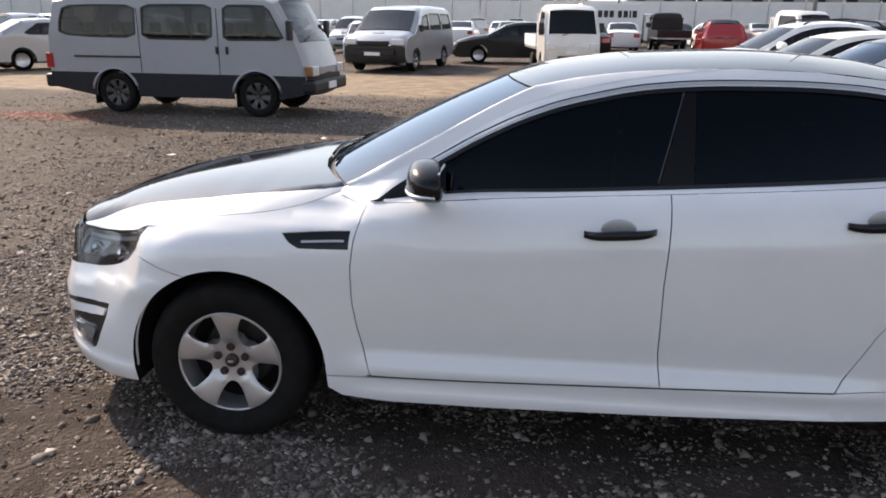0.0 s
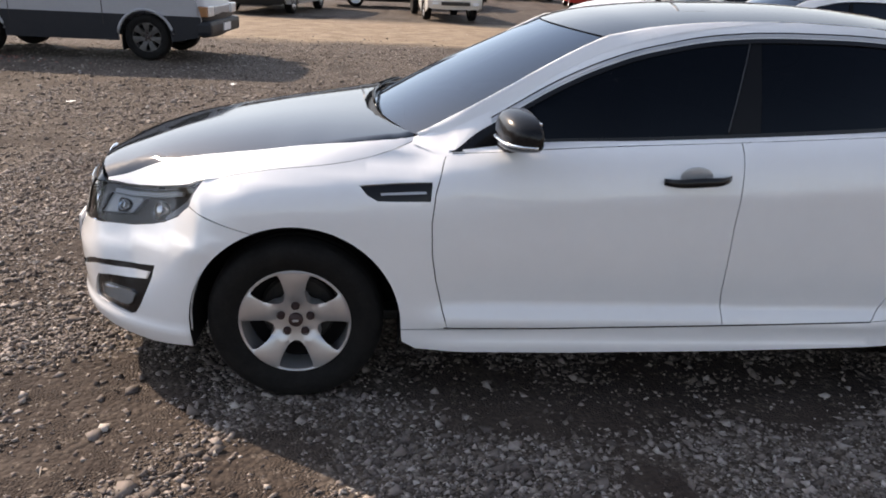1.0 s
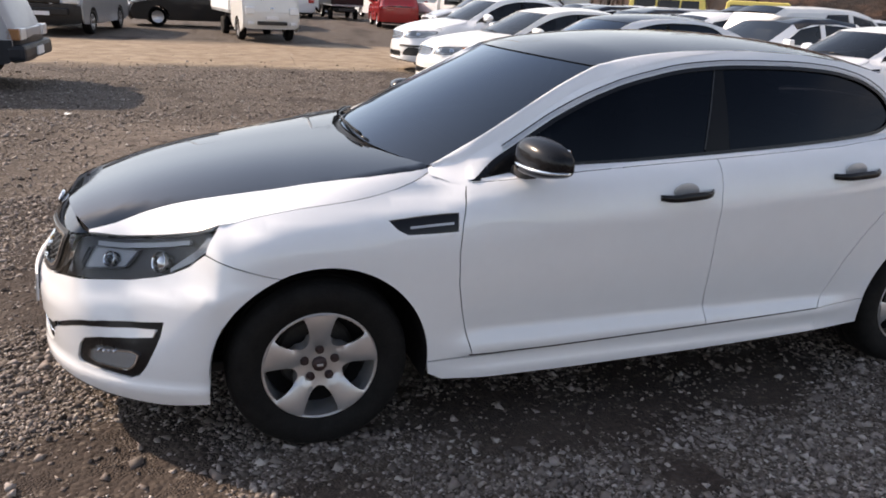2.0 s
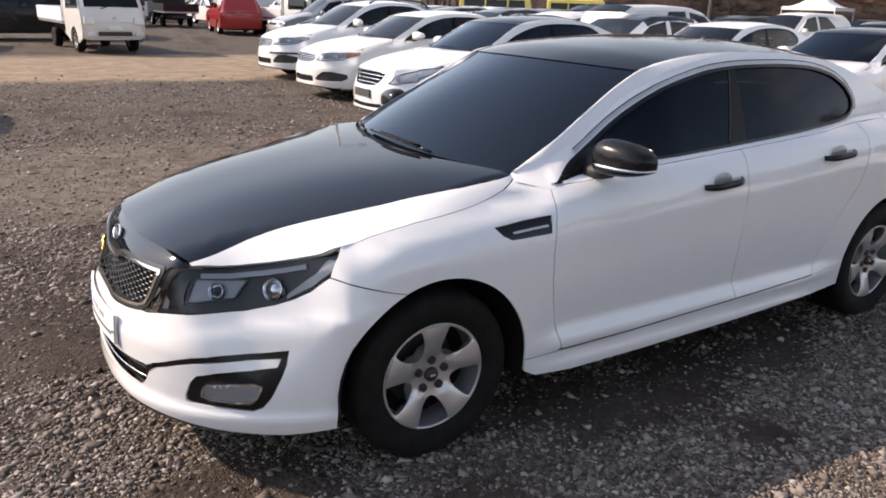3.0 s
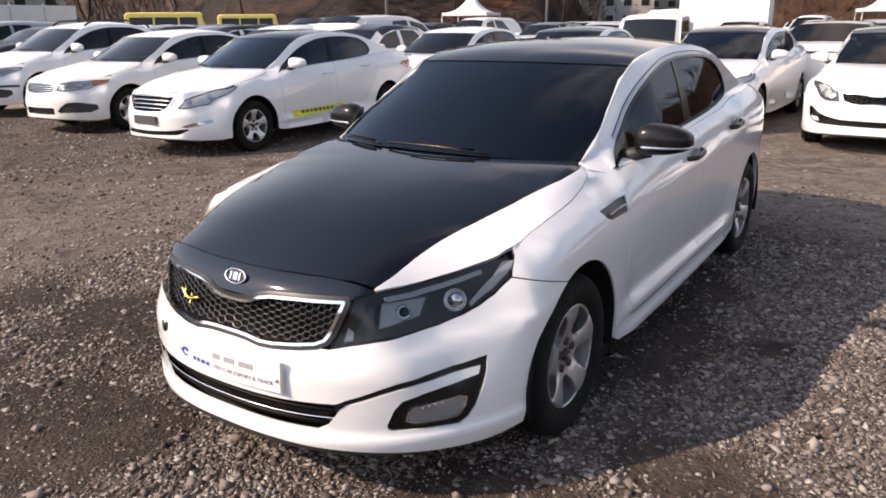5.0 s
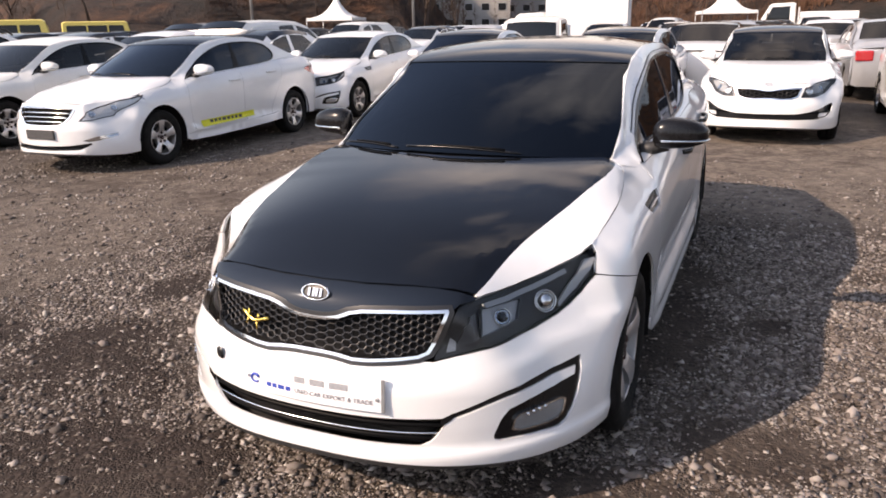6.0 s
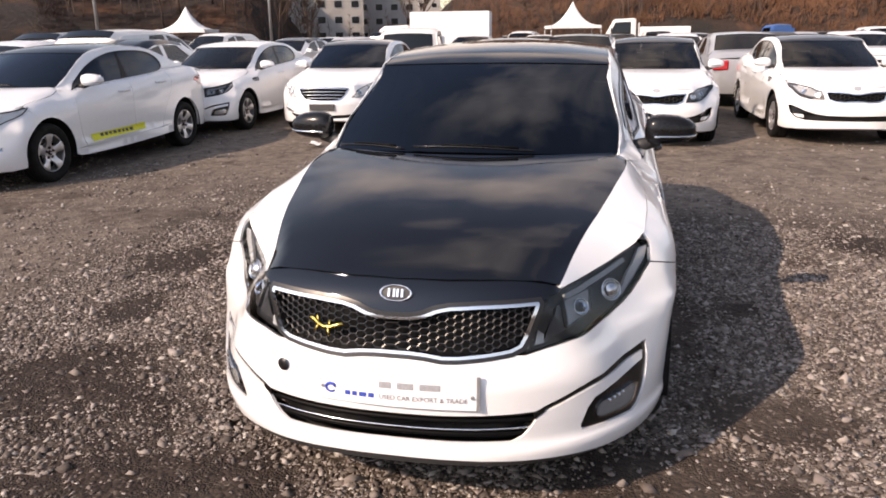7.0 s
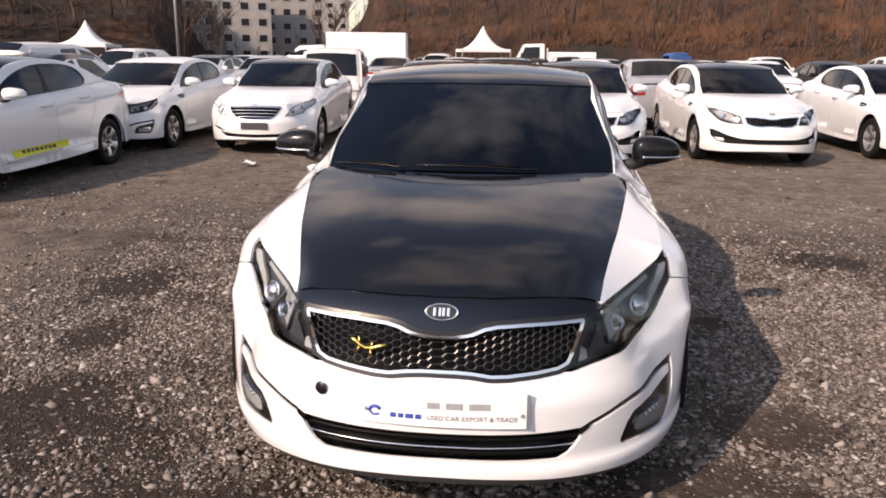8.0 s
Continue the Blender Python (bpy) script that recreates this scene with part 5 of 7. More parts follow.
                cg.append((a, a + 5, a + 6, a + 1) if sg < 0 else (a, a + 1, a + 6, a + 5))
        mesh_part("mirror_base", cv, cg, B, car, "black corner cover")

    # underside, liners, cabin
    box_part("underbody", (-0.62, 3.6, -0.60, 0.60, 0.20, 0.24), M["plastic"], car)
    ch = [f(0.0, 0.228), f(0.2, 0.226), f(0.45, 0.215), f(0.64, 0.198), f(0.70, 0.190), f(0.64, 0.180), f(0.45, 0.193), f(0.2, 0.202), f(0.0, 0.203)]
    panel("chin_lip", body, ch + mirrored(ch)[1:-1], M["plastic"], car, "black lip under the bumper", depth=0.12, lift=-0.004, step=0.06, edge_step=0.04)
    for ax in (0.018, AX1 + 0.003):
        for sg in (-1, 1):
            v, g = [], []
            prof = arc(ax, 0.302, ARCH + 0.004, -14, 194, 24)
            for x, z in prof:
                v += [(x, sg * 0.852, z), (x, sg * 0.52, z)]
            for i in range(len(prof) - 1):
                g.append((2 * i, 2 * i + 1, 2 * i + 3, 2 * i + 2))
            c = len(v)
            v.append((ax, sg * 0.52, 0.25))
            for i in range(len(prof) - 1):
                g.append((2 * i + 1, c, 2 * i + 3))
            mesh_part("wheel_liner", v, g, M["pit"], car)
    for sx, sy, sw in ((1.35, -0.38, 0.5), (1.35, 0.38, 0.5), (2.2, 0.0, 1.2)):
        seat = box_part("seat", (sx - 0.26, sx + 0.25, sy - sw / 2, sy + sw / 2, 0.42, 0.56), M["seat"], car, bevel=0.05)
        box_part("backrest", (sx + 0.22, sx + 0.36, sy - sw / 2, sy + sw / 2, 0.5, 1.02), M["seat"], seat, bevel=0.05)
        for hy in ((0.0,) if sw < 1 else (-0.36, 0.36)):
            box_part("headrest", (sx + 0.28, sx + 0.38, sy + hy - 0.13, sy + hy + 0.13, 1.0, 1.2), M["seat"], seat, bevel=0.03)
    bm = bmesh.new()
    box(bm, 0.42, 0.80, -0.66, 0.66, 0.55, 0.93, 0.06)
    part("dashboard", bm, M["seat"], car)
    V, F = tube([(0.88, -0.38 + 0.18 * math.cos(a), 0.88 + 0.17 * math.sin(a)) for a in np.linspace(0, 2 * math.pi, 25)], 0.014, 6)
    mesh_part("steering_wheel", V, F, M["plastic"], car)
    wy = 0.742
    for ax, tn in ((AX0 - 0.003, 0.0), (AX1 - 0.005, 40.0)):
        wheel(car, ax, -wy, 0.300, -1, spokes, turn=tn)
        wheel(car, ax, wy, 0.300, 1, spokes, turn=-tn + 7)
    return car


HERO = sedan("white_sedan", "white four-door sedan with glossy black hood wrap and roof", hero=True, handle="trim", mirror_cap="carbon")


def lettering(text, height, m, material, parent):
    """Flat letters as a mesh, in Blender's own font."""
    cu = bpy.data.curves.new("letters", "FONT")
    cu.body = text
    cu.size = height
    cu.extrude = 0.0006
    tmp = bpy.data.objects.new("letters", cu)
    scene.collection.objects.link(tmp)
    bpy.context.view_layer.update()
    me = bpy.data.meshes.new_from_object(tmp.evaluated_get(bpy.context.evaluated_depsgraph_get()))
    bpy.data.objects.remove(tmp)
    me.transform(m)
    me.materials.clear()
    me.materials.append(material)
    ob = new("letters", me)
    ob.parent = parent
    ob["label"] = "small grey printed words"
    return ob


def trade_plate():
    """The trader's plate on the front bumper: letters, plain bars for its names, a blue swirl."""
    p = tagged(new("number_plate"), "white trade plate with grey print and blue mark")
    p.parent = HERO
    p.matrix_local = pose(-0.951, -0.016, 0.453, 0, 4, 0) @ pose(0, 0, 0, 90, 0, -90)
    V, F = [], []
    for i in range(17):
        x = -0.252 + 0.504 * i / 16
        V += [(x, -0.053, -0.004), (x, -0.053, 0.003), (x, -0.052, 0.004), (x, 0.052, 0.004), (x, 0.053, 0.003), (x, 0.053, -0.004)]
    for i in range(16):
        F += [(i * 6 + k, i * 6 + 6 + k, i * 6 + 6 + (k + 1) % 6, i * 6 + (k + 1) % 6) for k in range(6)]
    F += [tuple(range(6)), tuple(range(101, 95, -1))]
    mesh_part("plate_board", V, F, M["plate"], p, smooth=False)
    box_part("plate_end", (0.243, 0.2545, -0.0535, 0.0535, 0.003, 0.0055), M["steel"], p, bevel=0.001)
    lettering("USED CAR EXPORT & TRADE", 0.0205, pose(-0.048, -0.030, 0.0055), M["ink"], p)
    x = -0.048
    for w in (0.038, 0.050, 0.062):
        box_part("name_bar", (x, x + w, 0.004, 0.024, 0.004, 0.0055), M["paleink"], p, bevel=0.0008)
        x += w + 0.018
    x = -0.158
    for w in (0.018, 0.016, 0.024, 0.018):
        box_part("mark_bar", (x, x + w, -0.030, -0.016, 0.004, 0.0055), M["blueink"], p, bevel=0.0008)
        x += w + 0.006
    V, F = tube([(-0.205 + 0.016 * math.cos(a), -0.014 + 0.013 * math.sin(a), 0.005) for a in np.linspace(0.4, 5.6, 14)], 0.0055, 6, 0.003)
    mesh_part("mark_swirl", V, F, M["blueink"], p, "blue curl")
    V, F = tube([(-0.185 + 0.065 * math.cos(a), -0.008 + 0.030 * math.sin(a), 0.005) for a in np.linspace(0.5, 2.7, 14)], 0.0012, 5, 0.0008)
    mesh_part("mark_arc", V, F, M["silver"], p, "pale grey arc")
    for x in (-0.232, 0.232):
        bm = bmesh.new()
        bmesh.ops.create_cone(bm, cap_ends=True, segments=12, radius1=0.007, radius2=0.005, depth=0.006, matrix=Matrix.Translation((x, -0.012, 0.006)))
        part("plate_bolt", bm, M["steel"], p)
    for o in p.children:
        for v in o.data.vertices:
            v.co.z -= 0.38 * v.co.x ** 2


trade_plate()


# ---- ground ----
# bare soil patches; the row along the car's side also paints its shadow darker
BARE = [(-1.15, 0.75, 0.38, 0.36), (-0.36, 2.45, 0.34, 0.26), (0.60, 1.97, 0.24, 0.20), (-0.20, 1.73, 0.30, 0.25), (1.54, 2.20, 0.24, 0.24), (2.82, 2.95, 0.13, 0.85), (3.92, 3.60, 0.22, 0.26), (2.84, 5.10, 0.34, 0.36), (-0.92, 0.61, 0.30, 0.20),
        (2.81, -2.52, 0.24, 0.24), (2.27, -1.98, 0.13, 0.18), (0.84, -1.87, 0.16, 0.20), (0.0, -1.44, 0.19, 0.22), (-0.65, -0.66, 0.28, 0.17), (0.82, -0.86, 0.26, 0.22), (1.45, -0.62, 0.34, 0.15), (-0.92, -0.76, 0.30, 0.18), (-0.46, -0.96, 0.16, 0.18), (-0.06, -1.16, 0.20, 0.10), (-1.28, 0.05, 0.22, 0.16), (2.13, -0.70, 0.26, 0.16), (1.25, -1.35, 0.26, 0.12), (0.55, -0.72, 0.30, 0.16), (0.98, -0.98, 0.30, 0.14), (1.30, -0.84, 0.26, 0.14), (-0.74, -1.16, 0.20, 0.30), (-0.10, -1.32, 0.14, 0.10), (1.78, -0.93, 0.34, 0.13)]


def stone_cover(x, y):
    """How far crushed stone covers the soil, from 0 (bare) to 1."""
    c = 0.64 + 0.40 * noise.noise((x * 0.7, y * 0.7, 3.1)) + 0.38 * noise.noise((x * 2.1, y * 2.1, 8)) + 0.26 * noise.noise((x * 5.3, y * 5.3, 1))
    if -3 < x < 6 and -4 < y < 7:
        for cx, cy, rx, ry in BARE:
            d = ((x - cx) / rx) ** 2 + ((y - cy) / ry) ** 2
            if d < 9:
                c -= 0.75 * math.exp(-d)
    # a drift of clean stone along the side that the path follows; its pale colour also lifts the car's shade
    c += 0.40 * math.exp(-((x - 1.6) / 1.9) ** 2 - ((y + 1.75) / 0.85) ** 2) + 0.42 * math.exp(-((x + 0.9) / 0.9) ** 2 - ((y + 0.2) / 0.8) ** 2)
    return min(1.0, max(0.0, c))


def trodden(x, y):
    """Where wheels have packed the yard into dusty soil with few loose stones."""
    wob = 0.5 * noise.noise((x * 0.5, y * 0.5, 6))
    behind = sstep(2.4, 3.6, y + wob) * (1 - sstep(5.4, 6.4, y)) * sstep(-2.2, -0.6, x) * (1 - sstep(4, 6, x))
    return max(0.75 * behind, sstep(2.6, 4.6, x + wob - 0.12 * abs(y + 1)) * (1 - sstep(9.5, 12.0, x)) * (1 - sstep(5.0, 6.5, y)))


def ground_material():
    m = bpy.data.materials.new("gravel_yard")
    m.use_nodes = True
    nt = m.node_tree
    b = nt.nodes["Principled BSDF"]
    b.inputs["Roughness"].default_value = 0.92
    b.inputs["Specular IOR Level"].default_value = 0.25
    tc = node(nt, "ShaderNodeTexCoord")

    def noise_of(scale, detail=5.0, rough=0.6):
        n = node(nt, "ShaderNodeTexNoise", Scale=scale, Detail=detail, Roughness=rough)
        nt.links.new(tc.outputs["Object"], n.inputs["Vector"])
        return n.outputs["Fac"]

    def ramp(fac, p0, p1):
        r = nt.nodes.new("ShaderNodeMapRange")
        r.inputs["From Min"].default_value = p0
        r.inputs["From Max"].default_value = p1
        nt.links.new(fac, r.inputs[0])
        return r.outputs[0]

    def mix(fac, a, c):
        n = nt.nodes.new("ShaderNodeMixRGB")
        nt.links.new(fac, n.inputs[0])
        for k, v in ((1, a), (2, c)):
            if isinstance(v, tuple):
                n.inputs[k].default_value = (*v, 1)
            else:
                nt.links.new(v, n.inputs[k])
        return n.outputs[0]
    def stones(scale, tones):
        """Packed chips of one size, each with its own tone, dark soil in the gaps."""
        v = node(nt, "ShaderNodeTexVoronoi", Scale=scale)
        nt.links.new(tc.outputs["Object"], v.inputs["Vector"])
        c = nt.nodes.new("ShaderNodeSeparateColor")
        nt.links.new(v.outputs["Color"], c.inputs[0])
        cr = nt.nodes.new("ShaderNodeValToRGB")
        e = cr.color_ramp.elements
        e[0].color = (*tones[0], 1)
        e[1].color = (*tones[-1], 1)
        for k, t in enumerate(tones[1:-1]):
            q = e.new(0.45 + 0.35 * k)
            q.color = (*t, 1)
        nt.links.new(c.outputs[0], cr.inputs[0])
        return v.outputs["Distance"], mix(ramp(v.outputs["Distance"], 0.42, 0.68), cr.outputs[0], (0.030, 0.021, 0.015))
    d_big, big = stones(40.0, ((0.052, 0.039, 0.032), (0.101, 0.081, 0.068), (0.15, 0.125, 0.108), (0.259, 0.231, 0.206)))
    d_fine, fine = stones(100.0, ((0.056, 0.041, 0.032), (0.112, 0.089, 0.073), (0.164, 0.136, 0.117), (0.252, 0.223, 0.199)))
    chips = mix(ramp(noise_of(7.0, 4), 0.46, 0.54), fine, big)
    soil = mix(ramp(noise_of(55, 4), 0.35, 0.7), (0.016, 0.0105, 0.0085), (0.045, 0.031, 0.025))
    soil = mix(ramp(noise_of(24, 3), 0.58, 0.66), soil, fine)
    # damp soil lies open where the stones are thin; beside the car it also darkens the shade
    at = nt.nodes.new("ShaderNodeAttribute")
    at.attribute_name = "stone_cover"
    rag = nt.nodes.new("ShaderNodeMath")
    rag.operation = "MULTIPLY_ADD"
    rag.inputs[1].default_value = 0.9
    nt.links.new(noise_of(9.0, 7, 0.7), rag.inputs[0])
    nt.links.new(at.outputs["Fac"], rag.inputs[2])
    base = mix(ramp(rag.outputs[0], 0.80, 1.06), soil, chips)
    # tan dust drifts, and the worn track that crosses the yard
    dust = mix(ramp(noise_of(9, 5), 0.3, 0.75), (0.105, 0.081, 0.066), (0.255, 0.208, 0.172))
    packed = nt.nodes.new("ShaderNodeAttribute")
    packed.attribute_name = "trodden"
    thin = nt.nodes.new("ShaderNodeMath")
    thin.operation = "MULTIPLY_ADD"
    thin.inputs[1].default_value = 0.4
    nt.links.new(ramp(noise_of(0.33, 5), 0.50, 0.75), thin.inputs[0])
    strewn = nt.nodes.new("ShaderNodeMath")
    strewn.operation = "MULTIPLY"
    nt.links.new(ramp(noise_of(3.0, 7, 0.7), 0.30, 0.62), strewn.inputs[0])
    nt.links.new(packed.outputs["Fac"], strewn.inputs[1])
    nt.links.new(strewn.outputs[0], thin.inputs[2])
    thin.use_clamp = True
    base = mix(thin.outputs[0], base, dust)
    sp = nt.nodes.new("ShaderNodeSeparateXYZ")
    nt.links.new(tc.outputs["Object"], sp.inputs[0])
    wob = nt.nodes.new("ShaderNodeMath")
    wob.operation = "MULTIPLY_ADD"
    wob.inputs[1].default_value = 3.0
    nt.links.new(noise_of(0.35, 4), wob.inputs[0])
    nt.links.new(sp.outputs["Y"], wob.inputs[2])
    lo = nt.nodes.new("ShaderNodeMapRange")
    lo.interpolation_type = "SMOOTHSTEP"
    lo.inputs["From Min"].default_value = 13.2
    lo.inputs["From Max"].default_value = 14.3
    nt.links.new(wob.outputs[0], lo.inputs[0])
    hi = nt.nodes.new("ShaderNodeMapRange")
    hi.interpolation_type = "SMOOTHSTEP"
    hi.inputs["From Min"].default_value = 21.0
    hi.inputs["From Max"].default_value = 19.2
    nt.links.new(wob.outputs[0], hi.inputs[0])
    mul = nt.nodes.new("ShaderNodeMath")
    mul.operation = "MULTIPLY"
    nt.links.new(lo.outputs[0], mul.inputs[0])
    nt.links.new(hi.outputs[0], mul.inputs[1])
    track = mix(ramp(noise_of(2.2, 6), 0.35, 0.7), (0.20, 0.145, 0.10), (0.33, 0.26, 0.19))
    base = mix(mul.outputs[0], base, track)
    nt.links.new(base, b.inputs["Base Color"])
    bump = node(nt, "ShaderNodeBump", Strength=0.8, Distance=0.012)
    bump.invert = True
    nt.links.new(mix(ramp(noise_of(7.0, 4), 0.46, 0.54), d_fine, d_big), bump.inputs["Height"])
    bump2 = node(nt, "ShaderNodeBump", Strength=0.25, Distance=0.03)
    nt.links.new(noise_of(14, 6), bump2.inputs["Height"])
    nt.links.new(bump.outputs[0], bump2.inputs["Normal"])
    nt.links.new(bump2.outputs[0], b.inputs["Normal"])
    return m


def yard_height(x, y):
    """Low bumps and ruts of the yard, none under the cars' wheels."""
    h = 0.012 * noise.noise((x * 0.8, y * 0.8, 0)) + 0.006 * noise.noise((x * 2.6, y * 2.6, 5))
    return h - 0.012


def ground():
    V, F = [], []
    n = 250
    for i in range(n + 1):
        for j in range(n + 1):
            a, b = (2 * i / n - 1), (2 * j / n - 1)
            x, y = 560 * a ** 5 + 14 * a + 2, 560 * b ** 5 + 14 * b + 3
            V.append((x, y, yard_height(x, y)))
    for i in range(n):
        for j in range(n):
            a = i * (n + 1) + j
            F.append((a, a + n + 1, a + n + 2, a + 1))
    g = mesh_part("ground", V, F, ground_material(), None)
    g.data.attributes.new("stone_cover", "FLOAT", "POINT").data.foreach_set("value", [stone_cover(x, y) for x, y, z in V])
    g.data.attributes.new("trodden", "FLOAT", "POINT").data.foreach_set("value", [trodden(x, y) for x, y, z in V])
    tagged(g, "grey-brown gravel yard with dark damp soil patches", "ground", kind="structure")


ground()


def gravel():
    """Loose stones, strewn in drifts: denser where the soil is covered."""
    m = bpy.data.materials.new("loose_stone")
    m.use_nodes = True
    nt = m.node_tree
    b = nt.nodes["Principled BSDF"]
    b.inputs["Roughness"].default_value = 0.85
    geo = nt.nodes.new("ShaderNodeNewGeometry")
    cr = nt.nodes.new("ShaderNodeValToRGB")
    e = cr.color_ramp.elements
    e[0].color = (0.065, 0.050, 0.043, 1)
    e[1].color = (0.48, 0.44, 0.40, 1)
    for p, c in ((0.30, (0.135, 0.108, 0.095, 1)), (0.66, (0.235, 0.196, 0.175, 1)), (0.93, (0.37, 0.324, 0.296, 1))):
        k = e.new(p)
        k.color = c
    nt.links.new(geo.outputs["Random Per Island"], cr.inputs[0])
    tc = node(nt, "ShaderNodeTexCoord")
    nz = node(nt, "ShaderNodeTexNoise", Scale=220.0, Detail=3.0)
    nt.links.new(tc.outputs["Object"], nz.inputs["Vector"])
    mx = nt.nodes.new("ShaderNodeMixRGB")
    mx.blend_type = "MULTIPLY"
    mx.inputs[0].default_value = 0.35
    nt.links.new(cr.outputs[0], mx.inputs[1])
    nt.links.new(nz.outputs["Color"], mx.inputs[2])
    nt.links.new(mx.outputs[0], b.inputs["Base Color"])
    rng = np.random.default_rng(7)
    base = np.array([(1, 0, 0), (-1, 0, 0), (0, 1, 0), (0, -1, 0), (0, 0, 1), (0, 0, -1)], float)
    tri = np.array([(0, 2, 4), (2, 1, 4), (1, 3, 4), (3, 0, 4), (2, 0, 5), (1, 2, 5), (3, 1, 5), (0, 3, 5)])
    places = []
    for x0, x1, y0, y1, count, smin in ((-2.4, 3.2, -2.6, 2.8, 205000, 0.0052), (-3.6, 5.5, -4.0, 6.5, 80000, 0.0066), (-4.5, 9.0, -7.0, 12.0, 50000, 0.0075), (-9.0, 6.0, 4.0, 15.5, 16000, 0.011)):
        xs = rng.uniform(x0, x1, count)
        ys = rng.uniform(y0, y1, count)
        rs = smin * (0.75 + 0.85 * rng.exponential(0.75, count))
        keep = rng.random(count)
        for x, y, r, k in zip(xs, ys, rs, keep):
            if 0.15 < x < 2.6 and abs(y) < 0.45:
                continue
            if k < max(0.06, 1.15 * stone_cover(x, y) ** 1.4) * (1 - 0.97 * sstep(9.5, 14.0, y)) * (1 - 0.72 * trodden(x, y)):
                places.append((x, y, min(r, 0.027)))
    n = len(places)
    pl = np.array(places)
    z0 = np.array([yard_height(x, y) for x, y, r in places])
    ax = rng.uniform(0.7, 1.35, (n, 1, 3))
    ax[:, :, 2] *= 0.62
    P = base[None] * ax
    P = P + 0.40 * rng.standard_normal((n, 6, 3)) * np.array([1, 1, 0.55])
    ang = rng.uniform(0, 2 * np.pi, n)
    c, s = np.cos(ang), np.sin(ang)
    X = P[:, :, 0] * c[:, None] - P[:, :, 1] * s[:, None]
    Y = P[:, :, 0] * s[:, None] + P[:, :, 1] * c[:, None]
    P = np.stack([X, Y, P[:, :, 2]], 2) * pl[:, None, 2:3]
    P[:, :, 0] += pl[:, None, 0]
    P[:, :, 1] += pl[:, None, 1]
    P[:, :, 2] += (z0 + 0.15 * pl[:, 2])[:, None]
    T = (tri[None] + (np.arange(n) * 6)[:, None, None]).reshape(-1, 3)
    me = bpy.data.meshes.new("gravel")
    me.vertices.add(n * 6)
    me.vertices.foreach_set("co", P.reshape(-1))
    me.loops.add(T.size)
    me.loops.foreach_set("vertex_index", T.reshape(-1).astype(np.int32))
    me.polygons.add(len(T))
    me.polygons.foreach_set("loop_start", (np.arange(len(T)) * 3).astype(np.int32))
    me.update(calc_edges=True)
    me.materials.append(m)
    ob = new("gravel", me)
    tagged(ob, "loose grey crushed stones strewn over the yard", "gravel", kind="stuff")


gravel()


# ---- the other sedans ----
SEDANS = "white sedans parked in rows"
FLOW = sedan("white_sedan", "white sedan with dark roof and yellow door sticker", look_of="flow", top="wrap", pane="tint", at=pose(4.05, 6.08, 0, 0, 0, 1.0), group=SEDANS)


def door_sticker(car):
    poly = [flank(0.66, 0.335), flank(1.1, 0.345), flank(1.75, 0.362), flank(1.75, 0.445), flank(1.2, 0.43), flank(0.66, 0.42)]
    st = panel("sticker", body, poly, M["sticker"], car, "yellow strip sticker with dark print", depth=0.001, lift=0.013, step=0.03, edge_step=0.03)
    x = 0.82
    for w in (0.06, 0.06, 0.05, 0.07, 0.06, 0.05, 0.06, 0.07):
        q = [flank(x, 0.368), flank(x + w, 0.368), flank(x + w, 0.415), flank(x, 0.415)]
        panel("print_bar", body, q, M["greyplate"], st, depth=0.001, lift=0.016, step=0.03, edge_step=0.02)
        x += w + 0.025


def front_plate(car, z=0.43, dark=True):
    x = body(0.0, z)[0]
    box_part("number_plate", (x - 0.012, x + 0.01, -0.2, 0.2, z - 0.05, z + 0.05), M["greyplate"] if dark else M["plate"], car, "dark blank number plate", bevel=0.004)


front_plate(FLOW)
PLAIN_FLOW = copy_thing(FLOW, pose(9.05, 3.75, 0, 0, 0, 3))
tagged(PLAIN_FLOW, "white sedan with chrome-barred grille and black roof")
copy_thing(PLAIN_FLOW, pose(8.95, 1.15, 0, 0, 0, -2))
door_sticker(FLOW)
OLD = sedan("white_sedan", "white sedan with slim dark grille and black roof", look_of="old", top="wrap", pane="tintmid", at=pose(8.36, -1.24, 0, 0, 0, -1), group=SEDANS)
copy_thing(OLD, pose(8.85, -3.78, 0, 0, 0, 1))
BOX = sedan("white_sedan", "white sedan with amber indicators and dark fog recesses", look_of="box", top="ivory", paint="ivory", pane="tintmid", at=pose(4.45, 9.2, 0, 0, 0, 2), group=SEDANS)
copy_thing(OLD, pose(9.4, -6.6, 0))
TIGER = sedan("white_sedan", "white sedan with wide honeycomb grille and white roof", look_of="tiger", top="white", pane="tintmid", at=pose(8.85, 6.15, 0, 0, 0, 1), group=SEDANS)


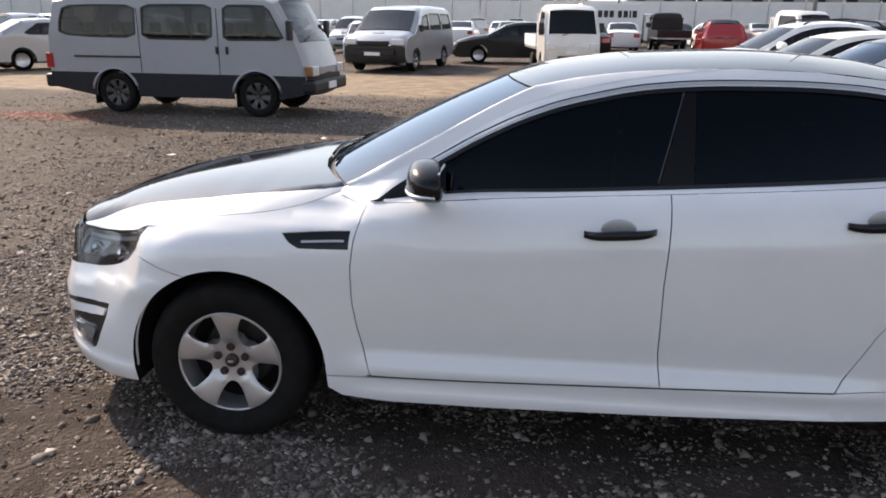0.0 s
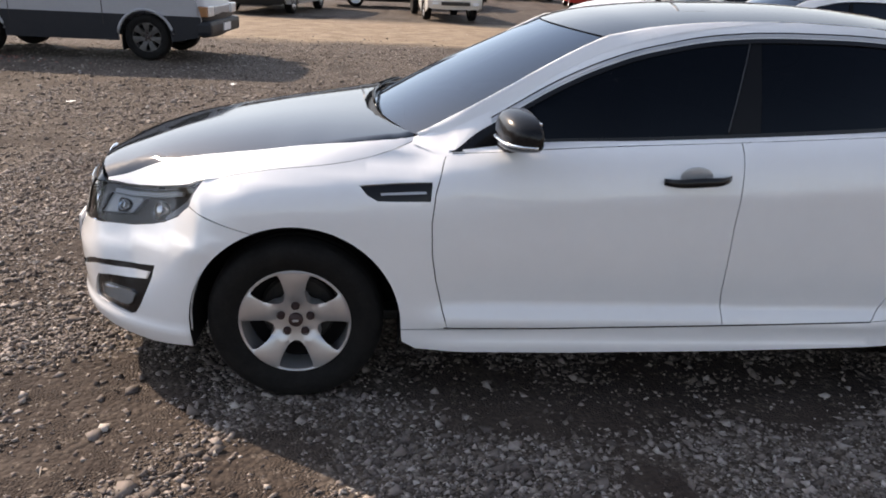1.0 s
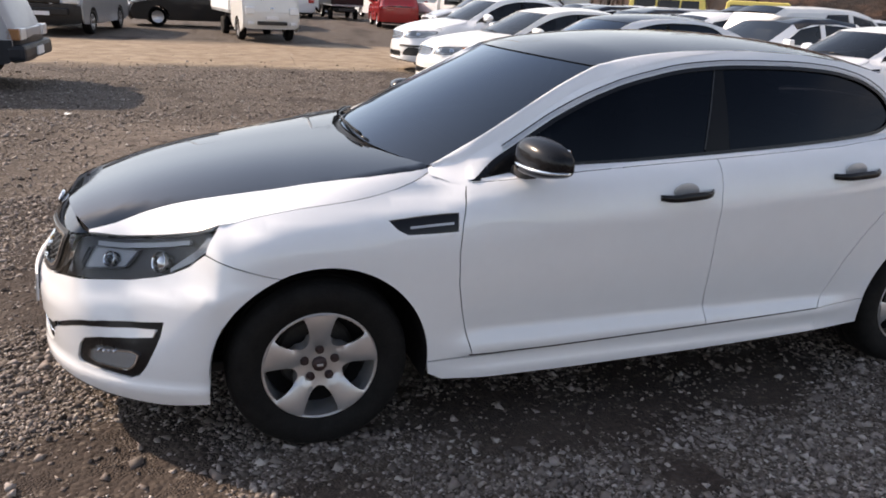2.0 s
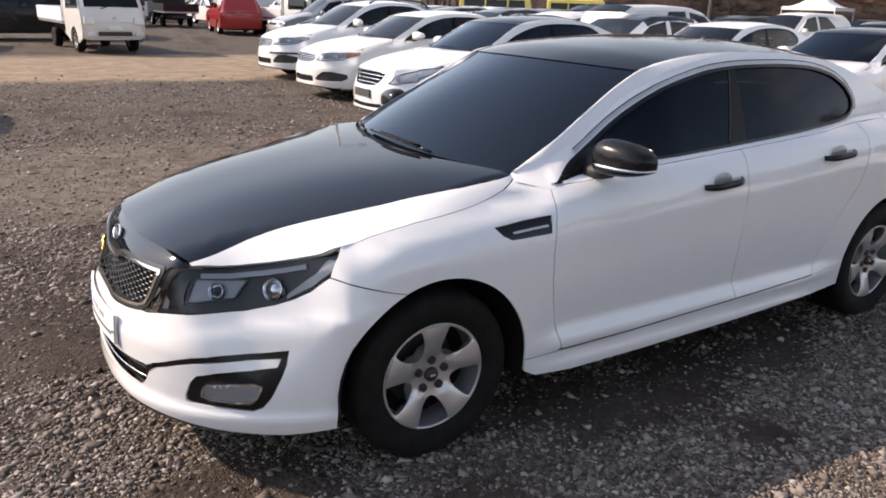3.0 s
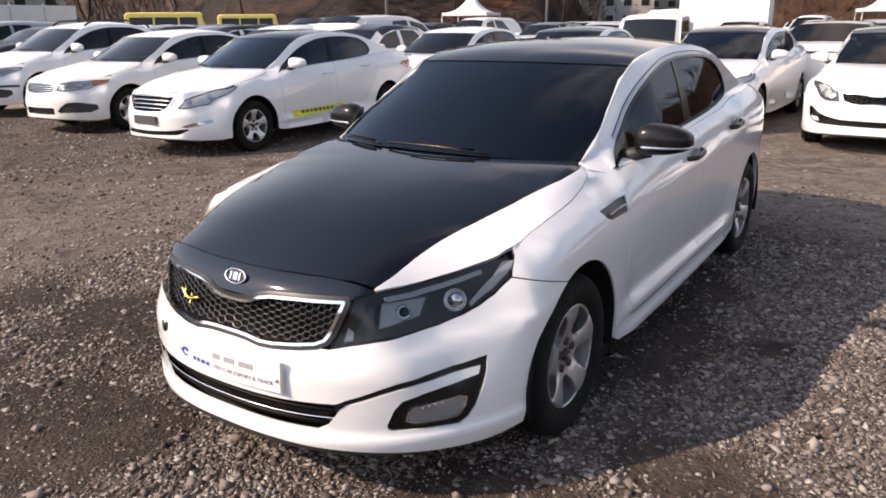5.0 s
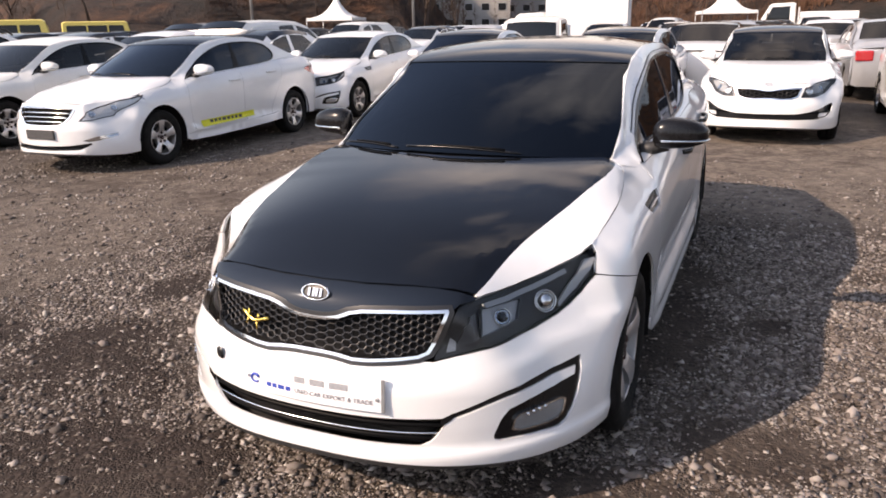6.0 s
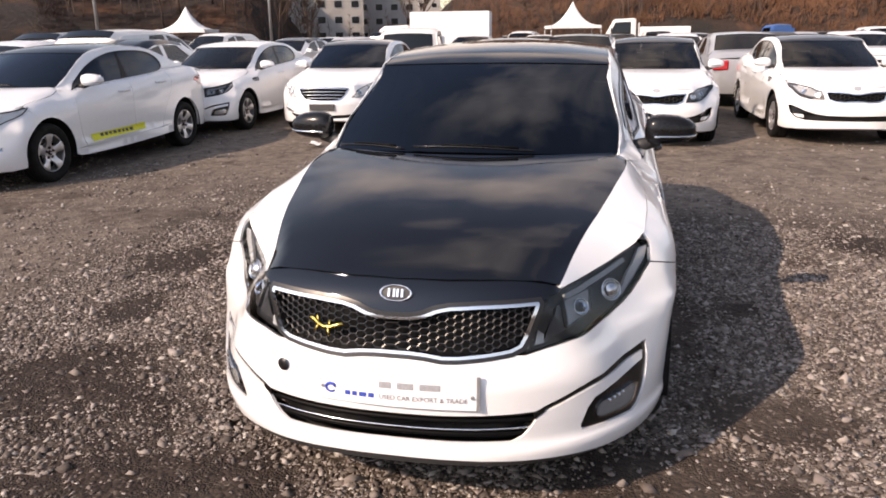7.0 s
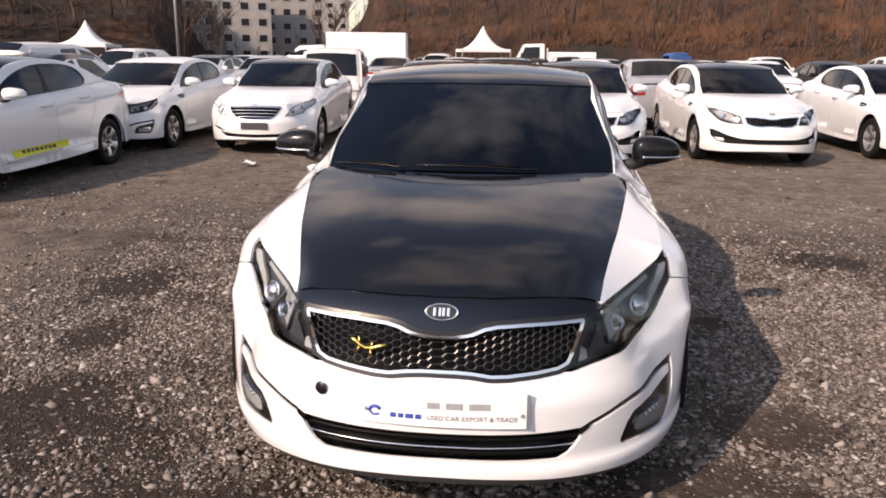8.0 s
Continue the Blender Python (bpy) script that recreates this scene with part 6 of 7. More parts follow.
# ---- vans, trucks and far cars ----
def hull(name, label, category, profile, half, pieces, windows=(), arches=(), tumble=0.10, belt_z=1.2, paint="white", lower=None, at=None, group="", r=0.07, bow=0.10, wheel_r=0.31, detail=True, pane="tintmid", rim="alloy"):
    """A vehicle whose skin follows a side outline. profile: outline points (x, z), from the bottom of the nose over the roof to the bottom of the tail; pieces: (first point, last point, name, material) strips of it; windows and arches are cut into the sides."""
    car = thing(name, label, category, group, at=at)
    W = M[paint]

    def wid(z):
        return half - tumble * max(0, z - belt_z) ** 1.3

    def side(x, z):
        return (x, -wid(z), z)
    loop = list(profile)
    low = [profile[-1]]
    base_z = min(profile[0][1], profile[-1][1])
    for cx, cr in sorted(arches, reverse=True):
        low += arc(cx, wheel_r, cr, -8, 188, 14)
    low += [profile[0]]
    poly = loop[1:-1] + [loop[-1]] + low[1:-1] + [loop[0]]
    poly = inset(poly, 0.0)
    xs = [p[0] for p in profile]
    zmid = sum(p[1] for p in profile) / len(profile)
    cen = (sum(xs) / len(xs), 0, zmid)
    shr = [(cen[0] + (x - cen[0]) * (1 - r / (max(xs) - min(xs))), z if z < zmid else z - r * 0.6) for x, z in poly]
    panel("side_panel", side, shr, W, car, holes=windows, depth=0.03, step=0.16, edge_step=0.09, mirror=True, centre=cen)
    if lower:
        lz = lower[1]
        hi = [(x, min(z, lz)) for x, z in shr]
        panel("lower_panel", side, hi, M[lower[0]], car, depth=0.01, lift=0.004, step=0.2, edge_step=0.09, mirror=True, centre=cen)
    for w in windows:
        panel("side_window", side, w, M[pane], car, "window glass", depth=0.003, lift=-0.012, step=0.25, edge_step=0.15, mirror=True, centre=cen)
        if not detail:
            continue
        panel("window_rubber", side, inset(w, -0.012), M["plastic"], car, holes=[inset(w, 0.018)], depth=0.006, lift=0.004, step=0.3, edge_step=0.12, mirror=True, centre=cen)
    pr = [Vector((p[0], 0, p[1])) for p in profile]
    mid = Vector(cen)
    for i0, i1, nm, mat in pieces:
        V, F = [], []
        seg = pr[i0:i1 + 1]
        pts = []
        for a, b2 in zip(seg, seg[1:]):
            k = max(1, int((b2 - a).length / 0.25))
            pts += [a.lerp(b2, q / k) for q in range(k)]
        pts.append(seg[-1])
        ts = np.linspace(-1, 1, 15)
        for i, p in enumerate(pts):
            t = (pts[min(i + 1, len(pts) - 1)] - pts[max(i - 1, 0)]).normalized()
            nn = Vector((-t.z, 0, t.x))
            if nn.dot(p - mid) < 0:
                nn = -nn
            w = wid(p.z)
            for q in ts:
                y = q * w
                e = max(0, abs(y) - (w - r)) / r
                drop = r * (1 - math.sqrt(max(0, 1 - e * e)))
                bulge = bow * (1 - q * q) * (1 if p.x < min(xs) + 0.9 else 0.35)
                V.append(p - nn * drop + nn * bulge * abs(nn.x) + Vector((0, y, 0)) + (nn * 0.035 * (1 - q * q) if nn.z > 0.7 else Vector()))
        m = len(ts)
        for i in range(len(pts) - 1):
            for j in range(m - 1):
                a = i * m + j
                F.append((a, a + 1, a + m + 1, a + m))
        f0 = F[len(F) // 2]
        out_way = (V[f0[1]] - V[f0[0]]).cross(V[f0[2]] - V[f0[0]])
        if out_way.dot(V[f0[0]] - mid) < 0:
            F = [q[::-1] for q in F]
        if nm in ("windscreen", "rear_window"):
            edge = [q for k, q in enumerate(F) if k % (m - 1) in (0, m - 2)]
            F = [q for k, q in enumerate(F) if k % (m - 1) not in (0, m - 2)]
            for rows in (edge[::2], edge[1::2]):
                used = sorted({k for q in rows for k in q})
                at_of = {k: n for n, k in enumerate(used)}
                mesh_part("screen_pillar", [V[k] for k in used], [tuple(at_of[k] for k in q) for q in rows], W, car)
            used = sorted({k for q in F for k in q})
            at_of = {k: n for n, k in enumerate(used)}
            V, F = [V[k] for k in used], [tuple(at_of[k] for k in q) for q in F]
        mesh_part(nm, V, F, M[mat], car)
    box_part("underbody", (min(xs) + 0.25, max(xs) - 0.25, -half + 0.22, half - 0.22, base_z - 0.02, base_z + 0.12), M["plastic"], car)
    for cx, cr in arches:
        for sg in (-1, 1):
            if detail:
                wheel(car, cx, sg * (half - 0.115), wheel_r, sg, 5 if rim == "alloy" else 7, radius=wheel_r, turn=cx * 50, material=M[rim])
            else:
                k = wheel_r
                V, F = revolve([(0.62 * k, -0.09), (0.9 * k, -0.1), (k, -0.07), (k, 0.07), (0.9 * k, 0.1)], 18)
                ty = mesh_part("tyre", [(cx + x, sg * (half - 0.11) - sg * -y * 1, k + z) for x, y, z in V], F, M["rubber"], car)
                V, F = revolve([(0.0, -0.06), (0.2 * k, -0.085), (0.62 * k, -0.075), (0.64 * k, -0.09)], 18)
                mesh_part("hub", [(cx + x, sg * (half - 0.11) + (y if sg < 0 else -y), k + z) for x, y, z in V], F, M["alloy"], ty)
    return car


def side_mirror(car, x, y, z, mat, tall=0.2):
    for sg in (-1, 1):
        mi = box_part("wing_mirror", (x - 0.05, x + 0.03, min(sg * y, sg * (y + 0.15)), max(sg * y, sg * (y + 0.15)), z - tall / 2, z + tall / 2), M[mat], car, bevel=0.03)
        V, F = tube([(x, sg * (y + 0.02), z - tall * 0.3), (x + 0.12, sg * (y - 0.1), z - tall * 0.5)], 0.012, 6)
        mesh_part("mirror_arm", V, F, M["plastic"], mi)


# passenger van, two-tone
def low(z):
    """Heights of the van's upper body, which is low and long."""
    return z if z < 0.42 else 0.42 + (z - 0.42) * 0.79 if z < 1.43 else 1.218 + (z - 1.43) * 1.0


VAN = hull("passenger_van", "pale grey passenger van with slate blue lower body", "van",
           [(x, low(z)) for x, z in ((-0.80, 0.36), (-0.87, 0.50), (-0.86, 0.78), (-0.80, 1.02), (-0.70, 1.36), (-0.36, 2.00), (-0.22, 2.06), (1.2, 2.10), (3.3, 2.08), (3.55, 2.02), (3.68, 1.5), (3.72, 0.9), (3.70, 0.42))], 0.83,
           [(0, 2, "front_skirt", "vandark"), (2, 4, "front_panel", "vangrey"), (4, 5, "windscreen", "clear"), (5, 9, "roof", "vangrey"), (9, 10, "rear_window", "clear"), (10, 12, "tail_gate", "vangrey")],
           windows=[smooth_loop([(x, low(z)) for x, z in w], 1) for w in (
               [(-0.50, 1.42), (-0.40, 1.6), (-0.22, 1.93), (0.1, 1.94), (0.52, 1.94), (0.52, 1.66), (0.52, 1.41), (0.1, 1.41)],
               [(0.72, 1.41), (0.72, 1.7), (0.72, 1.94), (1.3, 1.95), (1.93, 1.94), (1.93, 1.7), (1.93, 1.42), (1.3, 1.41)],
               [(2.06, 1.44), (2.06, 1.7), (2.06, 1.93), (2.7, 1.94), (3.34, 1.92), (3.42, 1.7), (3.44, 1.48), (2.8, 1.44)])],
           arches=[(0.0, 0.40), (2.5, 0.40)], bow=0.07, paint="vangrey", lower=("vandark", 0.66), at=pose(-3.2, 9.36, 0, 0, 0, 176), pane="vanglass", wheel_r=0.335, rim="steelwheel")


def van_details(v):
    box_part("front_bumper", (-0.98, -0.72, -0.84, 0.84, 0.38, 0.60), M["vandark"], v, "slate blue plastic bumper", bevel=0.06)
    box_part("rear_bumper", (3.62, 3.80, -0.84, 0.84, 0.40, 0.62), M["vandark"], v, bevel=0.05)
    for sg in (-1, 1):
        hl = box_part("headlamp", (-0.945, -0.84, sg * 0.62 - 0.13, sg * 0.62 + 0.13, 0.66, 0.81), M["lampbright"], v, "rectangular headlamp", bevel=0.02)
        box_part("indicator", (-0.93, -0.76, sg * 0.79 - 0.04, sg * 0.79 + 0.04, 0.66, 0.81), M["dullamber"], hl, "dull amber indicator", bevel=0.015)
        box_part("tail_lamp", (3.60, 3.735, sg * 0.80 - 0.045, sg * 0.80 + 0.045, 0.72, 0.96), M["redlens"], v, "red tail lamp", bevel=0.015)
        for x in (0.45, 0.62):
            box_part("door_handle", (x, x + 0.045, sg * 0.835 - 0.02, sg * 0.835 + 0.02, 0.98, 1.10), M["plastic"], v, "black door handle", bevel=0.01)
        box_part("slide_rail", (2.0, 3.2, sg * 0.835 - 0.014, sg * 0.835 + 0.014, 0.90, 0.93), M["plastic"], v, "dark door rail", bevel=0.005)
        for x in (0.62, 2.0):
            box_part("door_gap", (x - 0.004, x + 0.004, sg * 0.83 - 0.006, sg * 0.83 + 0.006, 0.5, 1.68), M["lampblack"], v, bevel=0.0)
        for x in (0.36, 2.9):
            box_part("mud_flap", (x, x + 0.02, sg * 0.70 - 0.11, sg * 0.70 + 0.11, 0.14, 0.44), M["rubber"], v, bevel=0.004)
        for cx in (0.0, 2.5):
            V, F = tube([(x, sg * 0.838, z) for x, z in arc(cx, 0.315, 0.42, 10, 170, 14)], 0.022, 6)
            mesh_part("arch_lip", V, F, M["vangrey"], v)
    side_mirror(v, -0.60, 0.80, 1.36, "plastic", 0.3)
    V, F = tube([(-0.74, 0.55, 1.20), (-0.66, -0.05, 1.32)], 0.012, 5)
    mesh_part("wiper", V, F, M["plastic"], v)
    box_part("grille", (-0.93, -0.85, -0.42, 0.42, 0.67, 0.80), M["vangrey"], v, bevel=0.02)
    box_part("number_plate", (-1.0, -0.975, -0.18, 0.18, 0.43, 0.54), M["plate"], v, bevel=0.004)
    for x in (0.55, 1.45, 2.35, 3.1):
        for sy in (-0.42, 0.42):
            s = box_part("seat", (x, x + 0.16, sy - 0.27, sy + 0.27, 0.6, 1.26), M["seat"], v, bevel=0.06)
            box_part("headrest", (x + 0.03, x + 0.13, sy - 0.13, sy + 0.13, 1.28, 1.46), M["seat"], s, bevel=0.04)


van_details(VAN)

# rounded silver van seen from the front
SVAN = hull("passenger_van", "silver passenger van with dark bumper", "van",
            [(-0.85, 0.30), (-0.95, 0.45), (-0.95, 0.78), (-0.80, 1.00), (-0.15, 1.18), (0.62, 1.78), (0.85, 1.88), (2.2, 1.95), (3.6, 1.92), (3.75, 1.86), (3.9, 1.2), (3.9, 0.5), (3.85, 0.36)], 0.90,
            [(0, 2, "front_skirt", "plastic"), (2, 4, "hood", "silver"), (4, 5, "windscreen", "tintmid"), (5, 9, "roof", "silver"), (9, 10, "rear_window", "tintmid"), (10, 12, "tail_gate", "silver")],
            windows=[[(0.35, 1.22), (0.78, 1.62), (1.25, 1.70), (1.25, 1.22)], [(1.4, 1.22), (1.4, 1.72), (2.5, 1.72), (2.5, 1.22)], [(2.62, 1.22), (2.62, 1.72), (3.55, 1.70), (3.65, 1.25)]],
            arches=[(0.0, 0.39), (2.9, 0.39)], paint="silver", at=pose(-3.4, 20.4, 0, 0, 0, 80) @ Matrix.Diagonal((1.06, 1.12, 1.0, 1)), r=0.12, tumble=0.2, wheel_r=0.325)


def svan_details(v):
    for sg in (-1, 1):
        box_part("headlamp", (-1.0, -0.80, sg * 0.66 - 0.17, sg * 0.66 + 0.17, 0.80, 0.98), M["lampbright"], v, "clear headlamp", bevel=0.04)
    box_part("grille", (-1.05, -0.95, -0.45, 0.45, 0.80, 0.92), M["lampblack"], v, "dark grille", bevel=0.03)
    box_part("bumper_mouth", (-1.08, -0.95, -0.62, 0.62, 0.50, 0.68), M["lampblack"], v, bevel=0.03)
    box_part("number_plate", (-1.11, -1.06, -0.22, 0.22, 0.50, 0.60), M["plate"], v, bevel=0.004)
    box_part("hood_scoop", (-0.62, -0.30, -0.16, 0.16, 1.06, 1.16), M["silver"], v, bevel=0.04)
    side_mirror(v, 0.35, 0.86, 1.28, "plastic", 0.2)


svan_details(SVAN)


def cab_truck(name, label, at, load="flat", cargo="boxwhite", length=2.9, detail=True, group="", box_top=2.58):
    """A small cab-over truck with a drop-side bed or a cargo box."""
    t = hull(name, label, "truck",
             [(-0.95, 0.36), (-1.02, 0.50), (-1.02, 0.80), (-0.95, 1.17), (-0.62, 1.80), (-0.45, 1.93), (0.55, 1.98), (0.70, 1.92), (0.74, 0.60), (0.72, 0.45)], 0.80,
             [(0, 2, "front_skirt", "ivory"), (2, 3, "front_panel", "ivory"), (3, 4, "windscreen", "tintmid"), (4, 7, "roof", "ivory"), (7, 9, "cab_back", "ivory")],
             windows=[[(-0.72, 1.14), (-0.46, 1.76), (0.42, 1.80), (0.42, 1.12)]], arches=[(-0.15, 0.37)], bow=0.045, paint="ivory", at=at, group=group, r=0.09, wheel_r=0.29, tumble=0.12, detail=detail)
    for sg in (-1, 1):
        box_part("headlamp", (-1.09, -0.97, sg * 0.62 - 0.13, sg * 0.62 + 0.13, 0.74, 0.93), M["lampbright"], t, "clear headlamp", bevel=0.03)
        box_part("fog_lamp", (-1.10, -1.0, sg * 0.60 - 0.09, sg * 0.60 + 0.09, 0.45, 0.54), M["lampbright"], t, bevel=0.02)
        k = 0.27
        V, F = revolve([(0.0, -0.07), (0.6 * k, -0.09), (0.9 * k, -0.1), (k, -0.07), (k, 0.09), (0.8 * k, 0.1)], 20)
        mesh_part("rear_wheel", [(length - 0.55 + x, sg * 0.66 + y * (1 if sg < 0 else -1), k + z) for x, y, z in V], F, M["rubber"], t)
    box_part("intake", (-1.11, -1.0, -0.42, 0.42, 0.46, 0.56), M["lampblack"], t, "dark bumper slot", bevel=0.015)
    box_part("number_plate", (-1.12, -1.06, -0.17, 0.17, 0.60, 0.69), M["plate"], t, bevel=0.004)
    bm = bmesh.new()
    bmesh.ops.create_uvsphere(bm, u_segments=14, v_segments=8, radius=1, matrix=Matrix.Translation((-1.075, 0, 0.90)) @ Matrix.Diagonal((0.02, 0.06, 0.03, 1)))
    part("badge", bm, M["chrome"], t, "small oval badge", smooth=True)
    side_mirror(t, -0.66, 0.80, 1.35, "plastic", 0.26)
    V, F = tube([(-1.02, 0.3, 1.13), (-0.90, -0.25, 1.32)], 0.011, 5)
    mesh_part("wiper", V, F, M["plastic"], t)
    box_part("chassis", (0.6, length + 0.7, -0.42, 0.42, 0.42, 0.58), M["plastic"], t, bevel=0.02)
    if load == "flat":
        box_part("bed_floor", (0.85, length + 0.85, -0.82, 0.82, 0.68, 0.76), M["steel"], t, bevel=0.01)
        for sg in (-1, 1):
            box_part("bed_side", (0.85, length + 0.85, sg * 0.82 - 0.02, sg * 0.82 + 0.02, 0.76, 1.12), M[cargo], t, bevel=0.008)
        box_part("bed_front", (0.85, 0.90, -0.8, 0.8, 0.76, 1.75), M[cargo], t, bevel=0.01)
        box_part("tail_board", (length + 0.81, length + 0.85, -0.8, 0.8, 0.76, 1.12), M[cargo], t, bevel=0.01)
    else:
        box_part("cargo_box", (0.85, length + 1.0, -0.88, 0.88, 0.72, box_top), M[cargo], t, "plain white cargo box", bevel=0.03)
        for x in np.linspace(1.3, length + 0.6, 5):
            for sg in (-1, 1):
                box_part("box_rib", (x - 0.02, x + 0.02, sg * 0.885 - 0.008, sg * 0.885 + 0.008, 0.76, box_top - 0.04), M[cargo], t, bevel=0.003)
    return t


TRUCK = cab_truck("small_truck", "small white cab-over truck with drop-side bed", pose(2.15, 20.2, 0, 0, 0, 97), group="small trucks")
copy_thing(TRUCK, pose(11.6, 28.6, 0, 0, 0, 112))
BOXTRUCK = cab_truck("small_truck", "white small truck parked behind the sedans", pose(17.2, 4.6, 0, 0, 0, 6) @ Matrix.Diagonal((0.95, 1.0, 0.84, 1)), load="flat", length=2.4, group="small trucks")
CARGO = cab_truck("box_truck", "white truck with a plain cargo box", pose(33.5, 9.6, 0, 0, 0, 275), load="box", length=3.6, group="small trucks", detail=False)
FLATBED = tagged(copy_thing(TRUCK, pose(57.0, -1.5, 0, 0, 0, 270) @ Matrix.Diagonal((1.28, 1.25, 1.3, 1))), "white flat-bed truck parked below the slope")
box_part("load_board", (0.95, 3.72, -0.78, 0.78, 1.06, 1.52), M["boxwhite"], FLATBED, "pale board sides on the bed", bevel=0.02)
SIGNED = copy_thing(CARGO, pose(8.6, 46.5, 0, 0, 0, 185))
tagged(SIGNED, "white box truck with dark lettering bars on its side")
for k, (x0, w) in enumerate(((1.25, 0.26), (1.6, 0.1), (1.8, 0.26), (2.16, 0.24), (2.65, 0.26), (3.0, 0.26), (3.35, 0.26), (3.7, 0.26))):
    box_part("sign_bar", (x0, x0 + w, 0.888, 0.896, 1.75, 2.15), M["plastic"], SIGNED, bevel=0.002)

# tall estate beside the amber-lamped sedan
MPV = sedan("estate_car", "white tall estate car with black roof rails", look_of="box", top="white", paint="white", pane="tintmid", at=pose(4.85, 12.35, 0, 0, 0, 3) @ Matrix.Diagonal((1.0, 1.0, 1.10, 1)))


def estate_details(v):
    for sg in (-1, 1):
        V, F = tube([(1.25, sg * 0.50, 1.375), (1.4, sg * 0.51, 1.44), (2.0, sg * 0.51, 1.465), (2.6, sg * 0.47, 1.42), (2.75, sg * 0.45, 1.33)], 0.018, 6)
        mesh_part("roof_rail", V, F, M["plastic"], v, "black roof rail")
    strip = [front(0.30, 0.455), front(0.55, 0.455), flank(-0.50, 0.455), flank(-0.38, 0.455), flank(-0.38, 0.49), flank(-0.50, 0.49), front(0.55, 0.49), front(0.30, 0.49)]
    panel("bumper_strip", body, strip, M["plastic"], v, "black bumper strip", depth=0.01, lift=0.006, mirror=True, step=0.05)


estate_details(MPV)

# cars further off, simpler
FAR = "cars in the far rows"


def far_car(name, label, paint, top, category="car", tall=0.0, wagon=False, pane="tintmid"):
    h = tall
    tail = [(2.55, 1.40 + h), (3.15, 1.10), (3.65, 1.03), (3.85, 0.95), (3.88, 0.5), (3.80, 0.28)]
    if wagon:
        tail = [(3.2, 1.42 + h), (3.45, 1.3 + h), (3.62, 0.95), (3.68, 0.9), (3.7, 0.5), (3.65, 0.28)]
    pr = [(-0.78, 0.22), (-0.90, 0.34), (-0.90, 0.56), (-0.80, 0.74), (-0.25, 0.92), (0.35, 1.0 + h * 0.3), (1.0, 1.34 + h), (1.35, 1.43 + h), (2.0, 1.455 + h)] + tail
    wins = [[(0.60, 1.0 + h * 0.3), (1.05, 1.27 + h), (1.55, 1.36 + h), (1.55, 1.0 + h * 0.3)], [(1.66, 1.0 + h * 0.3), (1.66, 1.37 + h), (2.2, 1.35 + h), (2.62, 1.08 + h * 0.4), (2.5, 1.02 + h * 0.3)]]
    c = hull(name, label, category, pr, 0.87, [(0, 3, "front_bumper", paint), (3, 5, "hood", paint), (5, 6, "windscreen", pane), (6, 9, "roof", top), (9, 10, "rear_window", pane), (10, 12, "trunk", paint), (12, 14, "rear_bumper", paint)],
             windows=wins, arches=[(0.0, 0.36), (2.75, 0.36)], paint=paint, r=0.12, tumble=0.45, belt_z=0.95, wheel_r=0.31, detail=False, at=pose(0, 0, -50), group=FAR)
    for sg in (-1, 1):
        box_part("headlamp", (-0.93, -0.66, sg * 0.58 - 0.17, sg * 0.58 + 0.17, 0.60, 0.72), M["lampbright"], c, bevel=0.04)
        box_part("tail_lamp", (tail[2][0] - 0.05 if wagon else 3.70, (tail[3][0] if wagon else 3.87) + 0.035, sg * 0.66 - 0.15, sg * 0.66 + 0.15, 0.74, 0.93), M["redlens"], c, "red tail lamp", bevel=0.03)
        box_part("wing_mirror", (0.62, 0.74, sg * 0.92 - 0.09, sg * 0.92 + 0.09, 0.98 + h * 0.3, 1.10 + h * 0.3), M[paint], c, bevel=0.03)
    box_part("grille", (-0.99, -0.86, -0.36, 0.36, 0.58, 0.68), M["lampblack"], c, bevel=0.02)
    box_part("intake", (-0.99, -0.86, -0.5, 0.5, 0.30, 0.40), M["lampblack"], c, bevel=0.02)
    return c


KINDS = [
    (far_car("parked_sedan", "white sedan in a far row", "white", "white"), 5),
    (far_car("parked_sedan", "white sedan with black roof in a far row", "white", "wrap"), 3),
    (far_car("parked_sedan", "silver sedan in a far row", "silver", "silver"), 3),
    (far_car("parked_sedan", "black sedan in a far row", "blackpaint", "blackpaint"), 2),
    (far_car("parked_estate", "white tall estate car in a far row", "ivory", "ivory", tall=0.2, wagon=True), 2),
    (far_car("parked_estate", "silver tall estate car in a far row", "silver", "silver", tall=0.18, wagon=True), 1),
]
REDCAR = far_car("parked_estate", "red compact estate car with dark rear window", "redpaint", "redpaint", tall=0.16, wagon=True)


def place_first(proto, x, y, turn):
    proto.matrix_world = pose(x, y, 0, 0, 0, turn)


place_first(KINDS[3][0], -0.9, 26.0, 5)
place_first(KINDS[2][0], 17.25, -3.38, 181)
place_first(KINDS[0][0], -4.9, 24.8, 100)
place_first(KINDS[1][0], 9.3, 8.8, 2)
place_first(KINDS[4][0], 14.0, 9.6, 181)
place_first(KINDS[5][0], -7.6, 33.0, 92)
place_first(REDCAR, 9.4, 33.0, 262)
copy_thing(KINDS[2][0], pose(-12.6, 20.3, 0, 0, 0, 232))
copy_thing(KINDS[2][0], pose(-11.4, 24.0, 0, 0, 0, 25))
copy_thing(KINDS[0][0], pose(5.9, 41.0, 0, 0, 0, 268))
copy_thing(KINDS[0][0], pose(11.4, 40.0, 0, 0, 0, 95))
dark_pickup = cab_truck("pickup_truck", "dark flat-bed truck seen from behind", pose(8.3, 40.2, 0, 0, 0, 268), cargo="blackpaint", group="small trucks", detail=False)
for o in dark_pickup.children:
    if o.type == "MESH" and o.data.materials and o.data.materials[0] in (M["ivory"],):
        o.data.materials[0] = M["blackpaint"]
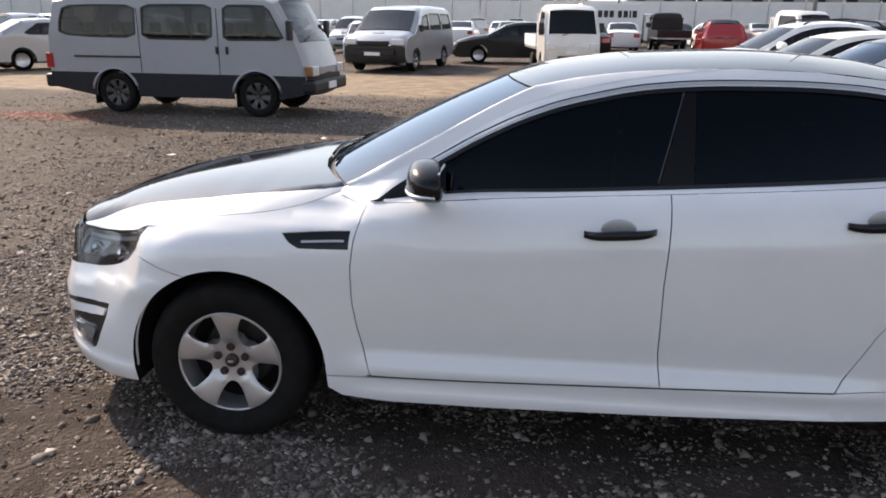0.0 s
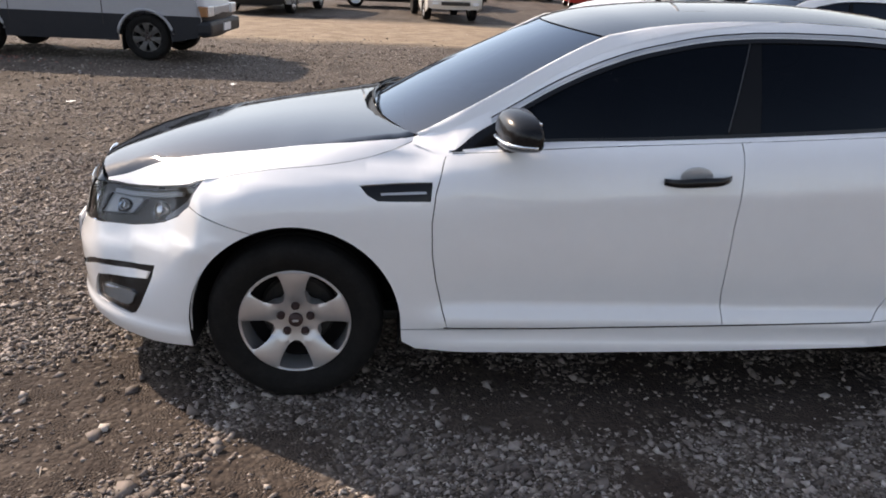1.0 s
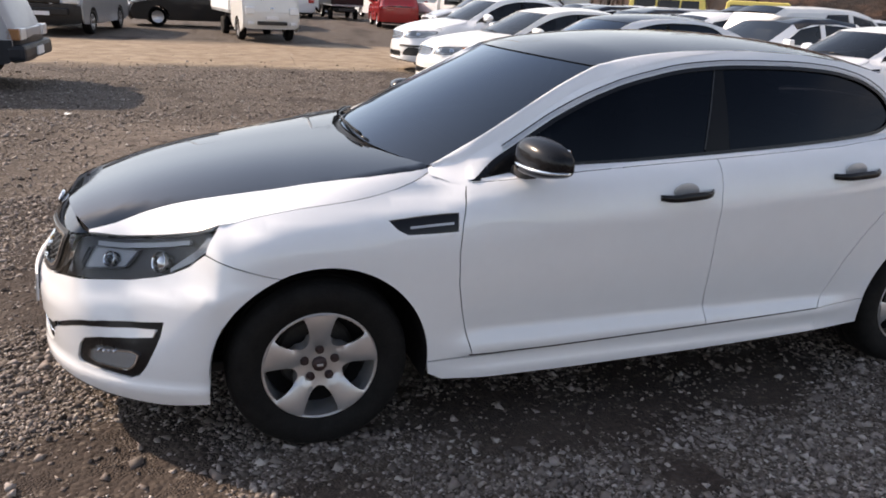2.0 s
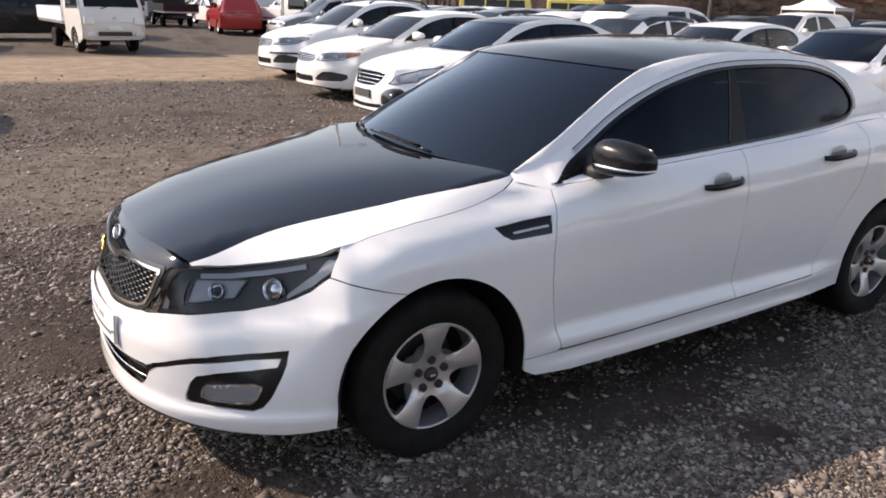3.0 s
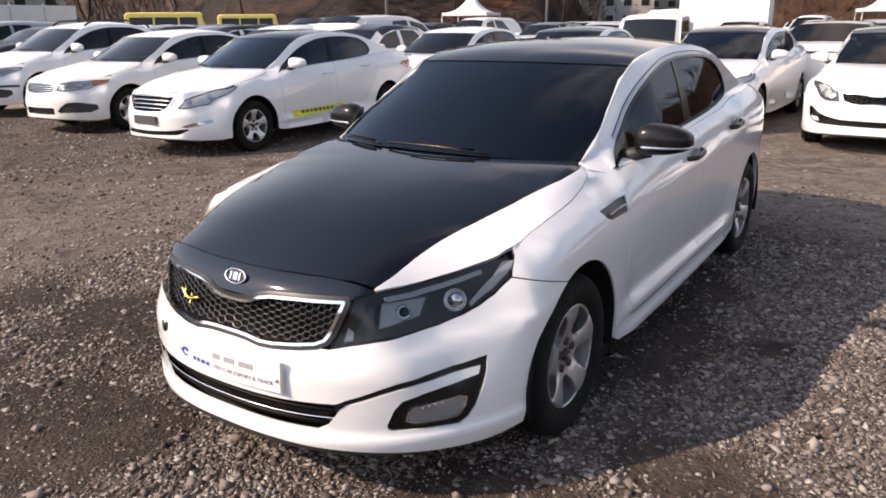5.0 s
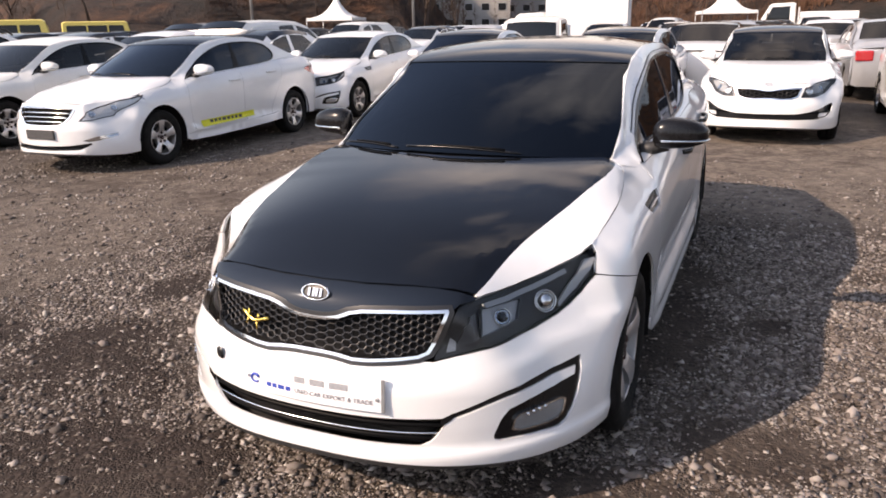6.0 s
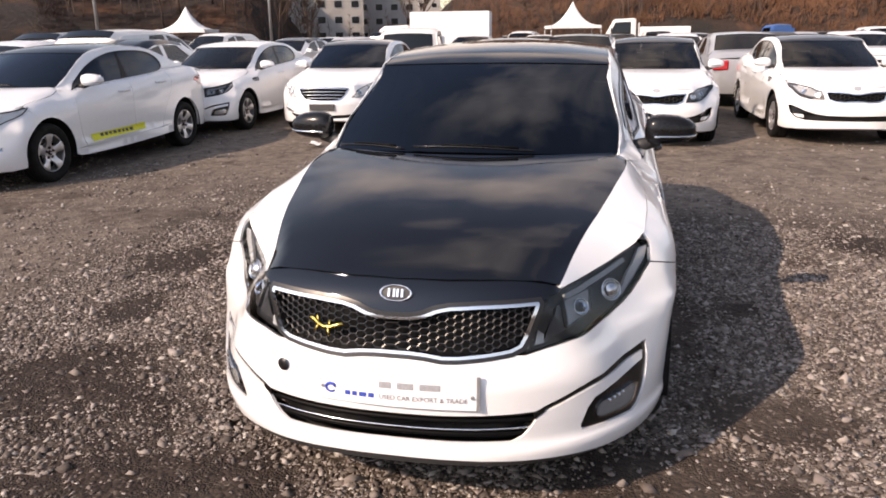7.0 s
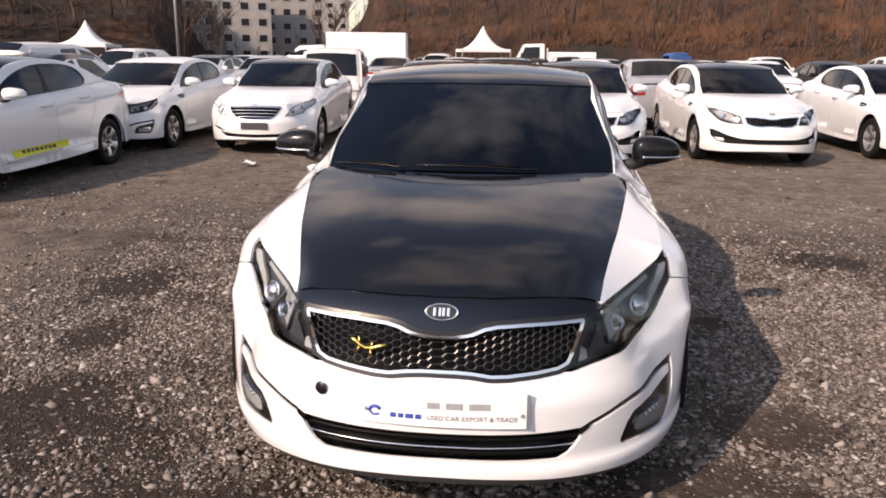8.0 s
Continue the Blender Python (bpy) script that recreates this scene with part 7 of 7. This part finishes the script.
BLUETRUCK = cab_truck("pickup_truck", "blue truck in the far rows", pose(55.5, -12.0, 0, 0, 0, 200), cargo="bluepaint", group="small trucks", detail=False)
for o in BLUETRUCK.children:
    if o.type == "MESH" and o.data.materials and o.data.materials[0] in (M["ivory"],):
        o.data.materials[0] = M["bluepaint"]


def fill_rows():
    rng = random.Random(11)
    bag = [i for i, (p, w) in enumerate(KINDS) for _ in range(w)]
    spots = []
    for x, y0, y1, facing in ((9.6, 11.5, 30, 0), (16.0, 12, 34, 180), (16.2, -22, 2, 180), (22.5, -22, 36, 0), (29.0, -20, 40, 180), (36.5, -20, 9, 0), (45.0, -22, 30, 180), (54, -20, 2, 0)):
        y = y0
        while y < y1:
            if rng.random() > 0.25:
                spots.append((x + rng.uniform(-0.5, 0.5), y + rng.uniform(-0.2, 0.2), facing + rng.uniform(-4, 4)))
            y += 2.75 if x < 30 else 3.4
    for y, x0, x1, facing in ((36, -26, 3, 90), (45, -30, 4, 270), (54, -30, 26, 90), (30.3, -24, 15, 270), (49.5, -28, 22, 90), (60, -30, 30, 270)):
        x = x0
        while x < x1:
            if rng.random() > 0.3:
                spots.append((x + rng.uniform(-0.2, 0.2), y + rng.uniform(-0.5, 0.5), facing + rng.uniform(-4, 4)))
            x += 3.0
    for x, y, a in spots:
        if math.hypot(x - 17.6, y - 4.7) < 4 or math.hypot(x - 11.2, y - 29.8) < 4 or math.hypot(x - 57, y + 4.5) < 4 or math.hypot(x - 33.5, y - 7.5) < 4 or math.hypot(x - 19.3, y - 4.0) < 3.5 or math.hypot(x + 7.6, y - 33) < 5 or (12 < x < 20 and -5.6 < y < -0.9):
            continue
        if y > 25 and (math.hypot(x + 0.6, y - 27.5) < 4.5 or math.hypot(x - 9.4, y - 33) < 4.5 or math.hypot(x - 8.4, y - 41) < 3.5 or math.hypot(x - 11.0, y - 30) < 4):
            continue
        kind = rng.choice(bag)
        if x < 50 or y > -11:
            copy_thing(KINDS[kind][0], pose(x, y, 0, 0, 0, a))


fill_rows()


# ---- tents, posts, buses, buildings ----
def tent(x, y, size=4.3, peak=4.3):
    t = thing("canopy_tent", "white peaked canopy tent among the cars", "tent", "canopy tents", at=pose(x, y, 0, 0, 0, 12))
    V, F = [], []
    n, m = 24, 8
    for i in range(m + 1):
        k = i / m
        for j in range(n):
            a = 2 * math.pi * j / n
            c, s = math.cos(a), math.sin(a)
            sq = 1 / max(abs(c), abs(s))
            rr = (size / 2) * (1 - k) * (1 + (sq - 1) * (1 - k))
            V.append((rr * c, rr * s, 2.3 + (peak - 2.3) * k ** 2.1))
    for i in range(m):
        for j in range(n):
            F.append((i * n + j, i * n + (j + 1) % n, (i + 1) * n + (j + 1) % n, (i + 1) * n + j))
    mesh_part("canopy", V, F, M["canvas"], t)
    for sx in (-1, 1):
        for sy in (-1, 1):
            V, F = tube([(sx * size / 2, sy * size / 2, 0), (sx * size / 2, sy * size / 2, 2.3)], 0.04, 6)
            mesh_part("pole", V, F, M["steel"], t)
        box_part("valance", (-size / 2, size / 2, sx * size / 2 - 0.01, sx * size / 2 + 0.01, 2.05, 2.32), M["canvas"], t, bevel=0)
        box_part("valance", (sx * size / 2 - 0.01, sx * size / 2 + 0.01, -size / 2, size / 2, 2.05, 2.32), M["canvas"], t, bevel=0)
    return t


tent(60.3, 36.4)
tent(72.0, 3.0, 4.6, 4.5)


def lamp_post(x, y, h=11.0):
    t = thing("lamp_post", "tall pale steel lamp post", "lamp post", "lamp posts", at=pose(x, y, 0))
    V, F = tube([(0, 0, 0), (0, 0, h * 0.5), (0, 0, h)], 0.11, 10, 0.06)
    mesh_part("shaft", V, F, M["steel"], t)
    V, F = tube([(0, 0, h), (0.6, 0, h + 0.3), (1.4, 0, h + 0.4)], 0.045, 8)
    mesh_part("arm", V, F, M["steel"], t)
    box_part("lamp_head", (1.2, 1.8, -0.14, 0.14, h + 0.34, h + 0.46), M["steel"], t, bevel=0.03)
    box_part("base", (-0.2, 0.2, -0.2, 0.2, 0.0, 0.12), M["concrete"], t, bevel=0.02)


for x, y in ((51.8, 24.5), (37.4, 28.8), (14.5, 36.0), (7.0, 52.0), (-3.0, 58.0)):
    lamp_post(x, y)


def bus(x, y, turn):
    b = hull("yellow_bus", "yellow minibus roof above the parked cars", "bus",
             [(-1.0, 0.4), (-1.05, 0.9), (-0.95, 1.3), (-0.75, 2.3), (-0.5, 2.5), (5.5, 2.5), (5.8, 2.3), (5.85, 0.5)], 1.0,
             [(0, 2, "front_panel", "yellow"), (2, 3, "windscreen", "tintmid"), (3, 6, "roof", "yellow"), (6, 7, "rear_panel", "yellow")],
             windows=[[(-0.4, 1.4), (-0.3, 2.1), (1.2, 2.1), (1.2, 1.4)], [(1.35, 1.4), (1.35, 2.1), (3.3, 2.1), (3.3, 1.4)], [(3.45, 1.4), (3.45, 2.1), (5.4, 2.1), (5.4, 1.4)]],
             arches=[(0.2, 0.45), (4.2, 0.45)], paint="yellow", at=pose(x, y, 0, 0, 0, turn), wheel_r=0.38, detail=False, group="minibuses")
    return b


bus(44.5, 56.5, 140)
bus(63.0, 66.0, 140)


def building(x, y, turn, w, d, storeys, label, cols, mat="concrete"):
    t = thing("building", label, "building", "far buildings", at=pose(x, y, 0, 0, 0, turn))
    h = storeys * 3.1 + 0.8
    box_part("wall", (-w / 2, w / 2, -d / 2, d / 2, 0, h), M[mat], t, bevel=0.05)
    box_part("roof", (-w / 2 - 0.3, w / 2 + 0.3, -d / 2 - 0.3, d / 2 + 0.3, h, h + 0.5), M["roofing"], t, bevel=0.05)
    for s in range(storeys):
        for c in range(cols):
            cx = -w / 2 + (c + 0.5) * w / cols
            fr = box_part("window", (cx - 0.85, cx + 0.85, -d / 2 - 0.06, -d / 2 + 0.05, s * 3.1 + 1.1, s * 3.1 + 2.6), M["steel"], t, bevel=0)
            box_part("pane", (cx - 0.75, cx + 0.75, -d / 2 - 0.075, -d / 2 - 0.062, s * 3.1 + 1.2, s * 3.1 + 2.5), M["blackpaint"], fr, bevel=0)


building(153, 63, -68, 24, 14, 5, "pale grey rendered block below the hill", 7)
building(176, 52, -70, 14, 12, 7, "pale apartment block below the hill", 4)
building(249, 63, -75, 16, 14, 9, "distant pale tower block", 4)
building(-30, 120, 5, 60, 20, 3, "long pale warehouse beyond the yard", 14)
building(42, 125, -12, 50, 20, 3, "long pale warehouse beyond the yard", 12)
building(-90, 95, 40, 50, 20, 3, "long pale warehouse beyond the yard", 12)


def fence(x0, x1, y):
    t = thing("site_fence", "pale sheet-metal site fence beyond the yard", "fence", at=pose(0, 0, 0))
    n = int((x1 - x0) / 3.0)
    for i in range(n):
        x = x0 + i * 3.0
        box_part("panel", (x + 0.02, x + 2.98, y - 0.02, y + 0.02, 0.1, 3.2), M["canvas"], t, bevel=0)
        V, F = tube([(x, y - 0.05, 0), (x, y - 0.05, 3.35)], 0.04, 6)
        mesh_part("post", V, F, M["steel"], t)


fence(-60, 40, 66)


# ---- hill and bare trees ----
def hill_height(x, y):
    r = math.hypot(x - 5, y - 5)
    a = math.degrees(math.atan2(y - 5, x - 5))
    edge = 92 + 9 * noise.noise((a * 0.05, 0, 0))
    open_side = sstep(8, 12, a) * (1 - sstep(20, 25, a)) + sstep(48, 62, a) * (1 - sstep(150, 175, a))
    if 8 < a < 160:
        edge = 92 + 85 * open_side
    h = 16 * sstep(0, 70, r - edge) + 4.5 * sstep(0, 9, r - edge)
    h *= 1 - 0.45 * sstep(-32, -52, a)
    h *= 1 - 0.62 * open_side
    return h + (2.2 * noise.noise((x * 0.07, y * 0.07, 2)) + 0.8 * noise.noise((x * 0.25, y * 0.25, 4))) * sstep(0, 20, r - edge)


def hill():
    m = bpy.data.materials.new("hillside")
    m.use_nodes = True
    nt = m.node_tree
    b = nt.nodes["Principled BSDF"]
    b.inputs["Roughness"].default_value = 0.95
    tc = node(nt, "ShaderNodeTexCoord")
    n1 = node(nt, "ShaderNodeTexNoise", Scale=0.10, Detail=10.0, Roughness=0.72)
    n2 = node(nt, "ShaderNodeTexNoise", Scale=1.3, Detail=7.0, Roughness=0.7)
    nt.links.new(tc.outputs["Object"], n1.inputs["Vector"])
    nt.links.new(tc.outputs["Object"], n2.inputs["Vector"])
    cr = nt.nodes.new("ShaderNodeValToRGB")
    e = cr.color_ramp.elements
    e[0].position, e[0].color = 0.36, (0.012, 0.010, 0.008, 1)
    e[1].position, e[1].color = 0.70, (0.145, 0.062, 0.030, 1)
    k = e.new(0.50)
    k.color = (0.034, 0.019, 0.013, 1)
    nt.links.new(n1.outputs["Fac"], cr.inputs[0])
    mx = nt.nodes.new("ShaderNodeMixRGB")
    mx.blend_type = "OVERLAY"
    mx.inputs[0].default_value = 0.7
    nt.links.new(cr.outputs[0], mx.inputs[1])
    nt.links.new(n2.outputs["Fac"], mx.inputs[2])
    nt.links.new(mx.outputs[0], b.inputs["Base Color"])
    bp = node(nt, "ShaderNodeBump", Strength=1.0, Distance=0.6)
    nt.links.new(n2.outputs["Fac"], bp.inputs["Height"])
    nt.links.new(bp.outputs[0], b.inputs["Normal"])
    V, F = [], []
    na, nr = 240, 26
    for i in range(na):
        a = 2 * math.pi * i / na
        for j in range(nr + 1):
            r = 86 + 190 * (j / nr) ** 1.5
            x, y = 5 + r * math.cos(a), 5 + r * math.sin(a)
            V.append((x, y, hill_height(x, y) - 0.3))
    for i in range(na):
        for j in range(nr):
            p, q = i * (nr + 1) + j, ((i + 1) % na) * (nr + 1) + j
            F.append((p, p + 1, q + 1, q))
    h = mesh_part("hillside", V, F, m, None)
    tagged(h, "rust-brown winter hillside with dry scrub", "hill", kind="structure")


hill()


def bare_tree(seed, h):
    rng = random.Random(seed)
    trunk, limbs = ([], []), ([], [])

    def add(store, v, f):
        o = len(store[0])
        store[0].extend(v)
        store[1].extend([tuple(i + o for i in q) for q in f])

    def grow(p, d, length, r, level):
        pts = [p]
        for i in range(3):
            d = (d + Vector((rng.uniform(-0.16, 0.16), rng.uniform(-0.16, 0.16), rng.uniform(-0.02, 0.12)))).normalized()
            pts.append(pts[-1] + d * length / 3)
        v, f = tube(pts, r, 5 if level < 2 else 3, r * 0.55)
        add(trunk if level == 0 else limbs, v, f)
        if level >= 3:
            return
        for i in range((6, 5, 5)[level]):
            k = rng.uniform(0.35, 1.0)
            q = pts[min(2, int(k * 3))].lerp(pts[min(3, int(k * 3) + 1)], k * 3 % 1)
            a = rng.uniform(0, 2 * math.pi)
            dd = (d * 0.9 + Vector((math.cos(a), math.sin(a), rng.uniform(0.0, 0.7))) * 0.85).normalized()
            grow(q, dd, length * rng.uniform(0.45, 0.68), r * 0.48, level + 1)
    grow(Vector((0, 0, -0.3)), Vector((0, 0, 1)), h * 0.62, h * 0.016, 0)
    t = thing("bare_tree", "leafless winter tree on the hillside", "tree", "bare trees on the hill")
    mesh_part("trunk", *trunk, M["bark"], t)
    mesh_part("crown", *limbs, M["bark"], t, "bare twigs")
    return t


def woods():
    rng = random.Random(5)
    protos = [bare_tree(i, h) for i, h in ((1, 9.0), (2, 11.0), (3, 7.5), (4, 12.5))]
    n = 0
    while n < 110:
        a = rng.uniform(-60, 62)
        r = 93 + 75 * rng.random() ** 1.4
        if a > 18:
            r = 96 + 60 * rng.random()
        x, y = 5 + r * math.cos(radians(a)), 5 + r * math.sin(radians(a))
        if 9.5 < a < 20 and rng.random() < 0.8:
            continue
        m = pose(x, y, hill_height(x, y) - 0.3, 0, 0, rng.uniform(0, 360))
        if n < 4:
            protos[n].matrix_world = m
        else:
            copy_thing(rng.choice(protos), m)
        n += 1


woods()


def thicket():
    """Slender bare saplings that crowd the slope, joined."""
    rng = random.Random(21)
    V, F = [], []

    def twig(p, q, r, n=3):
        d = (q - p).normalized()
        u = d.cross(Vector((0.3, 0.9, 0.1))).normalized()
        w = d.cross(u)
        o = len(V)
        for k in range(n):
            a = 2 * math.pi * k / n
            V.append(p + (u * math.cos(a) + w * math.sin(a)) * r)
        V.append(q)
        F.extend([(o + k, o + (k + 1) % n, o + n) for k in range(n)])
    for _ in range(900):
        a = rng.uniform(-62, 66)
        r = (93 + 80 * rng.random() ** 1.2) if a < 18 else (100 + 75 * rng.random())
        x, y = 5 + r * math.cos(radians(a)), 5 + r * math.sin(radians(a))
        if noise.noise((x * 0.06, y * 0.06, 9)) < -0.25 or (10 < a < 20 and rng.random() < 0.75):
            continue
        h = rng.uniform(4.5, 10.0)
        p = Vector((x, y, hill_height(x, y) - 0.4))
        top = p + Vector((rng.uniform(-1, 1), rng.uniform(-1, 1), h))
        twig(p, top, 0.04 + 0.006 * h, 4)
        for _ in range(30):
            k = rng.uniform(0.25, 0.95)
            q = p.lerp(top, k)
            b = rng.uniform(0, 2 * math.pi)
            ln = h * rng.uniform(0.15, 0.38) * (1.15 - k)
            e = q + Vector((math.cos(b), math.sin(b), rng.uniform(0.5, 1.5))).normalized() * ln
            twig(q, e, 0.035)
            e2 = q.lerp(e, 0.5)
            twig(e2, e2 + Vector((math.cos(b + 1.2), math.sin(b + 1.2), 0.8)) * ln * 0.4, 0.022)
    t = mesh_part("thicket", V, F, M["bark"], None, smooth=False)
    tagged(t, "crowded bare brown saplings on the slope", "woods", kind="stuff")


thicket()


def brush():
    """Dry grass and bramble on the slope, many thin blades."""
    rng = np.random.default_rng(3)
    V, F = [], []
    for _ in range(15000):
        a = rng.uniform(-62, 40)
        r = 93 + 70 * rng.random() ** 1.6
        x, y = 5 + r * math.cos(radians(a)), 5 + r * math.sin(radians(a))
        z = hill_height(x, y) - 0.35
        if z < -0.2:
            continue
        hh = rng.uniform(0.5, 1.7)
        for _ in range(5):
            dx, dy = rng.normal(0, 0.5, 2)
            o = len(V)
            V += [(x + dx * 0.5 - 0.05, y + dy * 0.5, z), (x + dx * 0.5 + 0.07, y + dy * 0.5 + 0.07, z), (x + dx * 1.4, y + dy * 1.4, z + hh)]
            F.append((o, o + 1, o + 2))
    b = mesh_part("scrub", V, F, M["scrub"], None, smooth=False)
    tagged(b, "dry rust-brown scrub on the slope", "scrub", kind="stuff")


brush()


# ---- dry leaves ----
def dry_leaves():
    """Rust-red leaves blown together under the van."""
    rng = np.random.default_rng(13)
    V, F = [], []
    for _ in range(900):
        x, y = rng.normal(-6.8, 0.8), rng.normal(8.1, 0.3)
        a, r = rng.uniform(0, 6.28), rng.uniform(0.012, 0.03)
        z = yard_height(x, y) + 0.006
        o = len(V)
        for k in range(5):
            t = a + k * 1.2566
            V.append((x + r * (1.4 if k == 0 else 1) * math.cos(t), y + r * math.sin(t), z + rng.uniform(0.0, 0.014)))
        F.append((o, o + 1, o + 2, o + 3, o + 4))
    ob = mesh_part("dry_leaves", V, F, M["leaf"], None, smooth=False)
    tagged(ob, "rust-red dry leaves strewn beside the van", "leaves", kind="stuff")


dry_leaves()


# ---- litter ----
def litter(x, y, s, turn):
    V, F = [], []
    rng = random.Random(int(x * 100))
    for i in range(5):
        for j in range(5):
            V.append(((i / 4 - 0.5) * s * 1.5, (j / 4 - 0.5) * s, 0.012 + 0.3 * s * rng.random()))
    for i in range(4):
        for j in range(4):
            a = i * 5 + j
            F.append((a, a + 5, a + 6, a + 1))
    ob = mesh_part("paper_scrap", V, F, M["litter"], None)
    ob.matrix_world = pose(x, y, 0, 0, 0, turn)
    tagged(ob, "crumpled white paper scrap on the gravel", "litter", "paper scraps")


for x, y, s, a in ((7.0, 3.4, 0.16, 10), (6.6, 2.4, 0.2, 50), (7.6, 1.2, 0.14, 0), (-3.0, 4.9, 0.06, 30), (-1.6, 6.4, 0.06, 70)):
    litter(x, y, s, a)
